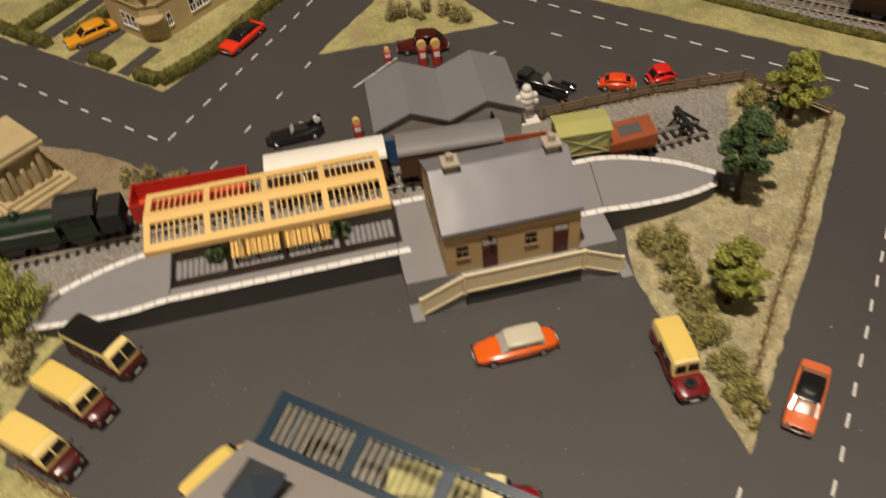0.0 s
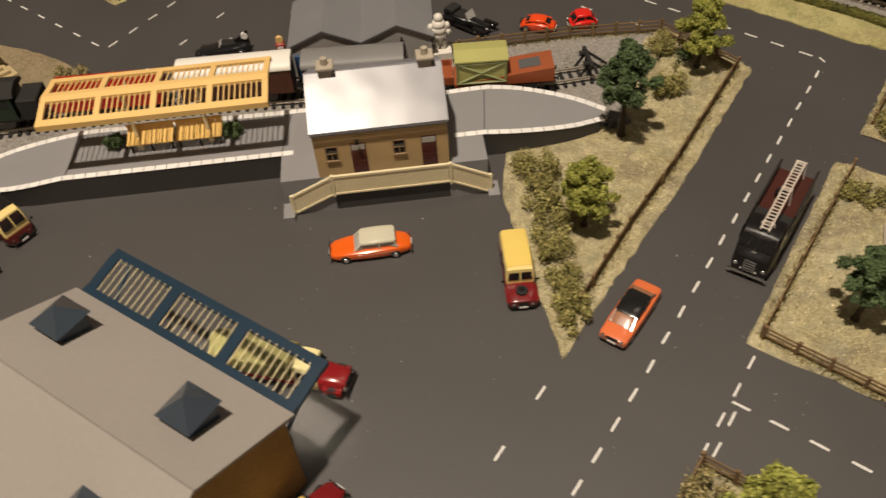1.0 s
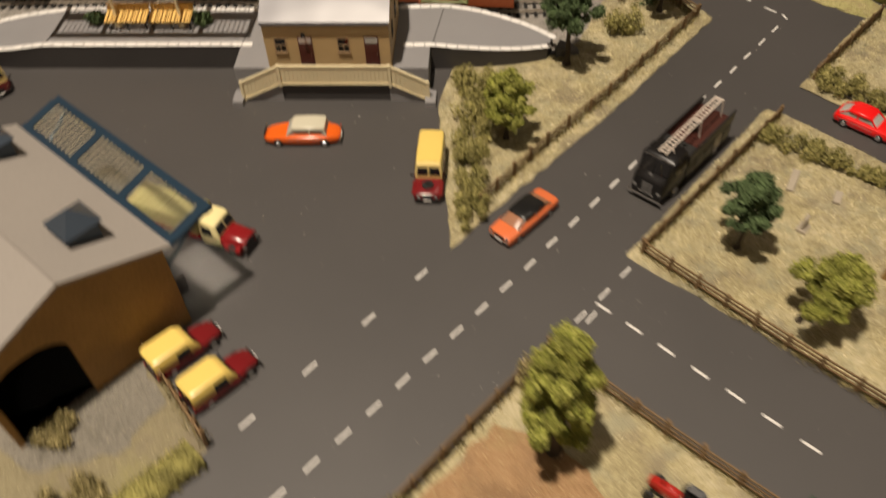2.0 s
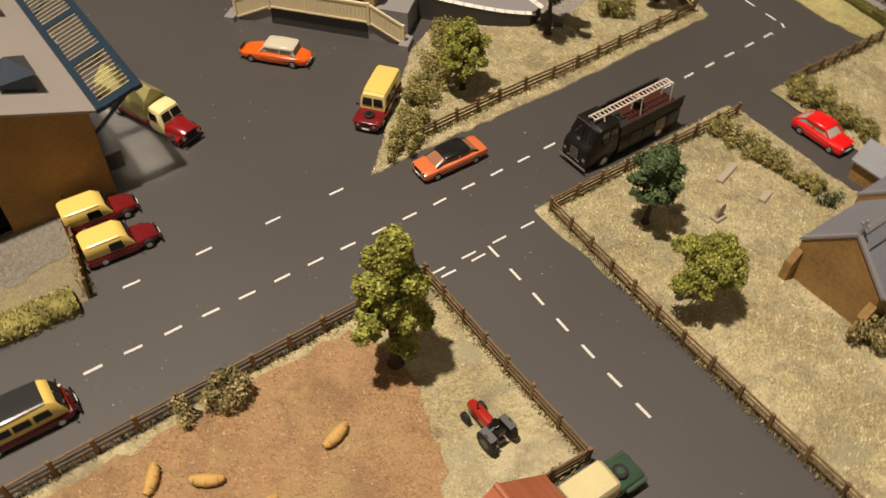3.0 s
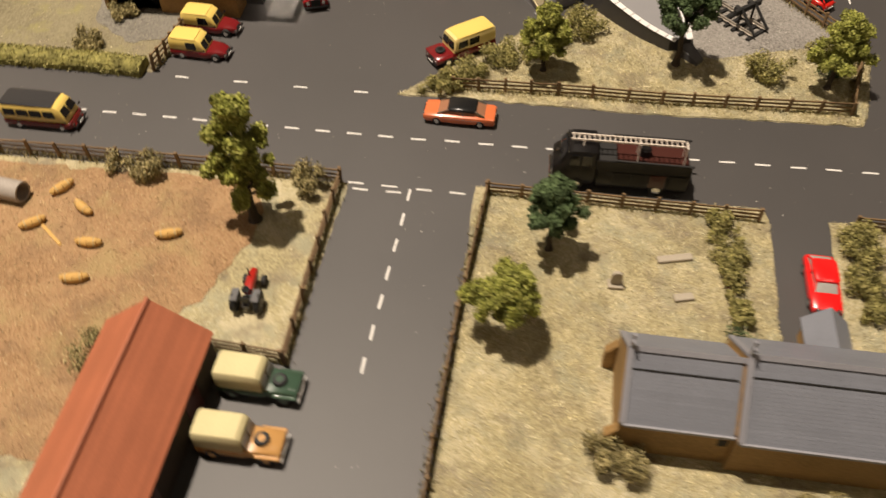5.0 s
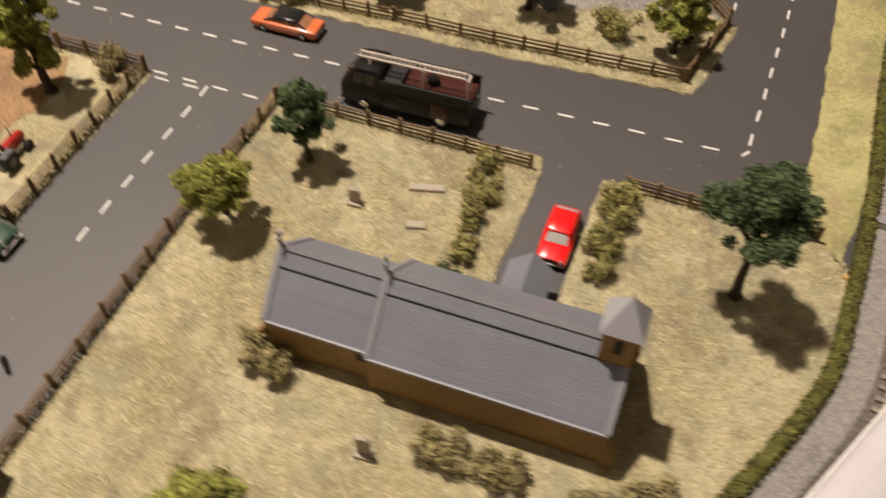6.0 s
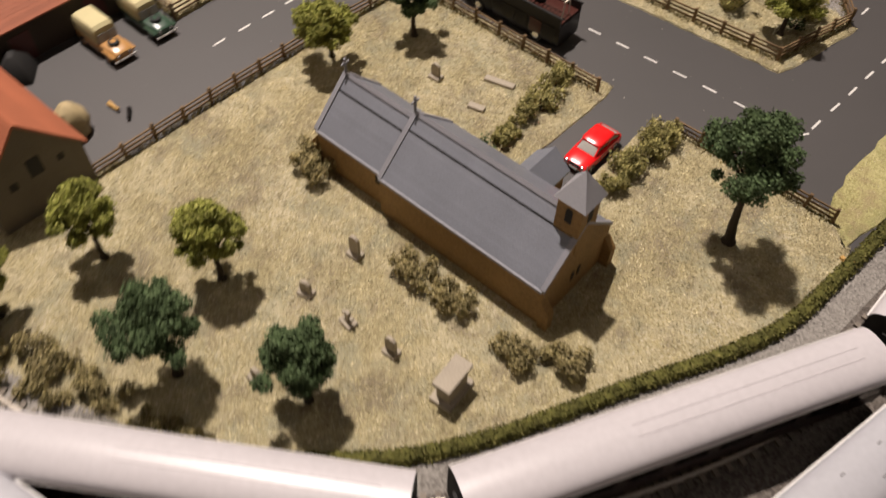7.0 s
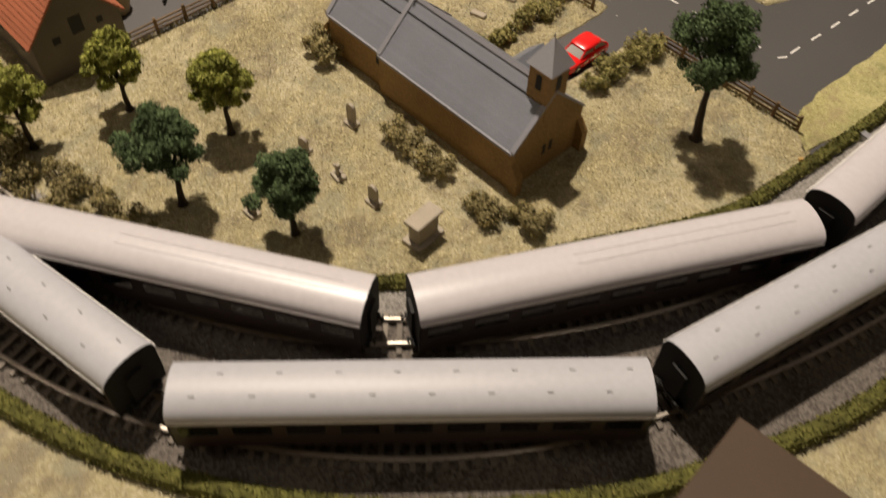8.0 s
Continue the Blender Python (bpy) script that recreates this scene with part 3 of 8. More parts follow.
# ---- fences ----
def fence(label, pts, height=1.35, pitch=2.55, rails=3, seed=1):
    """Post and rail fence; posts and each bay's rails are pieces."""
    holder = thing("fence", label, "fence", group="field fences")
    rnd = random.Random(seed)
    bm = bmesh.new()
    box(bm, -0.13, 0.13, -0.11, 0.11, 0, height + 0.15)
    soften(bm, 0.03, 1)
    post = mesh_of("post", bm, FENCE)
    bm = bmesh.new()
    box(bm, -0.5, 0.5, -0.05, 0.05, -0.068, 0.068)
    rail = mesh_of("rail", bm, FENCE)
    for a, b in zip(pts, pts[1:]):
        d = math.hypot(b[0] - a[0], b[1] - a[1])
        k = max(1, round(d / pitch))
        ang = math.degrees(math.atan2(b[1] - a[1], b[0] - a[0]))
        for i in range(k + 1):
            x, y = a[0] + (b[0] - a[0]) * i / k, a[1] + (b[1] - a[1]) * i / k
            piece("post", post, holder, x, y, 0.08, ang + rnd.uniform(-8, 8), rnd.uniform(-4, 4), rnd.uniform(-4, 4))
            if i < k:
                for j in range(rails):
                    ob = piece("rail", rail, holder, x + (b[0] - a[0]) * 0.5 / k, y + (b[1] - a[1]) * 0.5 / k, 0.1 + height * (0.30 + 0.58 * j / (rails - 1)), ang, 0, rnd.uniform(-1.5, 1.5))
                    ob.scale = (d / k, 1, 1)
    return holder


FENCE_LINES = []


def fence_line(label, pts, height=1.35, pitch=2.55, rails=3, seed=1):
    FENCE_LINES.append(pts)
    return fence(label, pts, height, pitch, rails, seed)


FB = "brown wooden post and rail fence"
fence_line(FB + " along the station plot", [(20.9, 31.0), (25.6, 39.0), (30.4, 46.5), (38.4, 60.2)], seed=1)
fence_line(FB + " at the plot corner", [(38.4, 60.2), (32.2, 67.0)], seed=2)
fence_line(FB + " behind the siding", [(32.2, 67.0), (22.9, 66.4), (13.5, 64.9), (9.6, 64.0)], 1.5, 2.4, seed=3)
fence_line(FB + " along the churchyard road front", [(33.6, 28.1), (44.9, 45.3)], seed=4)
fence_line(FB + " along the churchyard side road", [(33.6, 28.0), (43.2, 20.9), (51.4, 15.3), (60.3, 9.5)], seed=5)
fence_line(FB + " along the farm field road front", [(27.5, 18.1), (23.1, 11.3), (16.3, 0.5), (9.7, -10.2)], 1.5, seed=6)
fence_line(FB + " along the farm field side road", [(27.5, 18.1), (35.2, 13.0), (41.7, 8.9), (38.4, 4.5)], 1.45, seed=7)
fence_line(FB + " between drive and churchyard", [(48.5, 51.4), (55.9, 62.4)], 1.35, 2.3, seed=8)
fence_line(FB + " along the grass bank", [(-31.6, 30.9), (-24.0, 25.9)], 1.2, 2.2, seed=10)
fence_line(FB + " across the goods shed approach", [(0.3, 13.8), (7.0, 7.7)], 1.7, 1.2, seed=9)


# rough grass caught along the foot of the fences
rnd = random.Random(77)
verts, faces = [], []
for pts in FENCE_LINES:
    for (x0, y0), (x1, y1) in zip(pts, pts[1:]):
        d = math.hypot(x1 - x0, y1 - y0)
        for _ in range(int(d * 60)):
            f, o = rnd.random(), rnd.gauss(0, 0.22)
            x, y = x0 + (x1 - x0) * f - (y1 - y0) / d * o, y0 + (y1 - y0) * f + (x1 - x0) / d * o
            a, k, h = rnd.uniform(0, math.tau), rnd.uniform(0.03, 0.07), rnd.uniform(0.12, 0.55)
            i = len(verts)
            verts += [((x - k * math.cos(a)) * U, (y - k * math.sin(a)) * U, 0.0009), ((x + k * math.cos(a)) * U, (y + k * math.sin(a)) * U, 0.0009), ((x + rnd.uniform(-0.2, 0.2)) * U, (y + rnd.uniform(-0.2, 0.2)) * U, (0.1 + h) * U)]
            faces.append((i, i + 1, i + 2))
me = bpy.data.meshes.new("fence_grass")
me.from_pydata(verts, [], faces)
me.materials.append(LEAFDRY)
tagged(new("fence_grass", me), "rough brown green grass along the fence foot", "grass", kind="stuff")


# ---- leaves, trees, bushes, hedges ----
def leaf_cloud(blobs, count, size, seed):
    """Many small leaf flakes spread through a set of (x, y, z, radius, flatness) blobs, in cm."""
    rnd = random.Random(seed)
    verts, faces = [], []
    total = sum(b[3] ** 2 for b in blobs)
    for bx, by, bz, r, flat in blobs:
        for _ in range(int(count * r * r / total)):
            a, c = rnd.uniform(0, math.tau), rnd.uniform(-1, 1)
            s = math.sqrt(1 - c * c)
            rr = r * (rnd.random() ** 0.34) * (1 + 0.45 * noise.noise(Vector((a * 1.5 + bx, c * 3 + by, bz + seed))))
            p = Vector((bx + rr * s * math.cos(a), by + rr * s * math.sin(a), bz + rr * c * flat))
            n = (Vector((s * math.cos(a), s * math.sin(a), c)) + 1.25 * Vector((rnd.uniform(-1, 1), rnd.uniform(-1, 1), rnd.uniform(-0.4, 1)))).normalized()
            u = n.orthogonal().normalized()
            v = n.cross(u)
            k = size * rnd.uniform(0.55, 1.35)
            i = len(verts)
            verts += [tuple((p + u * k) * U), tuple((p + v * k * 0.8) * U), tuple((p - u * k) * U), tuple((p - v * k * 0.8 + n * k * 0.15) * U)]
            faces.append((i, i + 1, i + 2, i + 3))
    me = bpy.data.meshes.new("leaves")
    me.from_pydata(verts, [], faces)
    return me


def tree(x, y, height, spread, material, label, seed, lift=0.30, leaves=25000, lean=0.0, tall=1.0, sway=(0.0, 0.0)):
    """Tapered trunk with limbs, and a crown of clumps of leaf flakes; sway moves the top of the crown sideways."""
    rnd = random.Random(seed)
    spread *= 1.14
    t = thing("tree", label, "tree", x, y, 0.1, rnd.uniform(0, 360) if not lean else lean)
    bm = bmesh.new()
    top = height * 0.62
    p, r = Vector((0, 0, -0.1)), 0.030 * height
    rod(bm, p, (0, 0, 0.35), r * 1.7, r, 9)
    steps = 5
    for i in range(steps):
        f = (i + 1) / steps * 0.62
        q = Vector((rnd.uniform(-0.12, 0.12) + sway[0] * f, rnd.uniform(-0.12, 0.12) + sway[1] * f, top * (i + 1) / steps + 0.2))
        rod(bm, p if i else Vector((0, 0, 0.3)), q, r * (1 - i / (steps + 1.5)), r * (1 - (i + 1) / (steps + 1.5)), 8)
        p = q
    blobs = []
    k = 54
    for i in range(k):
        a = i * 2.4 + rnd.uniform(-0.5, 0.5)
        f = (i + 0.5) / k
        z = height * (lift + 0.10 + (0.88 - lift - 0.10) * f) + rnd.uniform(-0.35, 0.35)
        ring = spread * (1.0 - 0.72 * max(0.0, f - 0.30) / 0.70) * (0.55 + 0.45 * min(1, f / 0.25)) * rnd.uniform(0.42, 1.04)
        bx, by = ring * math.cos(a) + sway[0] * z / height, ring * math.sin(a) + sway[1] * z / height
        blobs.append((bx, by, z, spread * rnd.uniform(0.13, 0.29), 0.85 * tall))
        if i % 3 == 0:
            rod(bm, (sway[0] * 0.66 * z / height, sway[1] * 0.66 * z / height, max(0.3, z * 0.66)), (bx * 0.85, by * 0.85, z), r * 0.42, r * 0.14, 5)
    blobs.append((sway[0] * 0.86, sway[1] * 0.86, height * 0.86, spread * 0.30, 1.0))
    blobs.append((sway[0] * (lift + 0.3), sway[1] * (lift + 0.3), height * (lift + 0.30), spread * 0.42, 1.1))
    part("trunk", bm, TRUNK, t, smooth=True)
    me = leaf_cloud(blobs, int(leaves * 0.95), 0.078 + 0.0022 * height, seed)
    me.materials.append(material)
    crown = new("crown", me)
    crown.parent = t
    return t


def bush(x, y, w, d, h, rz, material, label, seed, leaves=4600):
    rnd = random.Random(seed)
    t = thing("bush", label, "bush", x, y, 0.1, rz)
    bm = bmesh.new()
    blobs = []
    for i in range(15):
        bx, by = rnd.uniform(-1.0, 1.0) * w / 2, rnd.uniform(-0.95, 0.95) * d / 2
        br = rnd.uniform(0.16, 0.34) * min(w, d)
        bz = max(0.1, h * rnd.uniform(0.25, 0.7))
        blobs.append((bx, by, bz, br, min(1.2, h / (2.2 * br))))
        rod(bm, (bx * 0.4, by * 0.4, -0.05), (bx, by, bz), 0.07, 0.03, 5)
    part("branchwork", bm, TRUNK, t)
    me = leaf_cloud(blobs, int(leaves * 0.72), 0.088, seed)
    me.materials.append(material)
    crown = new("foliage", me)
    crown.parent = t
    return t


def hedge(name, line, width, height, material, label, seed, per_cm=120):
    """A clipped hedge along a line: a lumpy core covered in leaf flakes."""
    rnd = random.Random(seed)
    t = thing("hedge", label, "hedge")
    bm = bmesh.new()
    section = [(-0.5, 0), (-0.52, 0.5), (-0.36, 0.9), (0, 1.0), (0.36, 0.9), (0.52, 0.5), (0.5, 0)]
    rings = []
    for i, (x, y) in enumerate(line):
        a = heading(line, i)
        rings.append([bm.verts.new((x - math.sin(a) * s * width * 0.86, y + math.cos(a) * s * width * 0.86, 0.02 + h * height * (0.86 + 0.10 * rnd.random()))) for s, h in section])
    for a, b in zip(rings, rings[1:]):
        for i in range(6):
            bm.faces.new((a[i], a[i + 1], b[i + 1], b[i]))
    bm.faces.new(rings[0])
    bm.faces.new(rings[-1][::-1])
    part("core", bm, material, t)
    verts, faces = [], []
    for i, (x, y) in enumerate(line[:-1]):
        a = heading(line, i)
        for _ in range(per_cm):
            f, w = rnd.random(), rnd.uniform(0, math.pi)
            s = math.cos(w) * width * 0.52 * rnd.uniform(0.85, 1.12)
            z = (abs(math.sin(w)) ** 0.6) * height * rnd.uniform(0.8, 1.08) + 0.03
            p = Vector((x + (line[i + 1][0] - x) * f - math.sin(a) * s, y + (line[i + 1][1] - y) * f + math.cos(a) * s, z))
            n = Vector((rnd.uniform(-1, 1), rnd.uniform(-1, 1), rnd.uniform(-0.2, 1))).normalized()
            u = n.orthogonal().normalized()
            v, k, j = n.cross(u), 0.075 * rnd.uniform(0.6, 1.4), len(verts)
            verts += [tuple((p + u * k) * U), tuple((p + v * k) * U), tuple((p - u * k) * U), tuple((p - v * k) * U)]
            faces.append((j, j + 1, j + 2, j + 3))
    me = bpy.data.meshes.new("leaves")
    me.from_pydata(verts, [], faces)
    me.materials.append(material)
    lv = new("leaves", me)
    lv.parent = t
    return t


DT, LT = "dark green model tree with dense clump foliage", "yellow green model tree with clump foliage"
tree(26.3, 50.8, 10.2, 2.25, LEAFDARK, DT + " at the platform end", 1, 0.36)
tree(22.0, 39.5, 7.3, 2.15, LEAFLIGHT, LT + " on the station plot", 2, 0.25)
tree(34.8, 60.8, 8.0, 2.2, LEAFLIGHT, LT + " at the fence corner", 3, 0.22)
tree(40.5, 29.6, 7.8, 1.9, LEAFDARK, DT + " by the churchyard fence", 4, 0.30)
tree(44.3, 23.3, 6.9, 2.2, LEAFLIGHT, LT + " by the side road fence", 5, 0.30, 25000, 360.0, 1.0, (1.9, 0.1))
tree(28.5, 10.8, 13.2, 2.2, LEAFLIGHT, "tall yellow green tree in the field corner", 6, 0.14, 40000, 0, 1.3)
tree(58.8, 54.9, 12.6, 3.0, LEAFDARK, "large dark green tree with a bare trunk", 7, 0.44, 26000, 360.0, 1.0, (0.2, -1.0))
tree(67.5, 21.2, 8.0, 2.05, LEAFLIGHT, LT + " in the churchyard", 8, 0.36)
tree(74.8, 20.7, 8.9, 2.5, LEAFDARK, "broad dark green tree in the churchyard", 9, 0.42)
tree(75.3, 29.0, 7.8, 2.15, LEAFDARK, "small dark green tree near the gravestones", 10, 0.34)
tree(67.1, 12.9, 7.7, 2.0, LEAFLIGHT, LT + " near the farm building", 11, 0.34)
tree(72.6, 8.2, 7.7, 2.0, LEAFLIGHT, LT + " near the railway hedge", 12, 0.34)
tree(-36.0, 45.2, 6.4, 3.4, LEAFLIGHT, "low green tree at the platform ramp", 13, 0.10, 16000)

SC = "dry brown green scrub bush"
# bushes by place: x, y, width, depth, height, turn
SCRUB_YARD = [(18.2, 46.0, 3.0, 3.0, 2.3, 10), (18.8, 42.6, 2.7, 3.9, 2.1, 0), (19.3, 39.2, 2.6, 4.2, 1.9, 5), (19.7, 35.8, 2.5, 4.2, 1.8, 5), (20.3, 32.8, 2.4, 3.8, 1.8, 10), (20.7, 30.0, 2.0, 3.2, 1.4, 15)]
SCRUB_DRIVE = [(31.2, 57.0, 3.0, 2.6, 2.6, 20), (31.8, 63.2, 3.4, 2.2, 2.4, 30), (45.2, 41.8, 4.6, 2.2, 1.7, -33), (48.4, 40.2, 3.8, 2.0, 1.5, -33), (51.2, 38.6, 2.6, 1.3, 1.1, -33), (49.8, 50.2, 3.6, 2.3, 1.8, -40), (52.2, 48.6, 3.6, 2.2, 1.8, -40), (54.8, 47.2, 2.8, 1.7, 1.6, -40)]
SCRUB_CHURCH = [(57.2, 24.6, 3.2, 2.4, 2.3, 60), (65.2, 33.8, 3.0, 2.0, 2.0, 60), (67.0, 36.6, 2.6, 2.0, 2.0, 60), (70.2, 40.8, 2.4, 1.9, 1.7, 60), (70.6, 44.0, 2.6, 2.0, 1.8, 70), (75.4, 12.4, 3.6, 2.2, 1.9, 70), (76.8, 16.8, 3.4, 1.8, 1.7, 75), (78.6, 20.6, 3.0, 1.6, 1.5, 80), (73.6, 7.4, 3.4, 2.4, 2.0, 60), (79.0, 23.0, 2.4, 1.2, 1.0, 80), (77.4, 13.4, 3.0, 1.6, 1.4, 72), (76.0, 9.4, 3.4, 2.0, 1.6, 65), (74.8, 5.6, 3.2, 2.2, 1.7, 60), (72.2, 4.4, 3.4, 2.6, 1.9, 40)]
SCRUB_FIELD = [(19.7, 3.5, 4.4, 2.3, 2.0, 57), (27.2, 15.6, 2.8, 2.2, 2.4, 57), (37.0, -2.2, 3.6, 2.6, 2.2, 30), (-34.0, 40.8, 2.6, 4.0, 2.0, 20), (-35.6, 34.8, 3.0, 4.0, 1.8, 10), (-0.8, 85.8, 5.2, 2.6, 2.2, -10), (4.8, 84.2, 4.0, 2.2, 1.8, -20), (0.5, 3.0, 3.0, 2.0, 1.4, 40), (-2.5, 7.0, 2.2, 1.8, 1.3, 0), (-28.5, 61.5, 3.0, 2.0, 1.4, -10), (-24.8, 61.3, 2.0, 1.4, 1.0, 0)]
for i, (x, y, w, d, h, rz) in enumerate(SCRUB_YARD + SCRUB_DRIVE + SCRUB_CHURCH + SCRUB_FIELD):
    bush(x, y, w, d, h, rz, LEAFOLIVE if i < 14 else LEAFDRY, SC + (" along the yard edge" if i < 6 else " among dry grass" if i < 29 else " beside the field and road"), 40 + i)
for i, (x, y) in enumerate([(52.9, 37.2), (33.6, 62.0)]):
    bush(x, y, 1.6, 1.4, 1.3, 0, LEAFDARK, "small dark green bush in the grass", 90 + i, 500)

hedge("hedge", [p for p in INNER_HEDGE if p[1] > 23.5], 1.05, 0.85, LEAFHEDGE, "low clipped green hedge inside the railway curve", 1, 140)
hedge("hedge", OUTER_HEDGE, 1.3, 1.1, LEAFHEDGE, "low clipped green hedge outside the railway curve", 2, 110)
hedge("hedge", smooth_line([(6.6, 7.0), (2.0, 0.2), (-4.6, -10.4), (-12, -22)], 1.0), 2.3, 1.2, LEAFOLIVE, "low olive green hedge beside the main road", 3, 200)
for pts in ([(-28.6, 77.4), (-23.2, 83.0), (-16.8, 92.6), (-9, 104)], [(-28.9, 77.6), (-31.8, 79.6)], [(-34.8, 81.7), (-37.6, 83.6)], [(-43.4, 87.6), (-50, 92.2), (-56, 97)], [(-41.2, 88.0), (-34.4, 97.8), (-30, 104)], [(-47.6, 91.0), (-38, 105)]):
    hedge("hedge", smooth_line(pts, 0.8), 1.5, 1.5, LEAFHEDGE, "square clipped hedge round a garden plot", len(pts) + int(pts[0][0]))


# ---- railway track ----
def track(label, line, z=0.10, wood=None):
    """Two rails with foot and head, and a sleeper piece every 0.88 cm."""
    t = thing("railway_track", label, "railway track")
    bm = bmesh.new()
    for s in (-0.88, 0.88):
        box(bm, -0.14, 0.14, s - 0.17, s + 0.17, 0.22, 0.30)
    box(bm, -0.16, 0.16, -1.5, 1.5, 0, 0.22)
    sl = mesh_of("sleeper", bm, wood or SLEEPER)
    rnd = random.Random(5)
    even = smooth_line(line, 0.88)
    for i, (x, y) in enumerate(even):
        piece("sleeper", sl, t, x, y, z, math.degrees(heading(even, i)) + rnd.uniform(-1.5, 1.5))
    fine = smooth_line(line, 0.6)
    for off in (0.88, -0.88):
        bm = bmesh.new()
        rings = []
        sec = [(-0.13, 0.24), (-0.13, 0.29), (-0.04, 0.32), (-0.04, 0.42), (-0.08, 0.45), (-0.08, 0.52), (0.08, 0.52), (0.08, 0.45), (0.04, 0.42), (0.04, 0.32), (0.13, 0.29), (0.13, 0.24)]
        for i, (x, y) in enumerate(fine):
            a = heading(fine, i)
            rings.append([bm.verts.new((x - math.sin(a) * (off + s), y + math.cos(a) * (off + s), z + h)) for s, h in sec])
        for a, b in zip(rings, rings[1:]):
            for i in range(len(sec)):
                bm.faces.new((a[i], a[(i + 1) % len(sec)], b[(i + 1) % len(sec)], b[i]))
        bm.faces.new(rings[0][::-1])
        bm.faces.new(rings[-1])
        part("rail", bm, STEEL, t, "worn shiny steel rail")
    return t


INNER = [(24, 93.5), (43.5, 79.4), (56, 71.2), (64.5, 64.6), (71.3, 57.9), (76.2, 50.6), (79.8, 42.5), (82.0, 34.6), (82.6, 29), (82.2, 22), (81.0, 16.5), (78.5, 9.6), (74, 1.5), (67, -7.5)]
OUTER = [(44, 87.6), (55.5, 80), (66, 72.2), (74, 64.2), (80.2, 56.4), (85.0, 48.8), (88.2, 40.4), (89.6, 32), (89.8, 26), (88.7, 18.8), (86.2, 11.4), (81.5, 2.6), (74, -6.5)]
SIDE = [(-58, 51.6), (-40, 52.6), (-28, 54.6), (-14, 56.6), (0, 57.7), (12, 58.1), (19, 58.9), (26.5, 60.4)]
track("main line track on a curve with brown sleepers", INNER)
track("outer main line track on a curve", OUTER)
track("siding track behind the platform", SIDE, 0.14, MATTBLACK)

# cess path and pale ballast shoulder beside the inner track
bm = bmesh.new()
shoulder = [p for p in INNER_HEDGE]
prism(bm, beside(shoulder, -0.2) + beside(shoulder, 2.4)[::-1], 0.101, 0.13)
setting("ballast_shoulder", bm, BALLAST, "pale grey ballast shoulder beside the inner track", "ballast")


# ---- platform ----
FRONT = smooth_line([(-33.8, 43.4), (-27.0, 43.1), (-22.1, 43.7), (-13.1, 44.9), (-3.9, 46.15), (4, 47.1), (12.1, 48.2), (17.5, 49.0), (21.8, 50.1), (25.1, 51.6)], 1.0)
BACK = smooth_line([(-35.5, 45.5), (-30.8, 48.1), (-25.4, 49.8), (-13.9, 51.3), (-3.7, 52.5), (5, 53.7), (12.6, 55.2), (17.1, 55.6), (21.9, 54.7), (25.6, 53.0)], 1.0)


def platform_height(x):
    if x < -22.3:
        return 2.5 + (x + 22.3) * 0.125
    if x > 14.0:
        return 2.5 - (x - 14.0) * 0.11
    return 2.5


def station_platform():
    t = thing("station_platform", "grey station platform with white edged coping and ramped ends", "platform")
    bm = bmesh.new()
    n = max(len(FRONT), len(BACK))
    fr = [FRONT[min(i * len(FRONT) // n, len(FRONT) - 1)] for i in range(n)]
    bk = [BACK[min(i * len(BACK) // n, len(BACK) - 1)] for i in range(n)]
    top = [[bm.verts.new((x, y, platform_height(x))) for x, y in side] for side in (fr, bk)]
    bot = [[bm.verts.new((x, y, 0.0)) for x, y in side] for side in (fr, bk)]
    for i in range(n - 1):
        bm.faces.new((top[0][i], top[0][i + 1], top[1][i + 1], top[1][i]))
        bm.faces.new((bot[0][i], bot[0][i + 1], top[0][i + 1], top[0][i]))
        bm.faces.new((bot[1][i + 1], bot[1][i], top[1][i], top[1][i + 1]))
    bm.faces.new((bot[0][0], top[0][0], top[1][0], bot[1][0]))
    bm.faces.new((bot[0][-1], bot[1][-1], top[1][-1], top[0][-1]))
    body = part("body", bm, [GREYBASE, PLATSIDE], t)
    # upward faces pale grey, all side faces near black
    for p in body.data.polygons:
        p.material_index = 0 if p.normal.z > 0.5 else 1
    bm = bmesh.new()
    box(bm, -0.47, 0.47, -0.30, 0.30, 0, 0.07)
    soften(bm, 0.03, 1)
    stone = mesh_of("coping_stone", bm, WHITE)
    for line, off in ((FRONT, 0.24), (BACK, -0.24)):
        for i, (x, y) in enumerate(line):
            a = heading(line, i)
            slope = math.degrees(math.atan(0.125)) if x < -22.5 else -math.degrees(math.atan(0.11)) if x > 14.2 else 0
            px, py = x - math.sin(a) * off, y + math.cos(a) * off
            if line is FRONT and -2.2 < px < 11.8:
                continue
            piece("coping_stone", stone, t, px, py, platform_height(px), math.degrees(a), 0, -slope)
    bm = bmesh.new()
    prism(bm, [(25.2, 51.6), (27.4, 52.3), (27.1, 53.2), (25.4, 53.0)], 0, [1.25, 0.5, 0.5, 1.25])
    soften(bm, 0.05, 1)
    part("end_ramp", bm, DARKGREY, t)
    # cross joints of the platform sections
    for x0 in (-22.3, -3.6, 14.0):
        bm = bmesh.new()
        y0 = min(FRONT, key=lambda p: abs(p[0] - x0))[1] + 0.6
        y1 = min(BACK, key=lambda p: abs(p[0] - x0))[1] - 0.6
        box(bm, x0 - 0.05, x0 + 0.05, y0, y1, 2.502, 2.52)
        part("joint_strip", bm, DARKGREY, t)
    return t


station_platform()
ST = 7.6  # turn of the station and its canopy


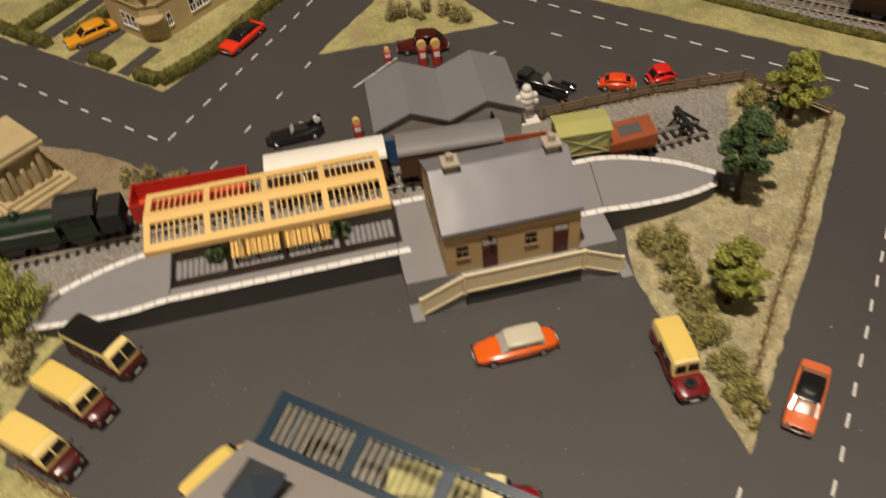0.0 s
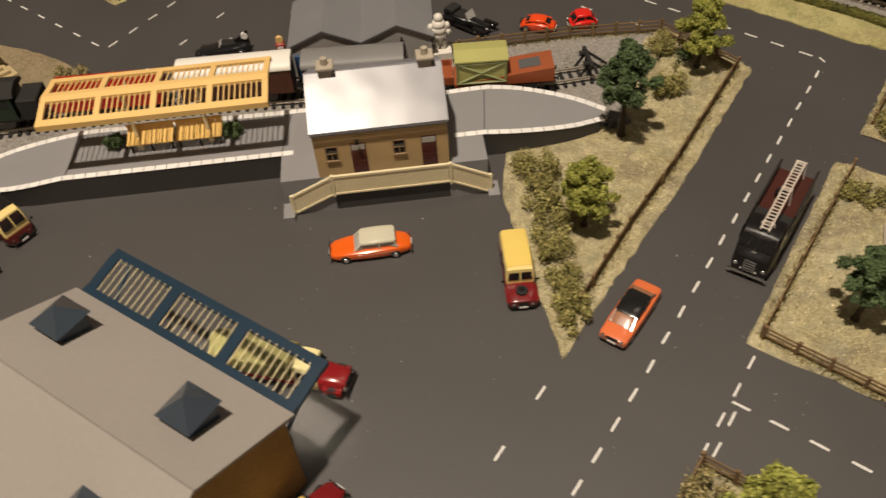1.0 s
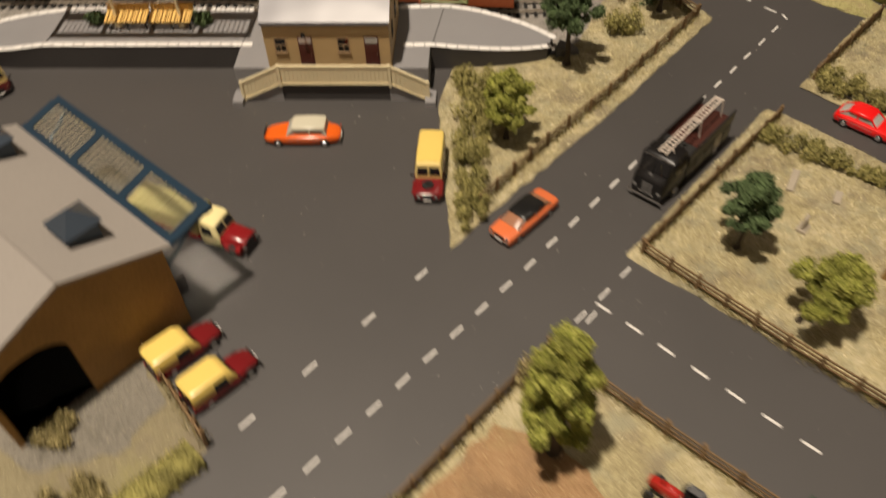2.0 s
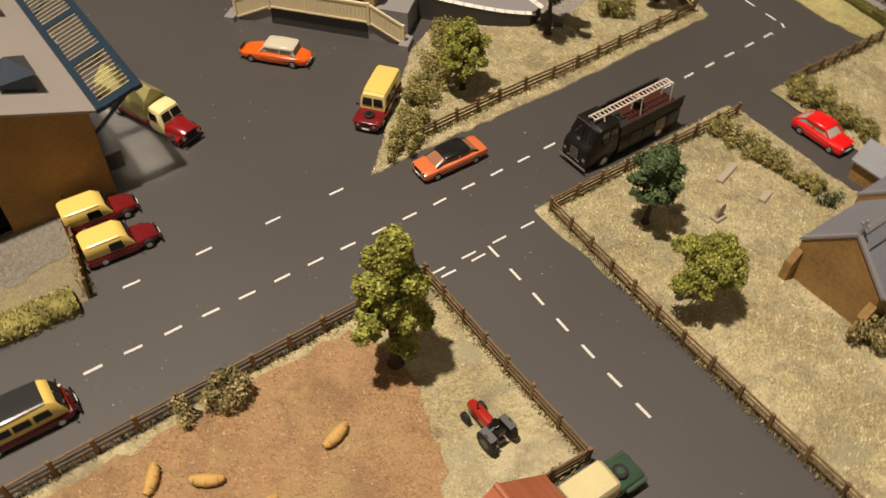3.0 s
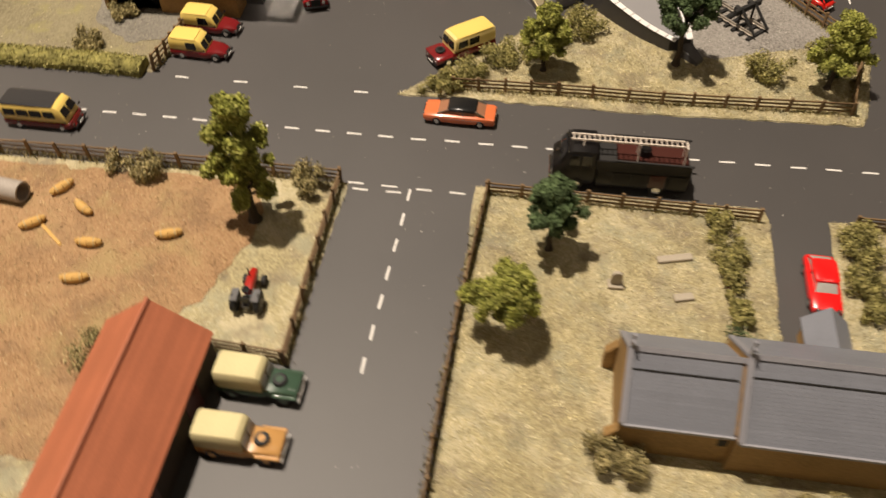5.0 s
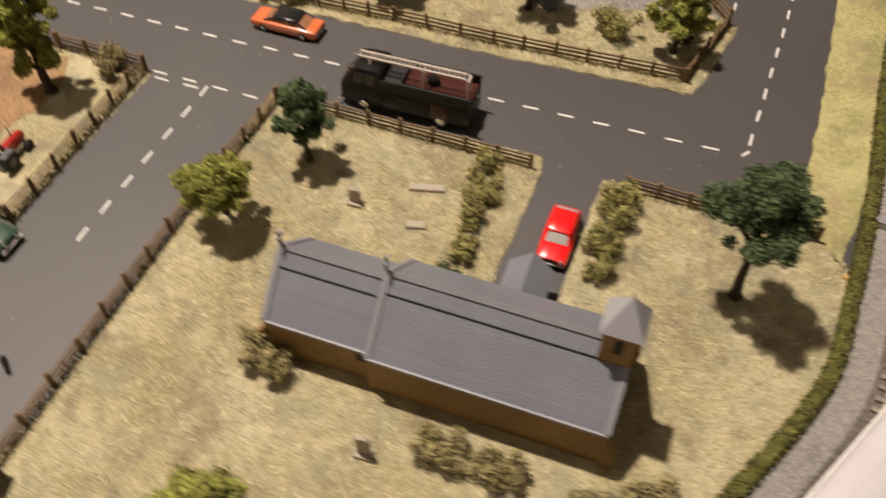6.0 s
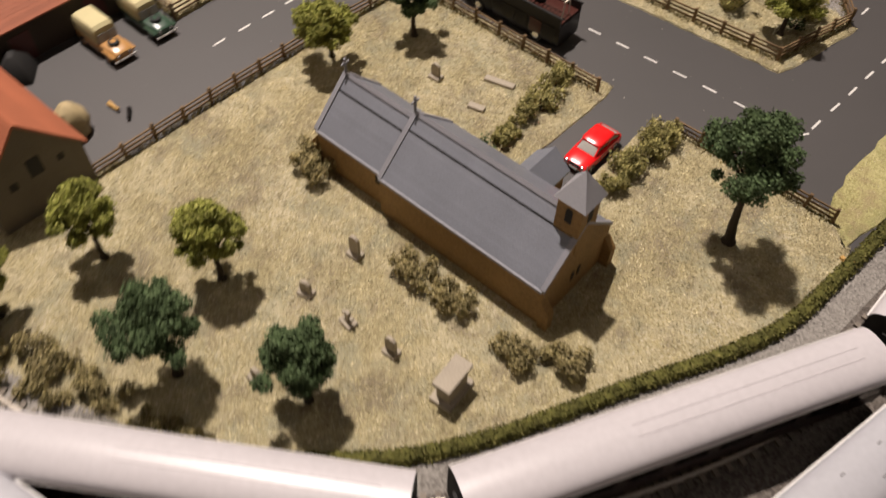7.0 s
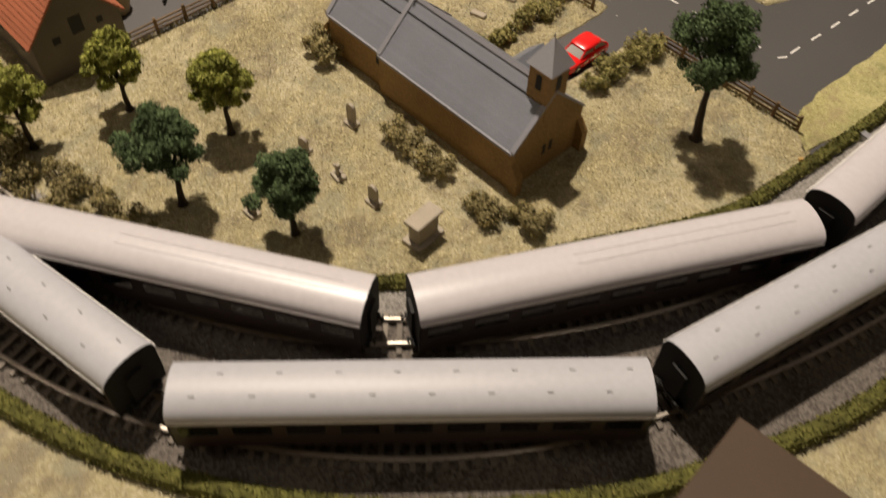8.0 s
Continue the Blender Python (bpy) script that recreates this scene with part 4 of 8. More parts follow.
def steps_and_ramp():
    """Grey base block of the station house, with a flight of steps at both ends behind a cream balustrade."""
    t = thing("station_forecourt", "grey stepped base with a cream balustrade before the station house", "station base", 0, 43.25, 0, ST)
    bm = bmesh.new()
    box(bm, -3.15, 14.4, 0.0, 4.2, 0, 2.497)
    part("body", bm, [GREYBASE, DARKGREY], t)
    bm = bmesh.new()
    box(bm, 1.3, 11.0, -0.75, 0.0, 0, 2.49)
    part("landing", bm, GREYBASE, t)
    for side in (0, 1):
        for i in range(8):
            bm = bmesh.new()
            w = 0.45
            x0 = 1.3 - (i + 1) * w if side == 0 else 11.0 + i * w
            box(bm, x0, x0 + w, -1.4, 0.0, 0, 2.2 - i * 0.28)
            part("step", bm, GREYBASE, t)
        bm = bmesh.new()
        x0 = -3.2 if side == 0 else 14.15
        box(bm, x0, x0 + 0.95, -2.4, -0.6, 0.0, 0.55)
        part("end_pier", bm, GREYBASE, t)
    # balustrade: sloped at the ends, level in the middle
    xs = [-2.3, 1.3, 11.1, 14.4]
    base, rise = [0.12, 1.85, 1.85, 0.12], 2.0
    for i in range(3):
        for z, h in ((0.0, 0.16), (rise - 0.2, 0.2)):
            bm = bmesh.new()
            prism(bm, [(xs[i], -1.62), (xs[i + 1], -1.62), (xs[i + 1], -1.40), (xs[i], -1.40)], [base[i] + z, base[i + 1] + z, base[i + 1] + z, base[i] + z], [base[i] + z + h, base[i + 1] + z + h, base[i + 1] + z + h, base[i] + z + h])
            part("balustrade_rail", bm, CREAM, t)
        bm = bmesh.new()
        prism(bm, [(xs[i], -1.515), (xs[i + 1], -1.515), (xs[i + 1], -1.49), (xs[i], -1.49)], [base[i] + 0.1, base[i + 1] + 0.1, base[i + 1] + 0.1, base[i] + 0.1], [base[i] + rise - 0.1, base[i + 1] + rise - 0.1, base[i + 1] + rise - 0.1, base[i] + rise - 0.1])
        part("balustrade_panel", bm, CREAM, t)
        k = int((xs[i + 1] - xs[i]) / 0.36)
        for j in range(k + 1):
            f = j / k
            x, b = xs[i] + (xs[i + 1] - xs[i]) * f, base[i] + (base[i + 1] - base[i]) * f
            bm = bmesh.new()
            thick = 0.165 if 0 < j < k else 0.17
            box(bm, x - thick, x + thick, -1.56, -1.46, b + 0.05, b + rise - 0.08)
            part("baluster", bm, CREAM, t)
    for x, b in zip(xs, base):
        bm = bmesh.new()
        box(bm, x - 0.12, x + 0.12, -1.64, -1.38, max(0.0, b - 0.2), b + rise + 0.06)
        part("newel_post", bm, CREAM, t)
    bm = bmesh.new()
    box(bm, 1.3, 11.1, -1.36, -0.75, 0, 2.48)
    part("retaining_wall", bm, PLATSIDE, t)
    return t


steps_and_ramp()


def sash_window(parent, x, z, w, h, y=0.0, frame_mat=None, name="window"):
    """A window in a front wall at y: frame, sill, glass, glazing bar."""
    frame_mat = frame_mat or WHITE
    bm = bmesh.new()
    box(bm, x - w / 2, x + w / 2, y - 0.02, y + 0.02, z, z + h)
    win = part(name, bm, GLASS, parent, "dark glazed window")
    for a, b, c, d in ((x - w / 2 - 0.05, x + w / 2 + 0.05, z + h - 0.02, z + h + 0.08), (x - w / 2 - 0.06, x - w / 2 + 0.03, z, z + h), (x + w / 2 - 0.03, x + w / 2 + 0.06, z, z + h), (x - w / 2, x + w / 2, z + h * 0.48, z + h * 0.48 + 0.06), (x - 0.03, x + 0.03, z, z + h * 0.48)):
        bm = bmesh.new()
        box(bm, a, b, y - 0.06, y - 0.015, c, d)
        part("frame_bar", bm, frame_mat, win)
    bm = bmesh.new()
    box(bm, x - w / 2 - 0.1, x + w / 2 + 0.1, y - 0.16, y, z - 0.16, z)
    part("sill", bm, frame_mat, win)
    return win


def panel_door(parent, x, z, w, h, y=0.0, material=None):
    bm = bmesh.new()
    box(bm, x - w / 2, x + w / 2, y - 0.05, y + 0.03, z, z + h)
    d = part("door", bm, material or DOORBROWN, parent, "dark red brown panelled door")
    for i in (0, 1):
        for j in (0, 1):
            bm = bmesh.new()
            px = x + (i - 0.5) * w * 0.46
            box(bm, px - w * 0.17, px + w * 0.17, y - 0.075, y - 0.045, z + h * (0.10 + 0.40 * j), z + h * (0.42 + 0.30 * j))
            part("panel", bm, material or DOORBROWN, d)
    bm = bmesh.new()
    box(bm, x - w / 2 + 0.08, x + w / 2 - 0.08, y - 0.07, y - 0.045, z + h * 0.80, z + h * 0.97)
    part("fanlight", bm, PALEGLASS, d)
    bm = bmesh.new()
    rod(bm, (x + w * 0.36, y - 0.05, z + h * 0.45), (x + w * 0.36, y - 0.14, z + h * 0.45), 0.05, 0.05, 6)
    part("knob", bm, CHROME, d)
    return d


def gabled(t, x0, x1, y0, y1, z0, eave, ridge, wall_mat, roof_mat, over=0.35, thick=0.18):
    """Walls with gables at both x ends and two roof slabs meeting at the ridge."""
    ym = (y0 + y1) / 2
    bm = bmesh.new()
    along(bm, [(y0, z0), (y1, z0), (y1, eave), (ym, ridge), (y0, eave)], x0, x1)
    part("wall_shell", bm, wall_mat, t)
    s = (ridge - eave) / (ym - y0)
    roofs = []
    for sgn, ye in ((-1, y0), (1, y1)):
        bm = bmesh.new()
        lo_y, lo_z = ye + sgn * over, eave - s * over
        along(bm, [(lo_y, lo_z + 0.02), (ym, ridge + 0.02), (ym, ridge + 0.02 + thick), (lo_y, lo_z + 0.02 + thick)], x0 - over * 0.6, x1 + over * 0.6)
        roofs.append(part("roof_slope", bm, roof_mat, t))
    return roofs


def station_house():
    t = thing("station_house", "tan brick station house with a glossy grey roof", "station building", 0.15, 43.3, 2.5, ST)
    gabled(t, 0, 11.0, 0.0, 8.6, 0, 4.75, 7.3, STATIONWALL, ROOFGREY, 0.2, 0.16)
    bm = bmesh.new()
    rod(bm, (-0.1, 4.3, 7.38), (11.1, 4.3, 7.38), 0.10, 0.12, 8)
    part("ridge_capping", bm, ROOFGREY, t)
    for x in (1.7, 9.8):
        bm = bmesh.new()
        box(bm, x - 0.5, x + 0.5, 3.8, 4.8, 6.4, 7.9)
        soften(bm, 0.05, 1)
        ch = part("chimney", bm, STONE, t, "buff stone chimney stack")
        bm = bmesh.new()
        box(bm, x - 0.7, x + 0.7, 3.6, 5.0, 7.9, 8.2)
        soften(bm, 0.06, 1)
        part("chimney_cap", bm, STONE, ch)
        for dx in (0.0,):
            bm = bmesh.new()
            rod(bm, (x + dx, 4.3, 8.2), (x + dx, 4.3, 8.75), 0.32, 0.28, 10)
            part("chimney_pot", bm, STONE, ch)
    for x in (1.4, 6.95):
        sash_window(t, x, 1.75, 0.95, 1.35, frame_mat=FRAMEBROWN)
    for x in (3.6, 9.4):
        panel_door(t, x, 0.05, 1.25, 3.2)
    for x in (-0.02, 11.02):
        bm = bmesh.new()
        for y in (2.4, 5.6):
            box(bm, x - 0.03, x + 0.03, y - 0.5, y + 0.5, 1.8, 3.2)
        part("gable_window", bm, GLASS, t)
    bm = bmesh.new()
    rod(bm, (3.6, -0.02, 3.55), (3.6, -0.4, 3.7), 0.04, 0.04, 6)
    box(bm, 3.45, 3.75, -0.5, -0.3, 3.45, 3.8)
    part("wall_lamp", bm, BLACK, t)
    bm = bmesh.new()
    along(bm, [(-0.34, 4.56), (-0.21, 4.46), (-0.21, 4.64), (-0.34, 4.68)], -0.05, 11.05)
    part("gutter", bm, DARKGREY, t)
    return t


station_house()


def platform_canopy():
    t = thing("platform_canopy", "yellow tan slatted platform canopy on posts", "canopy", -22.3, 43.7, 0, ST)
    L, W, z = 18.9, 6.6, 8.0
    mid = W / 2

    def height(y):
        return z + 0.55 * (1 - abs(y - mid) / mid)
    for y0, y1 in ((0, 0.7), (mid - 0.62, mid + 0.62), (W - 0.7, W)):
        bm = bmesh.new()
        along(bm, [(y0, height(y0)), (y1, height(y1)), (y1, height(y1) + 0.28), ((y0 + y1) / 2, height((y0 + y1) / 2) + 0.28), (y0, height(y0) + 0.28)], 0, L)
        part("long_beam", bm, CANOPY, t)
    for i in range(5):
        x = 0.0 + (L - 0.5) * i / 4
        for a, b in ((0.7, mid - 0.62), (mid + 0.62, W - 0.7)):
            bm = bmesh.new()
            along(bm, [(a, height(a)), (b, height(b)), (b, height(b) + 0.26), (a, height(a) + 0.26)], x, x + 0.5)
            part("cross_beam", bm, CANOPY, t)
            if i < 4:
                for j in range(1, 9):
                    sx = x + 0.5 + ((L - 0.5) / 4 - 0.5) * j / 9
                    bm = bmesh.new()
                    along(bm, [(a, height(a) + 0.02), (b, height(b) + 0.02), (b, height(b) + 0.12), (a, height(a) + 0.12)], sx - 0.05, sx + 0.05)
                    part("slat", bm, CANOPY, t)
    bm = bmesh.new()
    for y in (0.0, W - 0.12):
        box(bm, -0.02, L + 0.02, y, y + 0.12, z - 0.22, z + 0.05)
    part("valance", bm, CANOPY, t)
    for x in (6.4, 12.6):
        bm = bmesh.new()
        rod(bm, (x, mid, 2.5), (x, mid, z + 0.4), 0.17, 0.13, 8)
        box(bm, x - 0.28, x + 0.28, mid - 0.28, mid + 0.28, 2.5, 2.85)
        for s in (-1, 1):
            rod(bm, (x, mid, z - 1.2), (x, mid + s * 2.2, z + 0.1), 0.08, 0.08, 6)
        part("post", bm, CREAM, t)
    return t


platform_canopy()


def platform_bench(x, y, label):
    """Slatted seat with a sloped back and legs."""
    t = thing("bench", label, "bench", x, y, 2.5, ST, "platform benches")
    L = 4.15
    for i in range(13):
        bm = bmesh.new()
        x0 = 0.03 + i * (L - 0.06) / 13
        along(bm, [(-0.85, 0.95), (0.62, 1.25), (0.62, 1.36), (-0.85, 1.06)], x0, x0 + (L - 0.06) / 13 - 0.05)
        part("seat_slat", bm, BENCHWOOD, t)
    for i in range(13):
        bm = bmesh.new()
        x0 = 0.03 + i * (L - 0.06) / 13
        along(bm, [(0.60, 1.30), (0.72, 1.30), (0.92, 1.85), (0.80, 1.85)], x0, x0 + (L - 0.06) / 13 - 0.04)
        part("back_slat", bm, BENCHWOOD, t)
    bm = bmesh.new()
    along(bm, [(0.76, 1.8), (0.96, 1.8), (0.96, 1.96), (0.76, 1.96)], 0, L)
    part("top_rail", bm, BENCHWOOD, t)
    for px in (0.3, L / 2, L - 0.3):
        bm = bmesh.new()
        for y in (-0.6, 0.5):
            box(bm, px - 0.07, px + 0.07, y - 0.07, y + 0.07, 0, 0.87)
        part("leg_frame", bm, MATTBLACK, t)
    return t


platform_bench(-17.3, 47.6, "yellow slatted platform bench under the canopy")
platform_bench(-13.1, 48.15, "yellow slatted platform bench under the canopy")
bush(-18.6, 47.9, 1.4, 1.4, 1.5, 0, LEAFDARK, "green potted shrub beside the platform bench", 120, 3000).location.z = 2.5 * U
bush(-8.4, 49.2, 1.4, 1.4, 1.5, 0, LEAFDARK, "green potted shrub beside the platform bench", 121, 3000).location.z = 2.5 * U

# ---- goods shed ----
def goods_shed():
    t = thing("goods_shed", "brown stone goods shed with a buff roof", "goods shed", 3.0 - 0.516 * 14.3, 17.2 - 0.857 * 14.3, 0, -31.1)
    # local x runs along the ridge (0 at the road gable, negative away), y across to the canopy side
    W, L, eave, ridge = 14.3, 19.0, 7.7, 10.5
    wall = 0.5
    mid = W / 2
    # gable with a wide arched doorway
    arch = [(mid - 3.7 + 0.0, 0)]
    for i in range(9):
        a = math.pi - math.pi * i / 8
        arch.append((3.5 + 2.6 * math.cos(a), 5.2 + 1.6 * math.sin(a)))
    arch[0] = (3.5 - 2.6, 0)
    arch.append((3.5 + 2.6, 0))
    bm = bmesh.new()
    outline = [(0.5, 0)] + arch + [(W - 0.5, 0), (W - 0.5, eave + 0.3), (mid, ridge), (0.5, eave + 0.3)]
    along(bm, outline, -wall - 0.5, -0.5)
    part("gable_wall", bm, SHEDWALL, t, "brown stone gable with an arched doorway")
    bm = bmesh.new()
    along(bm, [(0.5, 0), (W - 0.5, 0), (W - 0.5, eave + 0.3), (mid, ridge), (0.5, eave + 0.3)], -L + 0.5, -L + 0.5 + wall)
    part("gable_wall", bm, SHEDWALL, t)
    for y in (0.5, W - 0.5 - wall):
        bm = bmesh.new()
        box(bm, -L + 0.5 + wall, -0.5 - wall, y, y + wall, 0, eave + 0.2)
        part("side_wall", bm, SHEDWALL, t)
    # near-black floor sheet deepens the dark seen through the doorway
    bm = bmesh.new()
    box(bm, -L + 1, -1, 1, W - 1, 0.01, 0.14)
    part("inner_dark_floor", bm, MATTBLACK, t)
    s = (ridge - eave) / mid
    for y0, y1 in ((0.0, mid), (W, mid)):
        bm = bmesh.new()
        along(bm, [(y0, eave), (y1, ridge), (y1, ridge + 0.22), (y0, eave + 0.22)], -L, 0)
        part("roof_slope", bm, SHEDROOF, t)
    bm = bmesh.new()
    along(bm, [(mid - 0.07, ridge + 0.19), (mid + 0.07, ridge + 0.19), (mid, ridge + 0.26)], -L, 0)
    part("ridge_joint", bm, SHEDROOF, t)
    for x, y in ((-3.9, mid + 3.45), (-15.6, mid + 4.1), (-4.2, mid - 4.0), (-15.4, mid - 4.1)):
        z = ridge - abs(y - mid) * s
        bm = bmesh.new()
        box(bm, x - 1.0, x + 1.0, y - 1.0, y + 1.0, z - 0.5, z + 1.35)
        v = part("roof_vent", bm, BLUE, t, "dark blue square roof ventilator")
        bm = bmesh.new()
        base = [bm.verts.new((x + a * 1.32, y + b * 1.32, z + 1.35)) for a, b in ((-1, -1), (1, -1), (1, 1), (-1, 1))]
        tip = bm.verts.new((x, y, z + 2.5))
        bm.faces.new(base[::-1])
        for i in range(4):
            bm.faces.new((base[i], base[(i + 1) % 4], tip))
        part("vent_cap", bm, BLUEMETAL, v)
    # loading canopy with glazing bars
    y0, y1, z0, z1 = W + 0.02, W + 3.6, eave - 0.05, eave + 0.75
    for a, b in ((y0, y0 + 0.55), (y1 - 0.6, y1)):
        bm = bmesh.new()
        za = z0 + (z1 - z0) * (a - y0) / (y1 - y0)
        zb = z0 + (z1 - z0) * (b - y0) / (y1 - y0)
        along(bm, [(a, za - 0.2), (b, zb - 0.2), (b, zb + 0.15), (a, za + 0.15)], -18.6, -0.2)
        part("canopy_beam", bm, BLUE, t, "dark blue canopy beam")
    for i in range(4):
        x = -18.6 + i * 5.87
        bm = bmesh.new()
        along(bm, [(y0 + 0.55, z0 - 0.1), (y1 - 0.6, z1 - 0.2), (y1 - 0.6, z1 + 0.1), (y0 + 0.55, z0 + 0.2)], x, x + 0.8)
        part("canopy_beam", bm, BLUE, t, "dark blue canopy beam")
        if i < 3:
            bm = bmesh.new()
            along(bm, [(y0 + 0.55, z0 + 0.10), (y1 - 0.6, z1 + 0.0), (y1 - 0.6, z1 + 0.04), (y0 + 0.55, z0 + 0.14)], x + 0.8, x + 5.87)
            g = part("canopy_glazing", bm, CLEAR, t, "clear plastic canopy glazing")
            g.visible_shadow = False
            for j in range(10):
                bx = x + 0.8 + 5.07 * (j + 0.3) / 9.6
                bm = bmesh.new()
                along(bm, [(y0 + 0.5, z0 + 0.13), (y1 - 0.55, z1 + 0.05), (y1 - 0.55, z1 + 0.09), (y0 + 0.5, z0 + 0.17)], bx - 0.022, bx + 0.022)
                part("glazing_bar", bm, CREAM, g)
    for x in (-17.0, -0.9):
        bm = bmesh.new()
        rod(bm, (x, W - 0.4, eave - 2.2), (x, y1 - 0.4, z1 - 0.2), 0.14, 0.14, 6)
        part("canopy_bracket", bm, BLUE, t)
    bm = bmesh.new()
    box(bm, -16, -3, W - 0.5, W + 1.2, 0, 1.6)
    part("loading_dock", bm, DARKGREY, t)
    return t


goods_shed()


# ---- church ----
def slates(t, x0, x1, y_eave, z_eave, y_ridge, z_ridge, rows, material):
    """Lapped courses of slates up one roof slope, each course a piece."""
    dy, dz = (y_ridge - y_eave) / rows, (z_ridge - z_eave) / rows
    n = Vector((0, -dz, dy)) if dy > 0 else Vector((0, dz, -dy))
    n.normalize()
    for i in range(rows):
        bm = bmesh.new()
        a = Vector((0, y_eave + dy * i, z_eave + dz * i))
        b = a + Vector((0, dy, dz)) * 1.12
        lo, hi = a + n * 0.020, b + n * 0.010
        along(bm, [(a.y, a.z), (b.y, b.z), (hi.y, hi.z), (lo.y, lo.z)], x0, x1)
        part("slate_course", bm, material, t)


def church():
    # local x runs along the nave (0 at the chancel joint), y across from the tombs side to the drive side
    t = thing("church", "small stone church with slate roof and bell turret", "church", 60.1, 30.5, 0, 57.0)
    W, eave, ridge = 7.1, 3.83, 7.12
    mid = W / 2
    for nm, x0, x1, i, e, r in (("nave", 0, 14.0, 0.0, eave, ridge), ("chancel", -6.6, 0, 0.45, eave - 0.2, ridge - 0.5)):
        bm = bmesh.new()
        along(bm, [(i, 0), (W - i, 0), (W - i, e), (mid, r), (i, e)], x0, x1)
        part(nm + "_wall_shell", bm, CHURCHWALL, t, "rough brown stone walls")
        s = (r - e) / (mid - i)
        o = 0.16
        for y0, sg in ((i - o, 1), (W - i + o, -1)):
            bm = bmesh.new()
            along(bm, [(y0, e - s * o), (mid, r), (mid, r + 0.1), (y0, e - s * o + 0.1)], x0 + 0.15, x1 - (0.15 if nm == "chancel" else 0.0))
            rf = part(nm + "_roof", bm, SLATE, t, "grey slate roof slope")
            slates(rf, x0 + 0.35, x1 - 0.35, y0, e - s * o + 0.1, mid - 0.04 * sg, r + 0.06, 21, SLATE)
        for x in ([x0 - 0.05, x1 - 0.30] if nm == "nave" else [x0 - 0.1]):
            for y0, sg in ((i - o, 1), (W - i + o, -1)):
                bm = bmesh.new()
                along(bm, [(y0, e - s * o), (mid, r), (mid, r + 0.24), (y0, e - s * o + 0.24)], x, x + 0.36)
                part("coping", bm, RIDGE, t, "pale stone roof coping")
        bm = bmesh.new()
        along(bm, [(mid - 0.2, r + 0.08), (mid + 0.2, r + 0.08), (mid, r + 0.32)], x0 + 0.1, x1)
        part("ridge_tiles", bm, RIDGE, t)
        bm = bmesh.new()
        along(bm, [(mid - 0.95, r - s * 0.95 + 0.16), (mid - 0.89, r - s * 0.89 + 0.16), (mid - 0.89, r - s * 0.89 + 0.22), (mid - 0.95, r - s * 0.95 + 0.22)], x0 + 0.3, x1 - 0.3)
        part("roof_batten", bm, MATTBLACK, t)
        bm = bmesh.new()
        along(bm, [(i - o - 0.1, e - s * o - 0.05), (i - o + 0.05, e - s * o - 0.05), (i - o + 0.05, e - s * o + 0.16), (i - o - 0.1, e - s * o + 0.16)], x0 + 0.1, x1 - 0.1)
        part("gutter", bm, RIDGE, t)
    # crosses at the gables
    for x, r in ((0.05, ridge + 0.3), (-6.5, ridge - 0.3)):
        bm = bmesh.new()
        box(bm, x - 0.07, x + 0.07, mid - 0.08, mid + 0.08, r, r + 1.2)
        box(bm, x - 0.06, x + 0.06, mid - 0.35, mid + 0.35, r + 0.7, r + 0.86)
        part("gable_cross", bm, RIDGE, t)
    # bell turret
    bm = bmesh.new()
    box(bm, 12.25, 14.05, mid - 0.95, mid + 0.95, 5.0, 9.1)
    tw = part("bell_turret", bm, CHURCHWALL, t, "square stone bell turret")
    for x, y, dx, dy in ((13.15, mid - 0.95, 0.24, 0.03), (13.15, mid + 0.95, 0.24, 0.03), (14.05, mid, 0.03, 0.24), (12.25, mid, 0.03, 0.24)):
        bm = bmesh.new()
        box(bm, x - dx, x + dx, y - dy, y + dy, 7.4, 8.4)
        rod(bm, (x - (0.02 if dx < 0.1 else 0), y - (0.02 if dy < 0.1 else 0), 8.4), (x + (0.03 if dx < 0.1 else 0), y + (0.03 if dy < 0.1 else 0), 8.4), max(dx, dy) if max(dx, dy) > 0.1 else 0.2, None, 10)
        part("louvre", bm, MATTBLACK, tw)
    bm = bmesh.new()
    base = [bm.verts.new((13.15 + a * 1.15, mid + b * 1.15, 9.1)) for a, b in ((-1, -1), (1, -1), (1, 1), (-1, 1))]
    tip = bm.verts.new((13.15, mid, 11.2))
    bm.faces.new(base[::-1])
    for i in range(4):
        bm.faces.new((base[i], base[(i + 1) % 4], tip))
    part("turret_roof", bm, TURRET, tw, "pale grey pyramid turret roof")
    bm = bmesh.new()
    rod(bm, (13.15, mid, 11.1), (13.15, mid, 11.5), 0.05, 0.03, 6)
    part("finial", bm, RIDGE, tw)
    # porch towards the drive
    px = 6.9
    bm = bmesh.new()
    v = [bm.verts.new(p) for p in ((px - 1.2, W, 0), (px + 1.2, W, 0), (px + 1.2, W + 3.5, 0), (px - 1.2, W + 3.5, 0), (px - 1.2, W, 2.1), (px + 1.2, W, 2.1), (px + 1.2, W + 3.5, 2.1), (px - 1.2, W + 3.5, 2.1), (px, W, 3.1), (px, W + 3.5, 3.1))]
    for f in ((0, 3, 7, 4), (1, 5, 6, 2), (3, 2, 6, 9, 7), (0, 4, 8, 5, 1), (4, 7, 9, 8), (5, 8, 9, 6), (0, 1, 2, 3)):
        bm.faces.new([v[i] for i in f])
    po = part("porch", bm, CHURCHWALL, t, "gabled stone porch")
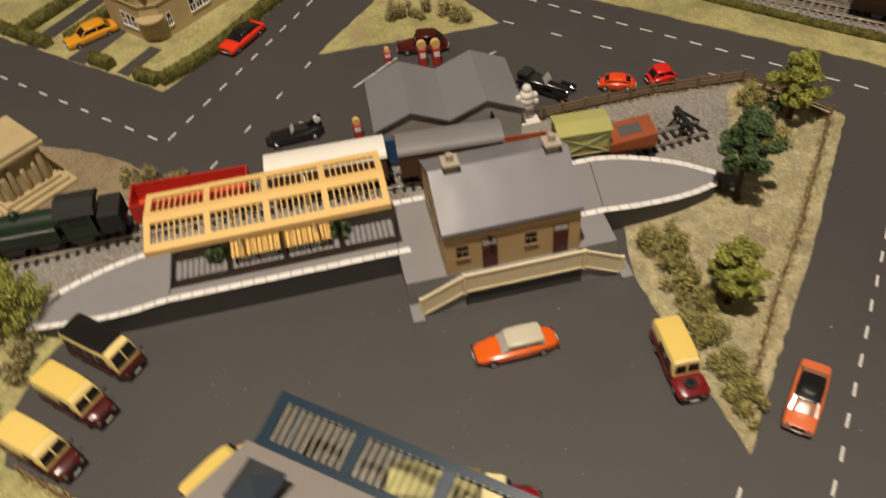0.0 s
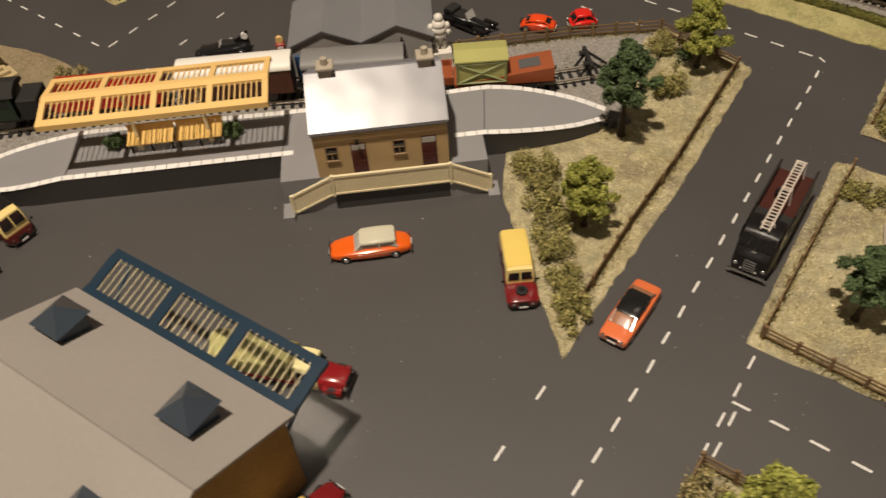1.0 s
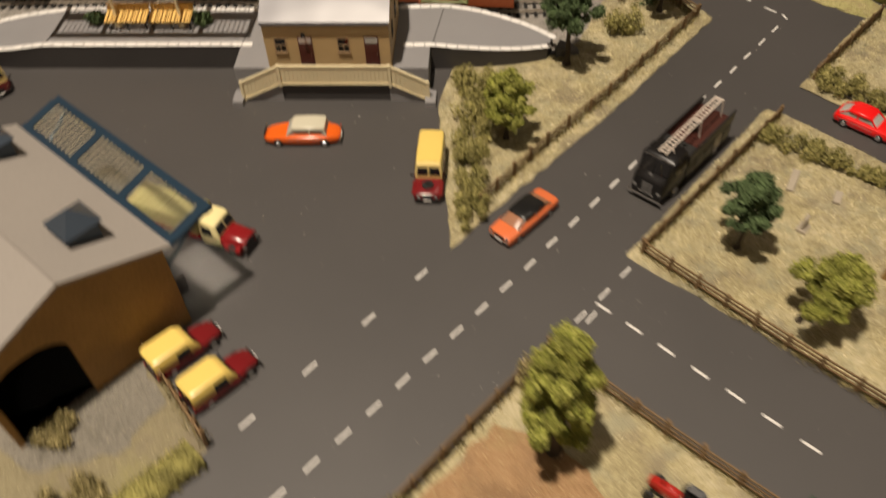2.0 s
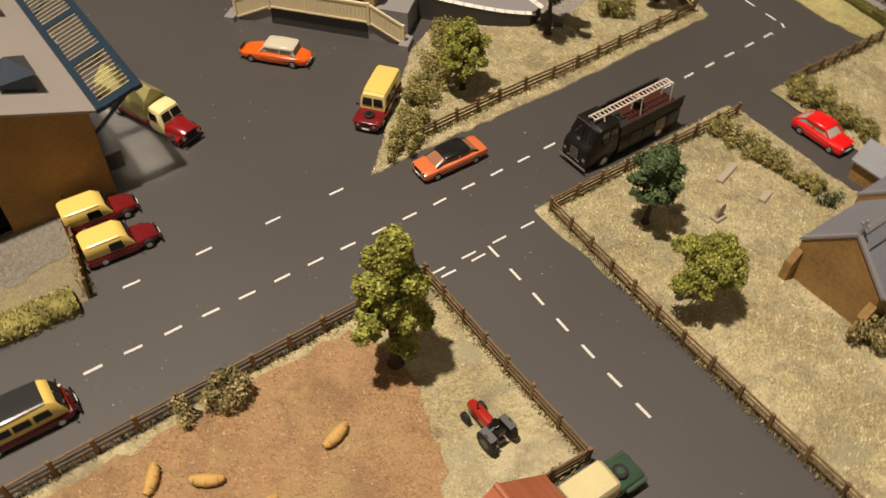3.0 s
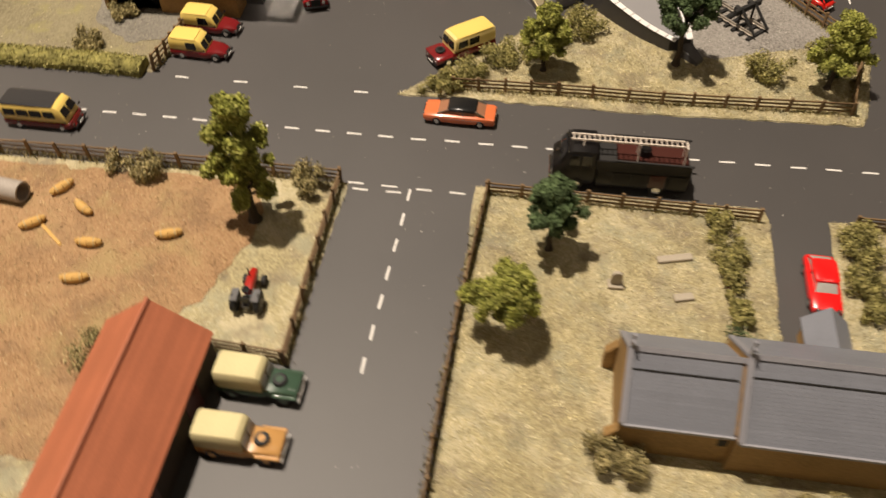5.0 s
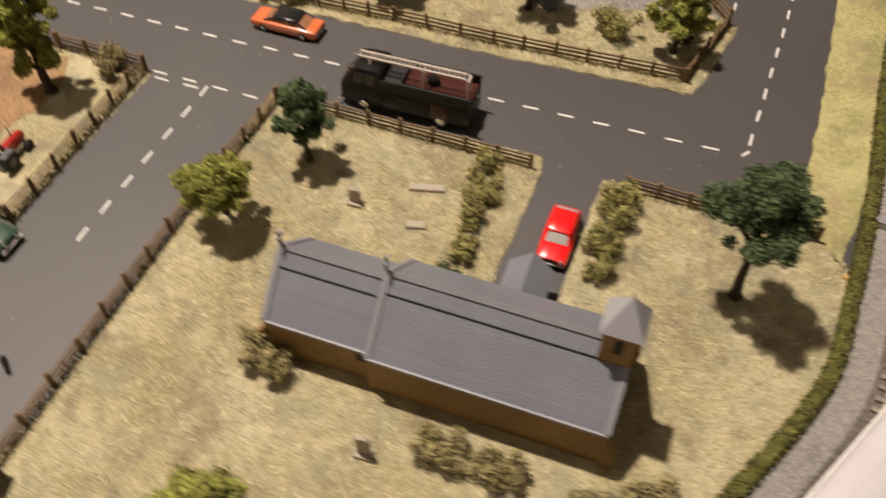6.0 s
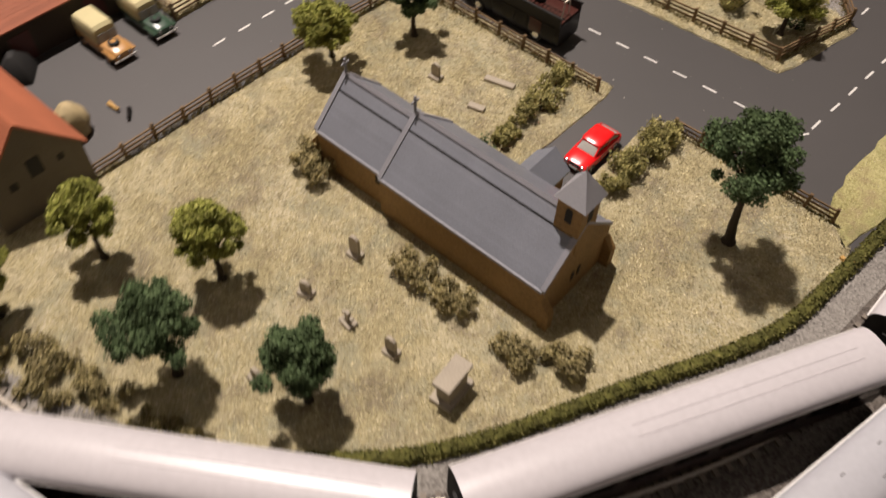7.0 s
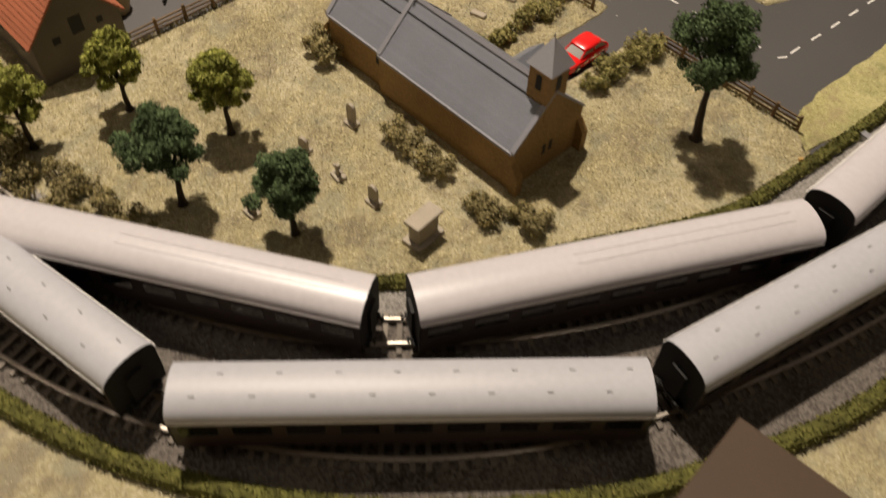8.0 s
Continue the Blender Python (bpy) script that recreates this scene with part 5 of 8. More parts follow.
    for s in (-1, 1):
        bm = bmesh.new()
        q = [(px + s * 1.5, W, 1.72), (px + s * 1.5, W + 3.7, 1.72), (px, W + 3.7, 3.15), (px, W, 3.15)]
        a = [bm.verts.new(c) for c in q]
        b = [bm.verts.new((c[0], c[1], c[2] + 0.16)) for c in q]
        bm.faces.new(a)
        bm.faces.new(b[::-1])
        for i in range(4):
            bm.faces.new((a[i], b[i], b[(i + 1) % 4], a[(i + 1) % 4]))
        part("porch_roof", bm, SLATE, po)
    bm = bmesh.new()
    box(bm, px - 0.6, px + 0.6, W + 2.68, W + 3.54, 0, 1.9)
    part("porch_door", bm, MATTBLACK, po)
    # wall openings: a small priest's window and a pair of west lancets
    bm = bmesh.new()
    box(bm, -0.85, -0.3, 0.41, 0.50, 2.2, 2.9)
    part("priest_window", bm, MATTBLACK, t)
    for dy in (-0.35, 0.35):
        bm = bmesh.new()
        box(bm, 13.96, 14.04, mid + dy - 0.15, mid + dy + 0.15, 1.7, 2.6)
        part("west_window", bm, MATTBLACK, t)
    for x, y in ((14.0, 0.1), (14.0, W - 0.1), (-6.65, 0.6), (-6.65, W - 0.6)):
        s = 1 if x > 0 else -1
        bm = bmesh.new()
        prism(bm, [(x, y - 0.3), (x + s * 0.7, y - 0.3), (x + s * 0.7, y + 0.3), (x, y + 0.3)], 0, [2.8, 1.8, 1.8, 2.8])
        part("buttress", bm, CHURCHWALL, t)
    return t


church()


# ---- farm buildings ----
def tiled_roof(t, x0, x1, y_eave, z_eave, y_ridge, z_ridge, rows):
    slates(t, x0, x1, y_eave, z_eave, y_ridge, z_ridge, rows, TILE)


def long_barn():
    t = thing("barn", "long dark walled barn with a red tiled roof", "barn", 39.7, 5.1, 0, -33.0, "farm buildings")
    W, eave, ridge, L = 6.6, 3.5, 6.2, 20.0
    bm = bmesh.new()
    along(bm, [(-W, 0), (0, 0), (0, eave), (-W / 2, ridge), (-W, eave)], 0.2, L - 0.2)
    part("wall_shell", bm, BARNWALL, t, "dark tarred walls")
    for y0 in (-W - 0.25, 0.25):
        bm = bmesh.new()
        z0 = eave - 0.2
        along(bm, [(y0, z0), (-W / 2, ridge), (-W / 2, ridge + 0.12), (y0, z0 + 0.12)], 0, L)
        rf = part("roof_slope", bm, TILE, t, "red tiled roof slope")
        tiled_roof(rf, 0.02, L - 0.02, y0, z0 + 0.12, -W / 2, ridge + 0.1, 14)
    bm = bmesh.new()
    rod(bm, (0, -W / 2, ridge + 0.14), (L, -W / 2, ridge + 0.14), 0.16, None, 8)
    part("ridge_tiles", bm, TILE, t)
    for x in (4.2, 11.0, 16.0):
        bm = bmesh.new()
        box(bm, x - 0.9, x + 0.9, -0.02, 0.05, 0, 2.6)
        part("barn_door", bm, DOORBROWN, t)
    return t


def stone_barn():
    t = thing("barn", "grey stone farm building with a red tiled roof", "barn", 60.4, 9.7, 0, -33.0, "farm buildings")
    W, eave, ridge, L = 7.2, 4.0, 7.9, 12.5
    # gable along local x at y 0, the building runs back to -y
    bm = bmesh.new()
    pts = [(0, 0), (W, 0), (W, eave), (W / 2, ridge), (0, eave)]
    a = [bm.verts.new((x, 0, z)) for x, z in pts]
    b = [bm.verts.new((x, -L, z)) for x, z in pts]
    bm.faces.new(a)
    bm.faces.new(b[::-1])
    for i in range(5):
        bm.faces.new((a[i], a[(i + 1) % 5], b[(i + 1) % 5], b[i]))
    part("wall_shell", bm, FARMWALL, t, "grey rubble stone walls")
    rows = 13
    for s, xe in ((1, -0.3), (-1, W + 0.3)):
        sl = (ridge - eave) / (W / 2)
        z0 = eave - 0.3 * sl
        dx, dz = (W / 2 - xe) / rows, (ridge + 0.08 - z0) / rows
        n = Vector((-dz * s, 0, abs(dx))).normalized()
        bm = bmesh.new()
        q = [Vector((xe, 0.2, z0)), Vector((xe, -L - 0.2, z0)), Vector((W / 2, -L - 0.2, ridge)), Vector((W / 2, 0.2, ridge))]
        lo = [bm.verts.new(p) for p in q]
        hi = [bm.verts.new(p + Vector((0, 0, 0.1))) for p in q]
        bm.faces.new(lo)
        bm.faces.new(hi[::-1])
        for i in range(4):
            bm.faces.new((lo[i], hi[i], hi[(i + 1) % 4], lo[(i + 1) % 4]))
        rf = part("roof_slope", bm, TILE, t, "red tiled roof slope")
        for i in range(rows):
            bm = bmesh.new()
            p0 = Vector((xe + dx * i, 0, z0 + dz * i + 0.1))
            p1 = p0 + Vector((dx, 0, dz)) * 1.12
            sec = [p0, p1, p1 + n * 0.04, p0 + n * 0.11]
            va = [bm.verts.new((p.x, 0.22, p.z)) for p in sec]
            vb = [bm.verts.new((p.x, -L - 0.22, p.z)) for p in sec]
            bm.faces.new(va)
            bm.faces.new(vb[::-1])
            for j in range(4):
                bm.faces.new((va[j], va[(j + 1) % 4], vb[(j + 1) % 4], vb[j]))
            part("tile_course", bm, TILE, rf)
    for x, z, w, h in ((3.5, 3.4, 1.0, 1.5), (1.7, 3.5, 0.5, 0.5), (5.3, 3.2, 0.6, 0.6)):
        bm = bmesh.new()
        box(bm, x - w / 2, x + w / 2, -0.03, 0.03, z, z + h)
        part("opening", bm, MATTBLACK, t)
    for y in (-2.5, -6.0, -9.5):
        bm = bmesh.new()
        box(bm, W - 0.03, W + 0.03, y - 0.35, y + 0.35, 2.2, 3.1)
        part("opening", bm, MATTBLACK, t)
    return t


long_barn()
stone_barn()


# ---- filling station, monument, house, roof beside the outer track ----
def filling_station():
    t = thing("filling_station", "grey filling station with twin gabled roofs", "filling station", -5.1, 60.4, 0, 5.2)
    W, D, eave, ridge = 14.4, 8.6, 3.6, 5.2
    bm = bmesh.new()
    box(bm, 0.3, W - 0.3, 0.3, D - 0.3, 0, eave)
    part("wall_shell", bm, PIPE, t, "plain grey walls")
    bm = bmesh.new()
    rod(bm, (11.2, 0.3, 3.9), (11.2, -0.1, 3.7), 0.10, 0.16, 8)
    box(bm, 11.0, 11.4, -0.2, 0.1, 2.9, 3.7)
    part("wall_lamp", bm, BLACK, t)
    for i in range(2):
        x0, x1 = i * W / 2, (i + 1) * W / 2
        xm = (x0 + x1) / 2
        bm = bmesh.new()
        pts = [(x0 + 0.3, eave), (x1 - 0.3, eave), (xm, ridge - 0.1)]
        a = [bm.verts.new((x, 0.3, z)) for x, z in pts]
        b = [bm.verts.new((x, D - 0.3, z)) for x, z in pts]
        bm.faces.new(a)
        bm.faces.new(b[::-1])
        for j in range(3):
            bm.faces.new((a[j], a[(j + 1) % 3], b[(j + 1) % 3], b[j]))
        part("gable", bm, PIPE, t)
        for s, xe in ((1, x0), (-1, x1)):
            bm = bmesh.new()
            q = [(xe, 0.2, eave), (xm, 0.2, ridge), (xm, D + 0.1, ridge), (xe, D + 0.1, eave)]
            lo, hi = [bm.verts.new(p) for p in q], [bm.verts.new((p[0], p[1], p[2] + 0.18)) for p in q]
            bm.faces.new(lo)
            bm.faces.new(hi[::-1])
            for j in range(4):
                bm.faces.new((lo[j], hi[j], hi[(j + 1) % 4], lo[(j + 1) % 4]))
            part("roof_slope", bm, DARKROOF, t)
            bm = bmesh.new()
            q = [(xe, 0.19, eave - 0.02), (xm, 0.19, ridge - 0.02), (xm, 0.19, ridge + 0.2), (xe, 0.19, eave + 0.2)]
            lo, hi = [bm.verts.new(p) for p in q], [bm.verts.new((p[0], p[1] - 0.1, p[2])) for p in q]
            bm.faces.new(lo)
            bm.faces.new(hi[::-1])
            for j in range(4):
                bm.faces.new((lo[j], hi[j], hi[(j + 1) % 4], lo[(j + 1) % 4]))
            part("bargeboard", bm, DARKGREY, t)
    bm = bmesh.new()
    box(bm, 1.6, 6.4, -0.02, 0.16, 2.6, 3.2)
    sign = part("sign_board", bm, RED, t, "long red sign board")
    bm = bmesh.new()
    box(bm, 2.0, 6.0, -0.05, -0.02, 2.78, 3.02)
    part("lettering_bar", bm, WHITE, sign)
    return t


DARKROOF = paint("charcoal_roof", (0.20, 0.20, 0.21), 0.36, vary=0.08, bump=0.15)
RED = paint("red_sign_paint", (0.40, 0.035, 0.02), 0.4, vary=0.08)
BLUEBOARD = paint("blue_board_paint", (0.035, 0.09, 0.22), 0.45, vary=0.1)
filling_station()


def fuel_pump(x, y, colour, h, label):
    t = thing("fuel_pump", label, "fuel pump", x, y, 0, 10, "fuel pumps")
    bm = bmesh.new()
    box(bm, -0.45, 0.45, -0.35, 0.35, 0, h * 0.75)
    soften(bm, 0.08, 1)
    part("body", bm, colour, t)
    bm = bmesh.new()
    rod(bm, (0, -0.2, h * 0.9), (0, 0.2, h * 0.9), h * 0.17, None, 14)
    part("globe", bm, CANOPY, t, "round yellow globe")
    bm = bmesh.new()
    box(bm, -0.3, 0.3, -0.38, -0.34, h * 0.4, h * 0.62)
    part("dial_face", bm, WHITE, t)
    return t


for x, y in ((0.2, 75.9), (1.7, 75.9)):
    fuel_pump(x, y, RED, 3.0, "red fuel pump with a yellow globe")
fuel_pump(-3.6, 77.6, RED, 1.6, "short red fuel pump with a yellow top")
t = thing("sign_board", "tall blue painted board between the goods vans", "sign board", -3.6, 59.8, 0.1, 5)
bm = bmesh.new()
box(bm, -0.75, 0.75, -0.12, 0.12, 0.3, 3.4)
soften(bm, 0.04, 1)
part("board", bm, BLUEBOARD, t)
bm = bmesh.new()
for px in (-0.5, 0.5):
    box(bm, px - 0.08, px + 0.08, 0.12, 0.24, 0, 3.2)
part("post", bm, MATTBLACK, t)
fuel_pump(-7.0, 65.0, RED, 2.2, "red and white pump cabinet by the wall")


def lumpy(bm, spots, seg=10):
    for x, y, z, r, f in spots:
        m = Matrix.Translation((x, y, z)) @ Matrix.Diagonal((1, 1, f, 1))
        bmesh.ops.create_uvsphere(bm, u_segments=seg, v_segments=seg - 3, radius=r, matrix=m)


bm = bmesh.new()
box(bm, -0.9, 0.9, -0.9, 0.9, 0, 1.1)
lumpy(bm, [(-0.28, 0, 1.35, 0.30, 1.2), (0.28, 0, 1.35, 0.30, 1.2), (-0.27, 0, 1.85, 0.34, 1), (0.27, 0, 1.85, 0.34, 1), (0, 0, 2.4, 0.62, 0.8), (0, 0, 2.85, 0.66, 0.75), (0, 0, 3.3, 0.6, 0.75), (-0.68, 0, 3.1, 0.26, 1.2), (0.68, 0, 3.1, 0.26, 1.2), (-0.75, -0.1, 2.6, 0.24, 1.2), (0.75, -0.1, 2.6, 0.24, 1.2), (0, 0, 3.85, 0.40, 0.95)])
statue = part("statue", bm, STATUEWHITE, smooth=True)
statue.matrix_basis = pose(9.6 * U, 63.3 * U, 0.0014, 0, 0, 10) @ Matrix.Diagonal((1.2, 1.2, 1.25, 1))
tagged(statue, "plain white rounded advertising statue on a square plinth", "statue")


def monument():
    t = thing("monument", "weathered sandstone monument block on a stepped base", "monument", -40.0, 62.6, 0.1, -44)
    rnd = random.Random(8)
    for i, k in enumerate((3.9, 3.4, 2.95)):
        bm = bmesh.new()
        box(bm, -k, k, -k, k, i * 0.40, (i + 1) * 0.40)
        soften(bm, 0.06, 1)
        part("step", bm, SAND, t)
    bm = bmesh.new()
    prism(bm, [(-2.45, -2.45), (2.45, -2.45), (2.45, 2.45), (-2.45, 2.45)], 1.2, 4.9)
    soften(bm, 0.1, 1)
    part("core_block", bm, SAND, t)
    for a in range(4):
        for px in (-1.9, -1.15, 0.0, 1.15, 1.9):
            bm = bmesh.new()
            w, z = rnd.uniform(0.24, 0.42), rnd.uniform(3.2, 4.3)
            prism(bm, [(px - w, -2.75), (px + w, -2.75), (px + w * 0.8, -2.40), (px - w * 0.8, -2.40)], 1.2, [z, z + 0.1, z + 0.35, z + 0.3])
            soften(bm, 0.14, 2)
            part("carved_boss", bm, SAND, t, smooth=True).matrix_basis = pose(0, 0, 0, 0, 0, 90 * a)
    bm = bmesh.new()
    box(bm, -2.95, 2.95, -2.95, 2.95, 4.9, 5.35)
    soften(bm, 0.10, 2)
    part("entablature", bm, SAND, t)
    bm = bmesh.new()
    box(bm, -2.8, 2.8, -2.8, 2.8, 5.35, 5.9)
    soften(bm, 0.14, 2)
    part("cap_block", bm, SAND, t)
    return t


monument()


def house():
    """Villa with a cut corner; local x runs up the side road wall, y along the garden front."""
    t = thing("house", "cream stone villa with a hooded corner door", "house", -30.3, 85.4, 0, 49)
    plan = [(1.5, 0), (13, 0), (13, 8.0), (0, 8.0), (0, 1.5)]
    bm = bmesh.new()
    prism(bm, plan, 0, 9.0)
    part("wall_shell", bm, SAND, t, "pale sandstone walls")
    bm = bmesh.new()
    prism(bm, [(1.4, -0.14), (13.1, -0.14), (13.1, 8.1), (-0.14, 8.1), (-0.14, 1.4)], 4.6, 4.85)
    part("string_course", bm, SAND, t)
    bm = bmesh.new()
    base = [bm.verts.new((x, y, 9.0)) for x, y in ((-0.6, -0.6), (13.6, -0.6), (13.6, 8.6), (-0.6, 8.6))]
    top = [bm.verts.new((x, 4.0, 12.2)) for x in (4.0, 9.6)]
    bm.faces.new(base[::-1])
    bm.faces.new((base[0], base[1], top[1], top[0]))
    bm.faces.new((base[2], base[3], top[0], top[1]))
    bm.faces.new((base[1], base[2], top[1]))
    bm.faces.new((base[3], base[0], top[0]))
    part("roof", bm, SLATE, t, "hipped slate roof")
    for z in (1.5, 5.6):
        for y in (3.0, 3.95, 4.9):
            sash_window(t, -y, z, 0.7, 1.6).matrix_basis = pose(0, 0, 0, 0, 0, -90)
        sash_window(t, 2.7, z, 0.6, 1.5)
        for x in (6.2, 7.2, 8.2):
            sash_window(t, x, z, 0.75, 1.6)
    panel_door(t, 0, 0.0, 1.4, 2.7, 1.06, SAND).matrix_basis = pose(0, 0, 0, 0, 0, -45)
    bm = bmesh.new()
    k = 14
    for z, r in ((3.0, 1.5), (3.15, 1.7)):
        pts = [(r * math.cos(math.pi + math.pi * i / k), 1.1 + r * math.sin(math.pi + math.pi * i / k)) for i in range(k + 1)]
        prism(bm, pts, z, z + 0.2)
    ob = part("porch_hood", bm, SAND, t, "half round hood over the door")
    ob.matrix_basis = pose(0, 0, 0, 0, 0, -45)
    return t


house()
for pts in ([(-40.6, 84.6), (-38.4, 83.1), (-33.2, 91.2), (-35.6, 92.6)], [(-34.2, 80.7), (-32.7, 79.7), (-29.6, 84.4), (-31.1, 85.4)], [(-46.6, 88.7), (-44.8, 87.5), (-36, 101), (-38, 102)]):
    bm = bmesh.new()
    prism(bm, pts, 0.101, 0.14)
    setting("garden_path", bm, ASPHALT, "dark grey garden path between the hedges", "path")

t = thing("straw_pile", "small tan straw pile beside the farm building", "straw pile", 56.1, 6.2, 0.0, 0)
bm = bmesh.new()
lumpy(bm, [(0, 0, 1.1, 1.25, 1.35)], 16)
for v in bm.verts:
    v.co += v.co.normalized() * 0.35 * noise.noise(v.co * 1.6)
    v.co.z = max(0.0, v.co.z)
part("mound", bm, SAND, t, smooth=True)
t = thing("covered_heap", "black tarpaulin covered heap in the farm yard", "heap", 50.7, -1.0, 0.0, 20)
bm = bmesh.new()
foot = [bm.verts.new((x, y, 0)) for x, y in ((-1.7, -1.4), (1.7, -1.2), (1.5, 1.3), (-1.4, 1.5))]
waist = [bm.verts.new((x, y, 1.3)) for x, y in ((-1.2, -1.0), (1.1, -0.9), (1.0, 0.9), (-1.0, 1.0))]
peak = [bm.verts.new((x, y, 2.1)) for x, y in ((-0.5, -0.2), (0.5, -0.2), (0.4, 0.3), (-0.4, 0.3))]
for lo, hi in ((foot, waist), (waist, peak)):
    for i in range(4):
        bm.faces.new((lo[i], lo[(i + 1) % 4], hi[(i + 1) % 4], hi[i]))
bm.faces.new(peak)
bm.faces.new(foot[::-1])
soften(bm, 0.12, 2)
part("tarpaulin", bm, MATTBLACK, t, smooth=True)
bm = bmesh.new()
hut = thing("lineside_hut", "lineside hut with a flat brown roof", "hut", 87.5, 55.6, 0.1, -29.5)
box(bm, 0.5, 9.5, 0.5, 9.5, 0, 9.7)
part("wall_shell", bm, BARNWALL, hut)
bm = bmesh.new()
box(bm, 0, 10, 0, 10, 9.7, 9.95)
soften(bm, 0.04, 1)
part("roof", bm, BROWNROOF, hut, "flat brown card roof")


# ---- churchyard stones ----
def gravestone(x, y, h, rz, label, shape="round"):
    t = thing("gravestone", label, "gravestone", x, y, 0.1, rz, "gravestones")
    bm = bmesh.new()
    if shape == "cross":
        box(bm, -0.16, 0.16, -0.12, 0.12, 0.3, h)
        box(bm, -0.5, 0.5, -0.1, 0.1, h * 0.62, h * 0.76)
    else:
        pts = [(-0.4, 0), (0.4, 0), (0.4, h * 0.75)] + [(0.4 * math.cos(a), h * 0.75 + 0.4 * math.sin(a)) for a in (0.5, 1.1, 1.57, 2.0, 2.6)] + [(-0.4, h * 0.75)]
        a = [bm.verts.new((px, -0.12, z)) for px, z in pts]
        b = [bm.verts.new((px, 0.12, z)) for px, z in pts]
        bm.faces.new(a)
        bm.faces.new(b[::-1])
        for i in range(len(pts)):
            bm.faces.new((a[i], b[i], b[(i + 1) % len(pts)], a[(i + 1) % len(pts)]))
    part("stone", bm, STONE, t)
    bm = bmesh.new()
    box(bm, -0.55, 0.55, -0.4, 0.4, 0, 0.3)
    soften(bm, 0.05, 1)
    part("plinth", bm, STONE, t)
    return t


gravestone(64.2, 29.5, 2.2, 60, "tall weathered stone grave pillar in dry grass")
gravestone(67.8, 27.0, 1.3, 70, "small weathered gravestone in dry grass")
gravestone(69.6, 30.2, 1.3, 50, "small weathered gravestone in dry grass", "cross")
gravestone(71.3, 33.3, 1.8, 60, "leaning weathered gravestone in dry grass")
gravestone(45.5, 32.2, 1.5, 60, "thin weathered gravestone in dry grass")
gravestone(74.4, 25.6, 1.0, 60, "low pale gravestone under a tree")
tomb = thing("tomb", "pale stone chest tomb with overhanging slab", "tomb", 73.4, 37.4, 0.1, -28)
for nm, b in (("base", (-1.3, 1.3, -0.8, 0.8, 0, 0.35)), ("chest", (-0.95, 0.95, -0.5, 0.5, 0.35, 2.0)), ("slab", (-1.25, 1.25, -0.65, 0.65, 2.0, 2.3))):
    bm = bmesh.new()
    box(bm, *b)
    soften(bm, 0.05, 1)
    part(nm, bm, STONE, tomb)
for x, y, w in ((45.3, 37.4, 2.6), (48.5, 35.9, 1.4)):
    t = thing("grave_slab", "flat pale stone grave slab lying in grass", "grave slab", x, y, 0.1, 72, "grave slabs")
    bm = bmesh.new()
    box(bm, -w / 2, w / 2, -0.3, 0.3, 0, 0.3)
    soften(bm, 0.05, 1)
    part("slab", bm, STONE, t)


# ---- farm clutter ----
for i, (x, y, a) in enumerate(((19.1, -2.0, 112), (22.0, -0.9, 24), (25.8, -1.1, 62), (27.5, 4.5, 76), (28.8, -2.6, 70), (22.0, -4.6, 95))):
    t = thing("straw_bale", "small yellow straw bale lying on bare earth", "straw bale", x, y, 0.50, a, "straw bales")
    bm = bmesh.new()
    for u0, u1, v0, v1, r0, r1 in ((-0.98, -0.65, 0.14, 0.04, 0.17, 0.33), (-0.65, 0.0, 0.04, 0.0, 0.33, 0.40), (0.0, 0.65, 0.0, 0.04, 0.40, 0.33), (0.65, 0.98, 0.04, 0.14, 0.33, 0.17)):
        rod(bm, (u0, v0, 0), (u1, v1, 0), r0, r1, 10)
    part("bale", bm, BALE, t, smooth=True)
    for s in (-0.5, 0.5):
        bm = bmesh.new()
        rod(bm, (s - 0.03, 0.02, 0), (s + 0.03, 0.02, 0), 0.375, None, 10)
        part("twine", bm, SAND, t)
for x, y, a in ((18.0, -5.9, 50), (22.0, -9.0, 55)):
    t = thing("drain_pipe", "short weathered pale grey drain pipe lying in the field", "pipe", x, y, 0.98, a)
    bm = bmesh.new()
    k = 20
    rings = [[bm.verts.new((px, r * math.cos(i * math.tau / k), r * math.sin(i * math.tau / k))) for i in range(k)] for px, r in ((-1.5, 0.85), (1.5, 0.85), (1.5, 0.68), (-1.5, 0.68))]
    for a4, b4 in zip(rings, rings[1:] + rings[:1]):
        for i in range(k):
            bm.faces.new((a4[i], a4[(i + 1) % k], b4[(i + 1) % k], b4[i]))
    part("shell", bm, CLAY, t, smooth=True)
plank = thing("plank", "pale wooden plank lying on the field", "plank", 23.4, -3.6, 0.15, 20)
bm = bmesh.new()
box(bm, -1.6, 1.6, -0.12, 0.12, 0, 0.12)
part("board", bm, BALE, plank)


# ---- vehicles ----
def wheels(t, axles, half, r, w=0.34, rim=None):
    """Four wheels, each a tyre with its rim, sunk a little under the body."""
    for x in axles:
        for s in (-1, 1):
            bm = bmesh.new()
            rod(bm, (x, s * (half - w), r), (x, s * half, r), r, None, 14)
            soften(bm, 0.05, 1, 50)
            wh = part("wheel", bm, TYRE, t)
            bm = bmesh.new()
            rod(bm, (x, s * (half - 0.02), r), (x, s * (half + 0.03), r), r * 0.58, r * 0.5, 10)
            part("rim", bm, rim or CHROME, wh)


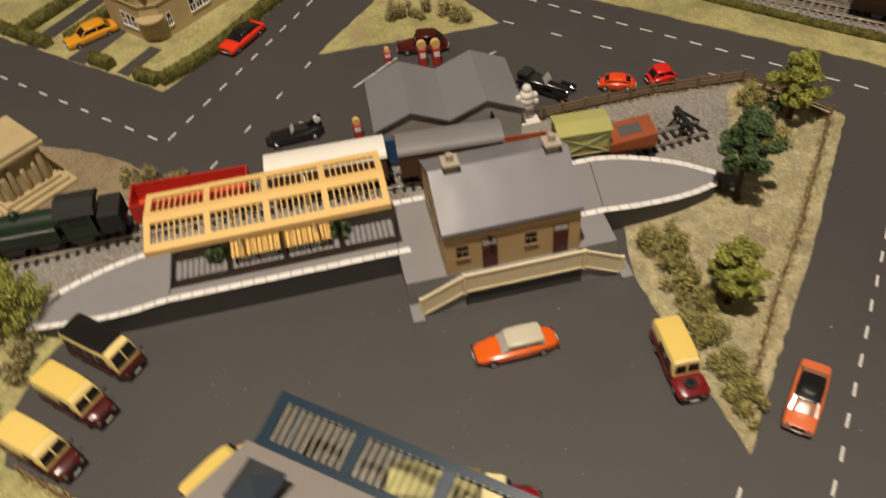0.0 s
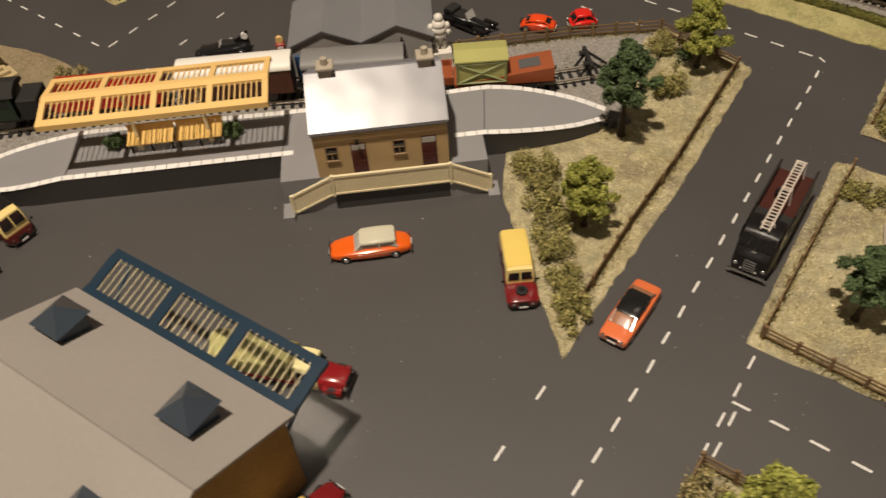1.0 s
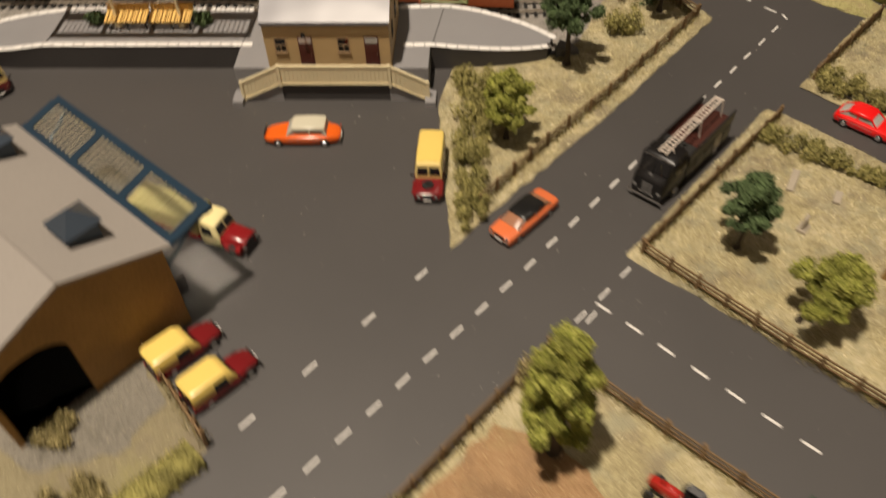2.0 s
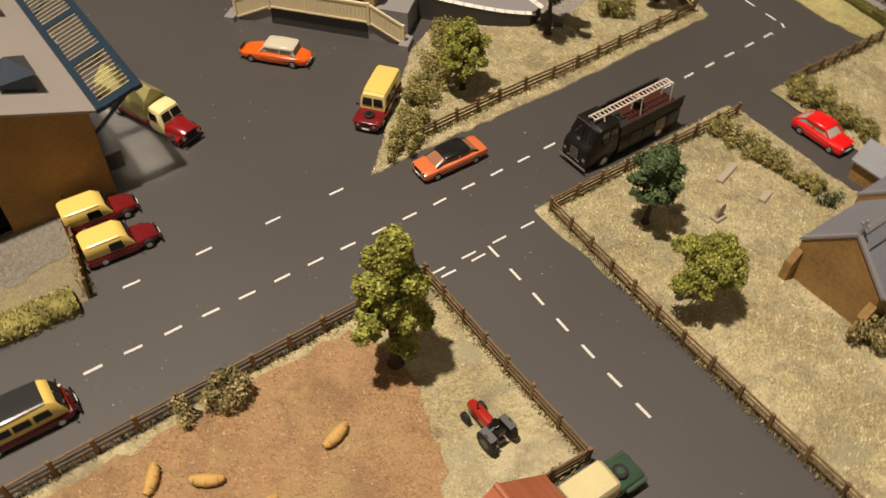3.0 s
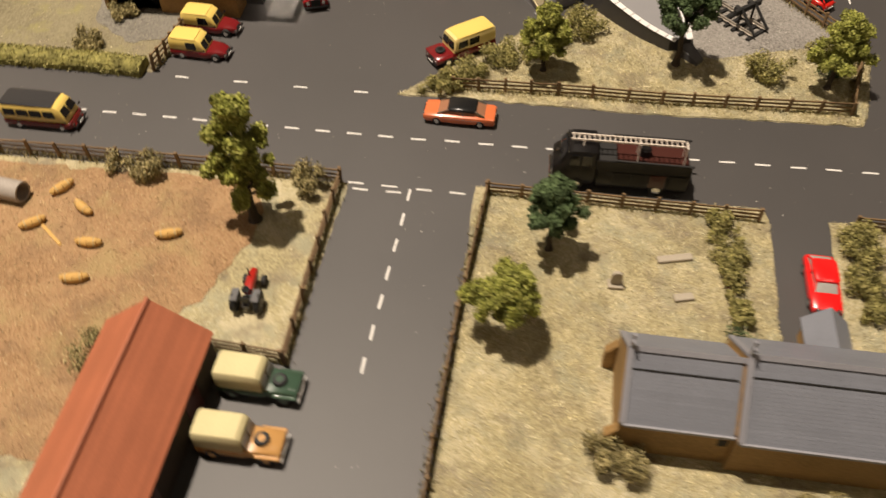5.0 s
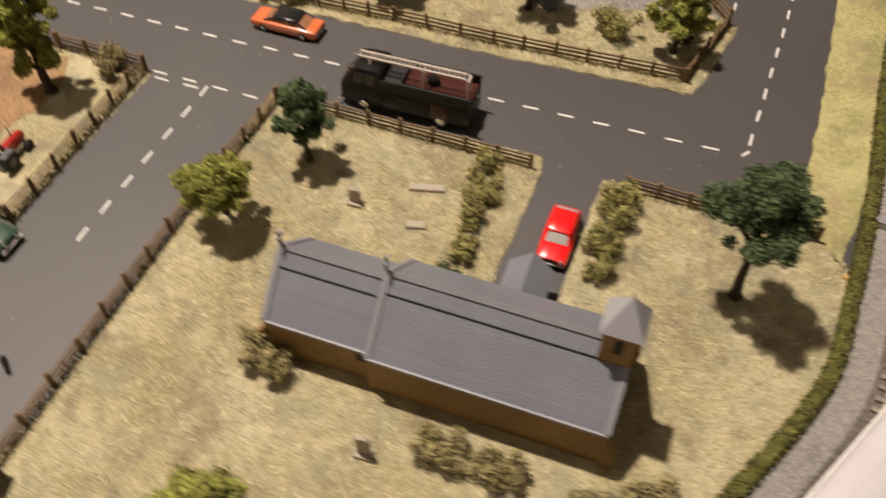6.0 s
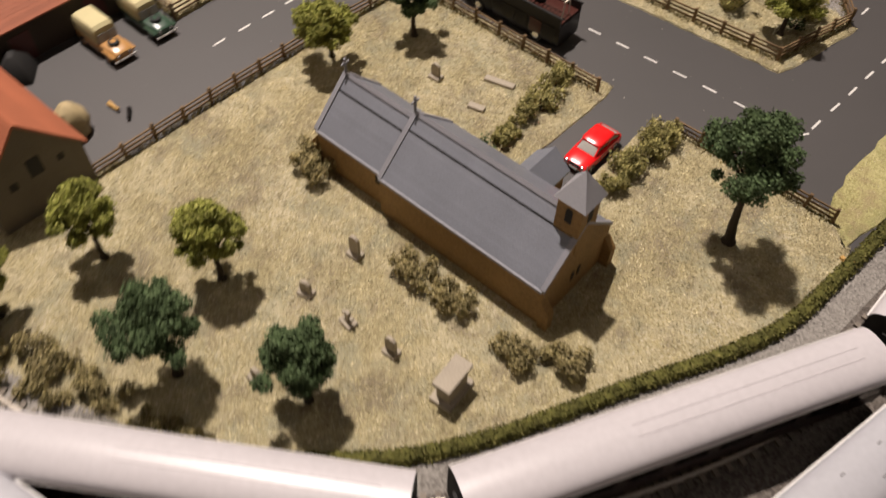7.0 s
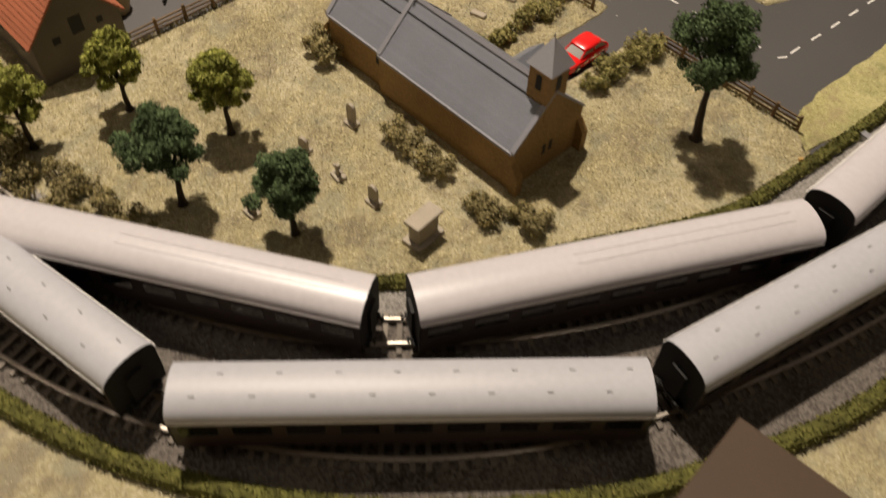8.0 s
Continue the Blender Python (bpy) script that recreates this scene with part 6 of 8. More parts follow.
def slab_window(t, corners, name="window", material=None, out=0.02):
    """A thin glass pane through four corners, pushed out of the body."""
    c = [Vector(p) for p in corners]
    n = (c[1] - c[0]).cross(c[2] - c[0]).normalized()
    bm = bmesh.new()
    lo, hi = [bm.verts.new(p - n * 0.02) for p in c], [bm.verts.new(p + n * out) for p in c]
    bm.faces.new(lo[::-1])
    bm.faces.new(hi)
    for i in range(4):
        bm.faces.new((lo[i], lo[(i + 1) % 4], hi[(i + 1) % 4], hi[i]))
    return part(name, bm, material or GLASS, t)


def lamps(t, x, half, z, r=0.16, front=True):
    for s in (-1, 1):
        bm = bmesh.new()
        d = 0.08 if front else -0.05
        rod(bm, (x - d * 0.5, s * half, z), (x + d, s * half, z), r, r * 0.8, 10)
        part("headlight" if front else "tail_light", bm, CHROME if front else RED, t)


def bumper(t, x, half, z, h=0.14, material=None, name="bumper"):
    bm = bmesh.new()
    box(bm, x - 0.08, x + 0.08, -half, half, z, z + h)
    soften(bm, 0.04, 1)
    part(name, bm, material or CHROME, t)


def number_plate(t, x, z):
    bm = bmesh.new()
    box(bm, x - 0.02, x + 0.02, -0.32, 0.32, z, z + 0.16)
    part("number_plate", bm, WHITE, t)


def saloon(label, x, y, rz, L, W, H, body, roof, prof, cabin, group="parked cars", category="car", trim=None, glass=None, long_roof=0.0):
    """A car that faces local +x. prof: body rows (x fraction, width fraction, top height); cabin: (rear foot, rear top, front top, front foot) as fractions."""
    t = thing("car", label, category, x, y, 0.0, rz, group)
    h = W / 2
    clear = 0.28
    bm = bmesh.new()
    loft(bm, [(f * L - L / 2, h * w, clear + (0.12 if f in (0.0, 1.0) else 0), z) for f, w, z in prof], 0.22, 0.05)
    part("body", bm, gloss(body), t, smooth=True)
    a, b, c, d = [f * L - L / 2 for f in cabin]
    waist = max(z for f, w, z in prof) - 0.06
    bm = bmesh.new()
    loft(bm, [(a, h * 0.78, waist - 0.15, waist + 0.05), (a + (b - a) * 0.55, h * 0.76, waist - 0.15, waist + (H - waist) * 0.6), (b, h * 0.70, waist - 0.15, H - 0.05), ((b + c) / 2, h * 0.72, waist - 0.15, H), (c, h * 0.70, waist - 0.15, H - 0.05), (c + (d - c) * 0.5, h * 0.75, waist - 0.15, waist + (H - waist) * 0.55), (d, h * 0.78, waist - 0.15, waist + 0.05)], 0.3, 0.14)
    part("greenhouse", bm, glass or GLASS, t, "glazed cabin", smooth=True)
    bm = bmesh.new()
    b -= long_roof
    loft(bm, [(b - 0.25, h * 0.66, H - 0.24, H - 0.05), (b - 0.05, h * 0.78, H - 0.26, H + 0.04), ((b + c) / 2, h * 0.80, H - 0.26, H + 0.08), (c + 0.05, h * 0.78, H - 0.26, H + 0.04), (c + 0.25, h * 0.66, H - 0.24, H - 0.05)], 0.16, 0.06)
    part("roof", bm, gloss(roof), t, smooth=True)
    for s in (-1, 1):
        for p, q in (((a, s * h * 0.76, waist), (b, s * h * 0.66, H - 0.05)), ((d, s * h * 0.76, waist), (c, s * h * 0.66, H - 0.05)), (((b + c) / 2 - 0.1, s * h * 0.80, waist), ((b + c) / 2 - 0.1, s * h * 0.71, H - 0.06))):
            bm = bmesh.new()
            rod(bm, p, q, 0.075, 0.065, 6)
            part("pillar", bm, trim or gloss(roof), t)
        bm = bmesh.new()
        box(bm, a + 0.2, d - 0.2, s * h * 0.985 - 0.02, s * h * 0.985 + 0.02, waist * 0.72, waist * 0.72 + 0.05)
        part("side_trim", bm, CHROME, t)
    wheels(t, (-L * 0.30, L * 0.31), h * 0.98, 0.40 if L < 7 else 0.5)
    bumper(t, L / 2 - 0.02, h * 0.82, clear + 0.18)
    bumper(t, -L / 2 + 0.02, h * 0.82, clear + 0.18)
    lamps(t, L / 2 - 0.05, h * 0.62, clear + 0.55, 0.16 if L > 4 else 0.09)
    lamps(t, -L / 2 + 0.05, h * 0.66, clear + 0.55, 0.12, False)
    bm = bmesh.new()
    box(bm, L / 2 - 0.06, L / 2 + 0.03, -h * 0.4, h * 0.4, clear + 0.42, clear + 0.66)
    part("grille", bm, BLACK, t)
    number_plate(t, L / 2 + 0.07, clear + 0.2)
    number_plate(t, -L / 2 - 0.07, clear + 0.2)
    return t


BOXY = [(0.0, 0.86, 0.98), (0.03, 0.93, 1.06), (0.25, 0.98, 1.12), (0.5, 1.0, 1.12), (0.72, 0.99, 1.10), (0.96, 0.93, 1.02), (1.0, 0.86, 0.92)]
ROUND = [(0.0, 0.50, 0.70), (0.05, 0.74, 0.95), (0.18, 0.92, 1.10), (0.4, 1.0, 1.16), (0.6, 1.0, 1.14), (0.78, 0.94, 1.04), (0.93, 0.80, 0.86), (1.0, 0.55, 0.62)]
ORANGE, CREAMROOF, CORAL = (0.78, 0.125, 0.012), (0.58, 0.55, 0.43), (0.70, 0.17, 0.06)
YELLOW, DARKRED, PALEYELLOW = (0.78, 0.58, 0.155), (0.165, 0.010, 0.012), (0.80, 0.63, 0.25)
saloon("orange saloon car with a cream roof in the yard", 4.75, 37.15, 188.5, 6.5, 2.35, 1.85, ORANGE, CREAMROOF, ROUND, (0.17, 0.25, 0.58, 0.69), trim=gloss(CREAMROOF), glass=PALEGLASS, long_roof=0.2)
saloon("coral orange muscle car with a black vinyl roof", 24.55, 30.0, 236.5, 6.0, 2.3, 1.62, CORAL, (0.012, 0.012, 0.012), BOXY, (0.14, 0.30, 0.62, 0.80), trim=CHROME, glass=AMBERGLASS)
saloon("bright red hatchback parked on the church drive", 51.9, 45.1, -33.0, 4.9, 2.2, 1.75, (0.80, 0.012, 0.012), (0.80, 0.012, 0.012), BOXY, (0.04, 0.24, 0.56, 0.72), glass=PALEGLASS)
saloon("bright red car with a black soft top by the kerb", -20.2, 84.4, 236, 6.2, 2.4, 1.65, (0.80, 0.04, 0.012), (0.015, 0.014, 0.014), BOXY, (0.10, 0.30, 0.56, 0.74))
saloon("mustard yellow saloon on a garden drive", -38.6, 88.6, 214, 6.2, 2.4, 1.85, (0.74, 0.33, 0.02), (0.74, 0.33, 0.02), BOXY, (0.10, 0.24, 0.56, 0.72))
saloon("dark maroon vintage saloon at the forecourt", 0.4, 79.0, 176, 5.6, 2.2, 2.2, (0.075, 0.008, 0.006), (0.055, 0.007, 0.006), ROUND, (0.08, 0.26, 0.58, 0.68))
saloon("tiny orange red bubble car on the road", 19.7, 68.4, 165, 3.7, 1.75, 1.45, (0.80, 0.07, 0.012), (0.80, 0.07, 0.012), ROUND, (0.14, 0.34, 0.66, 0.84))
saloon("tiny red bubble car with a dark roof", 24.3, 68.7, 190, 3.0, 1.9, 1.75, (0.78, 0.02, 0.014), (0.70, 0.02, 0.014), ROUND, (0.10, 0.32, 0.68, 0.88))


def open_car(label, x, y, rz, L, W, H, vintage):
    """An open black touring or racing car."""
    t = thing("car", label, "car", x, y, 0, rz, "parked cars")
    h = W / 2
    bm = bmesh.new()
    if vintage:
        loft(bm, [(-L * 0.46, h * 0.55, 0.5, 1.05), (-L * 0.30, h * 0.68, 0.4, 1.25), (-0.1, h * 0.68, 0.4, 1.25), (0.2, h * 0.45, 0.45, 1.2), (L * 0.40, h * 0.36, 0.5, 1.12)], 0.3, 0.08)
    else:
        loft(bm, [(-L * 0.5, h * 0.45, 0.35, 0.85), (-L * 0.40, h * 0.85, 0.28, 1.12), (-L * 0.15, h * 0.95, 0.26, 1.05), (L * 0.1, h * 0.95, 0.26, 0.95), (L * 0.36, h * 0.85, 0.26, 0.82), (L * 0.5, h * 0.45, 0.32, 0.55)], 0.3, 0.08)
    part("body", bm, gloss((0.012, 0.012, 0.013)), t, smooth=True)
    bm = bmesh.new()
    box(bm, -L * 0.26, L * 0.02, -h * 0.5, h * 0.5, 0.9, 1.28)
    part("cockpit", bm, MATTBLACK, t)
    slab_window(t, [(L * 0.05, -h * 0.55, 1.1), (L * 0.05, h * 0.55, 1.1), (-L * 0.01, h * 0.5, H), (-L * 0.01, -h * 0.5, H)], "windscreen", PALEGLASS)
    if vintage:
        for s in (-1, 1):
            bm = bmesh.new()
            for x0, x1, z in ((L * 0.20, L * 0.46, 0.95), (-L * 0.44, -L * 0.20, 0.95)):
                along(bm, [(s * h * 0.62, z - 0.25), (s * h, z - 0.25), (s * h, z - 0.02), (s * h * 0.62, z + 0.02)], x0, x1)
            box(bm, -L * 0.2, L * 0.2, s * h * 0.8 - 0.2, s * h * 0.8 + 0.2, 0.38, 0.46)
            part("mudguard", bm, BLACK, t)
        bm = bmesh.new()
        box(bm, -L * 0.44, -L * 0.26, -h * 0.62, h * 0.62, 1.2, 1.75)
        soften(bm, 0.12, 2)
        part("folded_hood", bm, MATTBLACK, t)
        bm = bmesh.new()
        rod(bm, (-L * 0.5, 0, 1.0), (-L * 0.46, 0, 1.0), 0.42, None, 12)
        part("spare_wheel", bm, TYRE, t)
    else:
        bm = bmesh.new()
        prism(bm, [(-L * 0.5, -0.06), (-L * 0.22, -0.12), (-L * 0.22, 0.12), (-L * 0.5, 0.06)], 0.9, [2.4, 1.3, 1.3, 2.4])
        part("head_fairing", bm, BLACK, t)
        bm = bmesh.new()
        rod(bm, (-L * 0.16, -h * 0.96, 0.75), (-L * 0.16, -h * 1.0, 0.75), 0.3, None, 14)
        rod(bm, (-L * 0.43, -0.16, 1.75), (-L * 0.43, 0.16, 1.75), 0.36, None, 14)
        part("race_roundel", bm, WHITE, t)
    wheels(t, (-L * 0.33, L * 0.34), h * 0.98, 0.48 if vintage else 0.4, 0.24, BLACK if vintage else None)
    lamps(t, L * 0.42, h * 0.4, 0.95 if vintage else 0.6, 0.15)
    return t


open_car("black open vintage tourer behind the siding", 12.5, 69.3, -38, 6.4, 2.4, 1.9, True)
open_car("black open racing car with white roundels", -13.4, 65.8, 192, 5.8, 2.2, 1.5, False)


def van(label, x, y, rz, L, W, H, lower, upper, roof, kind="van", group="red and yellow vans"):
    """A two-colour van facing local +x: bonnet, cab, box body, windows, wheels. kind: van, estate, offroad, coach."""
    t = thing("van", label, "van", x, y, 0.0, rz, group)
    h = W / 2
    lo, up = gloss(lower), gloss(upper)
    nose = {"van": 0.22, "estate": 0.36, "offroad": 0.30, "coach": 0.10}[kind]
    xb = L / 2 - nose * L
    waist = H * (0.46 if kind != "coach" else 0.36)
    bm = bmesh.new()
    if kind == "estate":
        rows = [(-L / 2, h * 0.9, 0.3, waist), (-L / 2 + 0.2, h, 0.26, waist), (xb, h, 0.26, waist), (xb + 0.5, h * 0.9, 0.3, waist + 0.02), (L / 2 - 0.35, h * 0.72, 0.32, waist - 0.08), (L / 2, h * 0.5, 0.4, waist - 0.3)]
    elif kind == "offroad":
        rows = [(-L / 2, h * 0.96, 0.42, waist), (xb, h, 0.42, waist), (xb + 0.1, h * 0.97, 0.42, waist), (L / 2 - 0.1, h * 0.95, 0.42, waist - 0.06), (L / 2, h * 0.9, 0.45, waist - 0.12)]
    else:
        rows = [(-L / 2, h * 0.92, 0.35, waist), (-L / 2 + 0.2, h, 0.3, waist), (xb, h, 0.3, waist), (xb + 0.3, h * 0.95, 0.3, waist), (L / 2 - 0.25, h * 0.82, 0.32, waist - 0.2), (L / 2, h * 0.6, 0.4, waist - 0.45)]
    loft(bm, rows, 0.12, 0.03)
    part("lower_body", bm, lo, t, smooth=True)
    bm = bmesh.new()
    slope = {"van": 0.45, "estate": 0.5, "offroad": 0.15, "coach": 0.55}[kind]
    loft(bm, [(-L / 2 + 0.02, h * 0.90, waist - 0.05, H - 0.12), (-L / 2 + 0.2, h * 0.96, waist - 0.05, H - 0.02), (0, h * 0.97, waist - 0.05, H), (xb - slope - 0.1, h * 0.95, waist - 0.05, H - 0.03), (xb - slope * 0.5, h * 0.94, waist - 0.05, H - 0.30 if kind != "offroad" else H - 0.08), (xb + 0.12, h * 0.92, waist - 0.05, waist + 0.12)], 0.16, 0.06)
    part("upper_body", bm, up, t, smooth=True)
    bm = bmesh.new()
    loft(bm, [(-L / 2 + 0.15, h * 0.78, H - 0.1, H + 0.01), (-L / 2 + 0.4, h * 0.86, H - 0.1, H + 0.05), (0, h * 0.87, H - 0.1, H + 0.07), (xb - slope - 0.25, h * 0.82, H - 0.1, H + 0.02)], 0.2, 0.08)
    part("roof", bm, gloss(roof) if isinstance(roof, tuple) else roof, t, smooth=True)
    # windscreen in two panes, side and rear glass
    zt, zb = (H - 0.30, waist + 0.16) if kind == "estate" else (H - 0.42, waist + 0.55) if kind != "offroad" else (H - 0.34, waist + 0.36)
    xt, xbz = xb - slope * 0.62 + 0.10, xb + 0.10
    for s in (-1, 1):
        q = [(xbz, s * h * 0.80, zb), (xbz, s * 0.08, zb), (xt, s * 0.08, zt), (xt, s * h * 0.72, zt)]
        slab_window(t, q if s < 0 else q[::-1], "windscreen_pane", out=0.05)
        xa, xc = xb - slope - 0.15, xb - slope - 1.15
        q = [(xc, s * h * 0.975, zb), (xa, s * h * 0.975, zb), (xa - 0.1, s * h * 0.95, zt), (xc, s * h * 0.95, zt)]
        slab_window(t, q if s < 0 else q[::-1], "side_window", out=0.03)
        if kind in ("coach", "offroad"):
            k = 3 if kind == "coach" else 1
            for i in range(k):
                xa, xc = xb - slope - 1.35 - i * 1.15, xb - slope - 2.35 - i * 1.15
                q = [(xc, s * h * 0.975, zb), (xa, s * h * 0.975, zb), (xa, s * h * 0.95, zt), (xc, s * h * 0.95, zt)]
                slab_window(t, q if s < 0 else q[::-1], "side_window", out=0.03)
        bm = bmesh.new()
        box(bm, xb - slope - 1.25, xb - slope - 0.05, s * h * 1.0 - 0.015, s * h * 1.0 + 0.015, 0.42, waist - 0.06)
        part("cab_door", bm, lo, t)
        bm = bmesh.new()
        rod(bm, (xb + 0.05, s * h, waist + 0.2), (xb + 0.15, s * (h + 0.18), waist + 0.3), 0.035, None, 5)
        box(bm, xb + 0.1, xb + 0.16, s * (h + 0.18) - 0.09, s * (h + 0.18) + 0.09, waist + 0.22, waist + 0.40)
        part("wing_mirror", bm, BLACK, t)
        q = [(-L / 2 - 0.005, s * h * 0.12, zb + 0.1), (-L / 2 - 0.005, s * h * 0.72, zb + 0.1), (-L / 2 + 0.04, s * h * 0.68, zt), (-L / 2 + 0.04, s * h * 0.12, zt)]
        slab_window(t, q if s < 0 else q[::-1], "rear_window", out=0.03)
    wheels(t, (-L * 0.29, L * 0.32), h * 0.99, 0.42 if kind != "offroad" else 0.48)
    bumper(t, L / 2 + 0.02, h * 0.85, 0.36, material=BLACK)
    bumper(t, -L / 2 - 0.02, h * 0.85, 0.36, material=BLACK)
    lamps(t, L / 2 - (0.05 if kind != "coach" else 0.2), h * 0.6, waist * 0.62)
    lamps(t, -L / 2, h * 0.8, waist * 0.6, 0.1, False)
    bm = bmesh.new()
    box(bm, L / 2 - 0.12, L / 2 + 0.02, -h * 0.32, h * 0.32, 0.5, waist * 0.78)
    part("grille", bm, BLACK, t)
    number_plate(t, L / 2 + 0.11, 0.38)
    if kind == "offroad":
        bm = bmesh.new()
        rod(bm, (xb + 0.95, 0, waist - 0.02), (xb + 0.95, 0, waist + 0.20), 0.46, None, 16)
        soften(bm, 0.06, 1, 50)
        sp = part("spare_wheel", bm, TYRE, t)
        bm = bmesh.new()
        rod(bm, (xb + 0.95, 0, waist + 0.2), (xb + 0.95, 0, waist + 0.23), 0.24, None, 12)
        part("hub", bm, BLACK, sp)
        for s in (-1, 1):
            bm = bmesh.new()
            box(bm, xb + 0.25, L / 2 - 0.02, s * h * 0.84 - 0.26, s * h * 0.84 + 0.26, waist - 0.26, waist - 0.10)
            soften(bm, 0.06, 1)
            part("wing", bm, lo, t)
    return t


van("red and yellow off road estate by the grass", 16.45, 33.95, -84.0, 6.2, 2.3, 2.5, DARKRED, PALEYELLOW, YELLOW, "offroad")
van("small red and yellow estate van by the shed", 3.05, 14.25, 54.0, 5.2, 2.15, 2.15, DARKRED, YELLOW, YELLOW, "estate")
van("small red and yellow estate van at the kerb", 6.35, 12.35, 54.5, 5.2, 2.15, 2.15, DARKRED, YELLOW, YELLOW, "estate")
van("maroon and cream coach with a black roof", -27.3, 40.6, -34.0, 6.4, 2.6, 3.0, (0.060, 0.007, 0.007), PALEYELLOW, (0.014, 0.013, 0.013), "coach")
van("maroon van with a bright yellow roof", -28.6, 36.4, -34.5, 6.2, 2.5, 2.9, (0.070, 0.007, 0.008), PALEYELLOW, YELLOW, "van")
van("maroon van with a pale yellow roof", -30.2, 32.2, -33.0, 6.3, 2.5, 2.9, (0.070, 0.007, 0.008), PALEYELLOW, (0.80, 0.60, 0.18), "van")
van("yellow van half hidden behind the goods shed", -16.6, 28.6, 46, 5.8, 2.3, 2.6, YELLOW, YELLOW, YELLOW, "van")
van("yellow and maroon coach with a dark roof", 9.9, -2.0, 57.2, 6.2, 2.4, 2.5, (0.14, 0.012, 0.010), YELLOW, (0.03, 0.03, 0.032), "coach")

van("dark brown roofed coach parked behind the goods shed", -24.4, 19.5, 57, 6.6, 2.6, 3.0, (0.05, 0.012, 0.010), PALEYELLOW, (0.055, 0.045, 0.038), "coach", "old coaches")
van("cream roofed coach parked behind the goods shed", -27.6, 20.0, 57, 6.6, 2.6, 3.0, (0.05, 0.012, 0.010), (0.60, 0.54, 0.44), (0.60, 0.55, 0.47), "coach", "old coaches")


def lorry():
    t = thing("lorry", "red lorry with cream cab and olive canvas cover", "lorry", 0.45, 25.05, 0, -13.0)
    L, h = 8.4, 1.2
    red = gloss((0.22, 0.010, 0.012))
    bm = bmesh.new()
    loft(bm, [(1.9, h * 0.8, 0.4, 1.5), (2.2, h * 0.86, 0.4, 1.62), (3.6, h * 0.74, 0.4, 1.55), (4.1, h * 0.62, 0.5, 1.35)], 0.25, 0.08)
    part("bonnet", bm, red, t, smooth=True)
    bm = bmesh.new()
    loft(bm, [(0.5, h * 0.9, 0.5, 2.6), (0.7, h * 0.96, 0.5, 2.75), (1.6, h * 0.96, 0.5, 2.75), (1.9, h * 0.95, 0.5, 2.6), (2.2, h * 0.93, 0.5, 1.7)], 0.2, 0.08)
    cab = part("cab", bm, gloss((0.80, 0.70, 0.36)), t, smooth=True)
    for s in (-1, 1):
        q = [(2.22, s * h * 0.78, 1.78), (2.22, s * 0.08, 1.78), (1.98, s * 0.08, 2.42), (1.98, s * h * 0.7, 2.42)]
        slab_window(cab, q if s < 0 else q[::-1], "windscreen_pane", out=0.05)
        q = [(0.85, s * h * 0.97, 1.7), (1.7, s * h * 0.97, 1.7), (1.6, s * h * 0.93, 2.4), (0.85, s * h * 0.93, 2.4)]
        slab_window(cab, q if s < 0 else q[::-1], "side_window", out=0.03)
        bm = bmesh.new()
        along(bm, [(s * h * 0.62, 0.5), (s * h, 0.5), (s * h, 0.9), (s * h * 0.85, 1.05), (s * h * 0.62, 1.0)], 2.5, 3.9)
        part("mudguard", bm, red, t)
    bm = bmesh.new()
    box(bm, -L / 2 - 1.5, 0.45, -h, h, 0.95, 1.25)
    part("bed", bm, red, t)
    bm = bmesh.new()
    along(bm, [(-h, 1.25), (h, 1.25), (h, 2.7), (h * 0.1, 3.75), (-h * 0.1, 3.75), (-h, 2.7)], -L / 2 - 1.45, 0.3)
    soften(bm, 0.08, 2)
    part("canvas_cover", bm, OLIVE, t, "ridged olive canvas cover", smooth=True)
    wheels(t, (-3.6, 3.2), h * 0.98, 0.55)
    bumper(t, L / 2, h * 0.9, 0.42, 0.2, BLACK)
    lamps(t, L / 2 - 0.1, h * 0.62, 0.95, 0.2)
    bm = bmesh.new()
    box(bm, L / 2 - 0.15, L / 2 - 0.05, -0.45, 0.45, 0.65, 1.3)
    part("grille", bm, BLACK, t)
    return t


OLIVE = paint("olive_canvas", (0.30, 0.27, 0.10), 0.75, vary=0.12, bump=0.25)
CANVAS = paint("cream_canvas", (0.62, 0.55, 0.30), 0.75, vary=0.12, bump=0.25)
lorry()


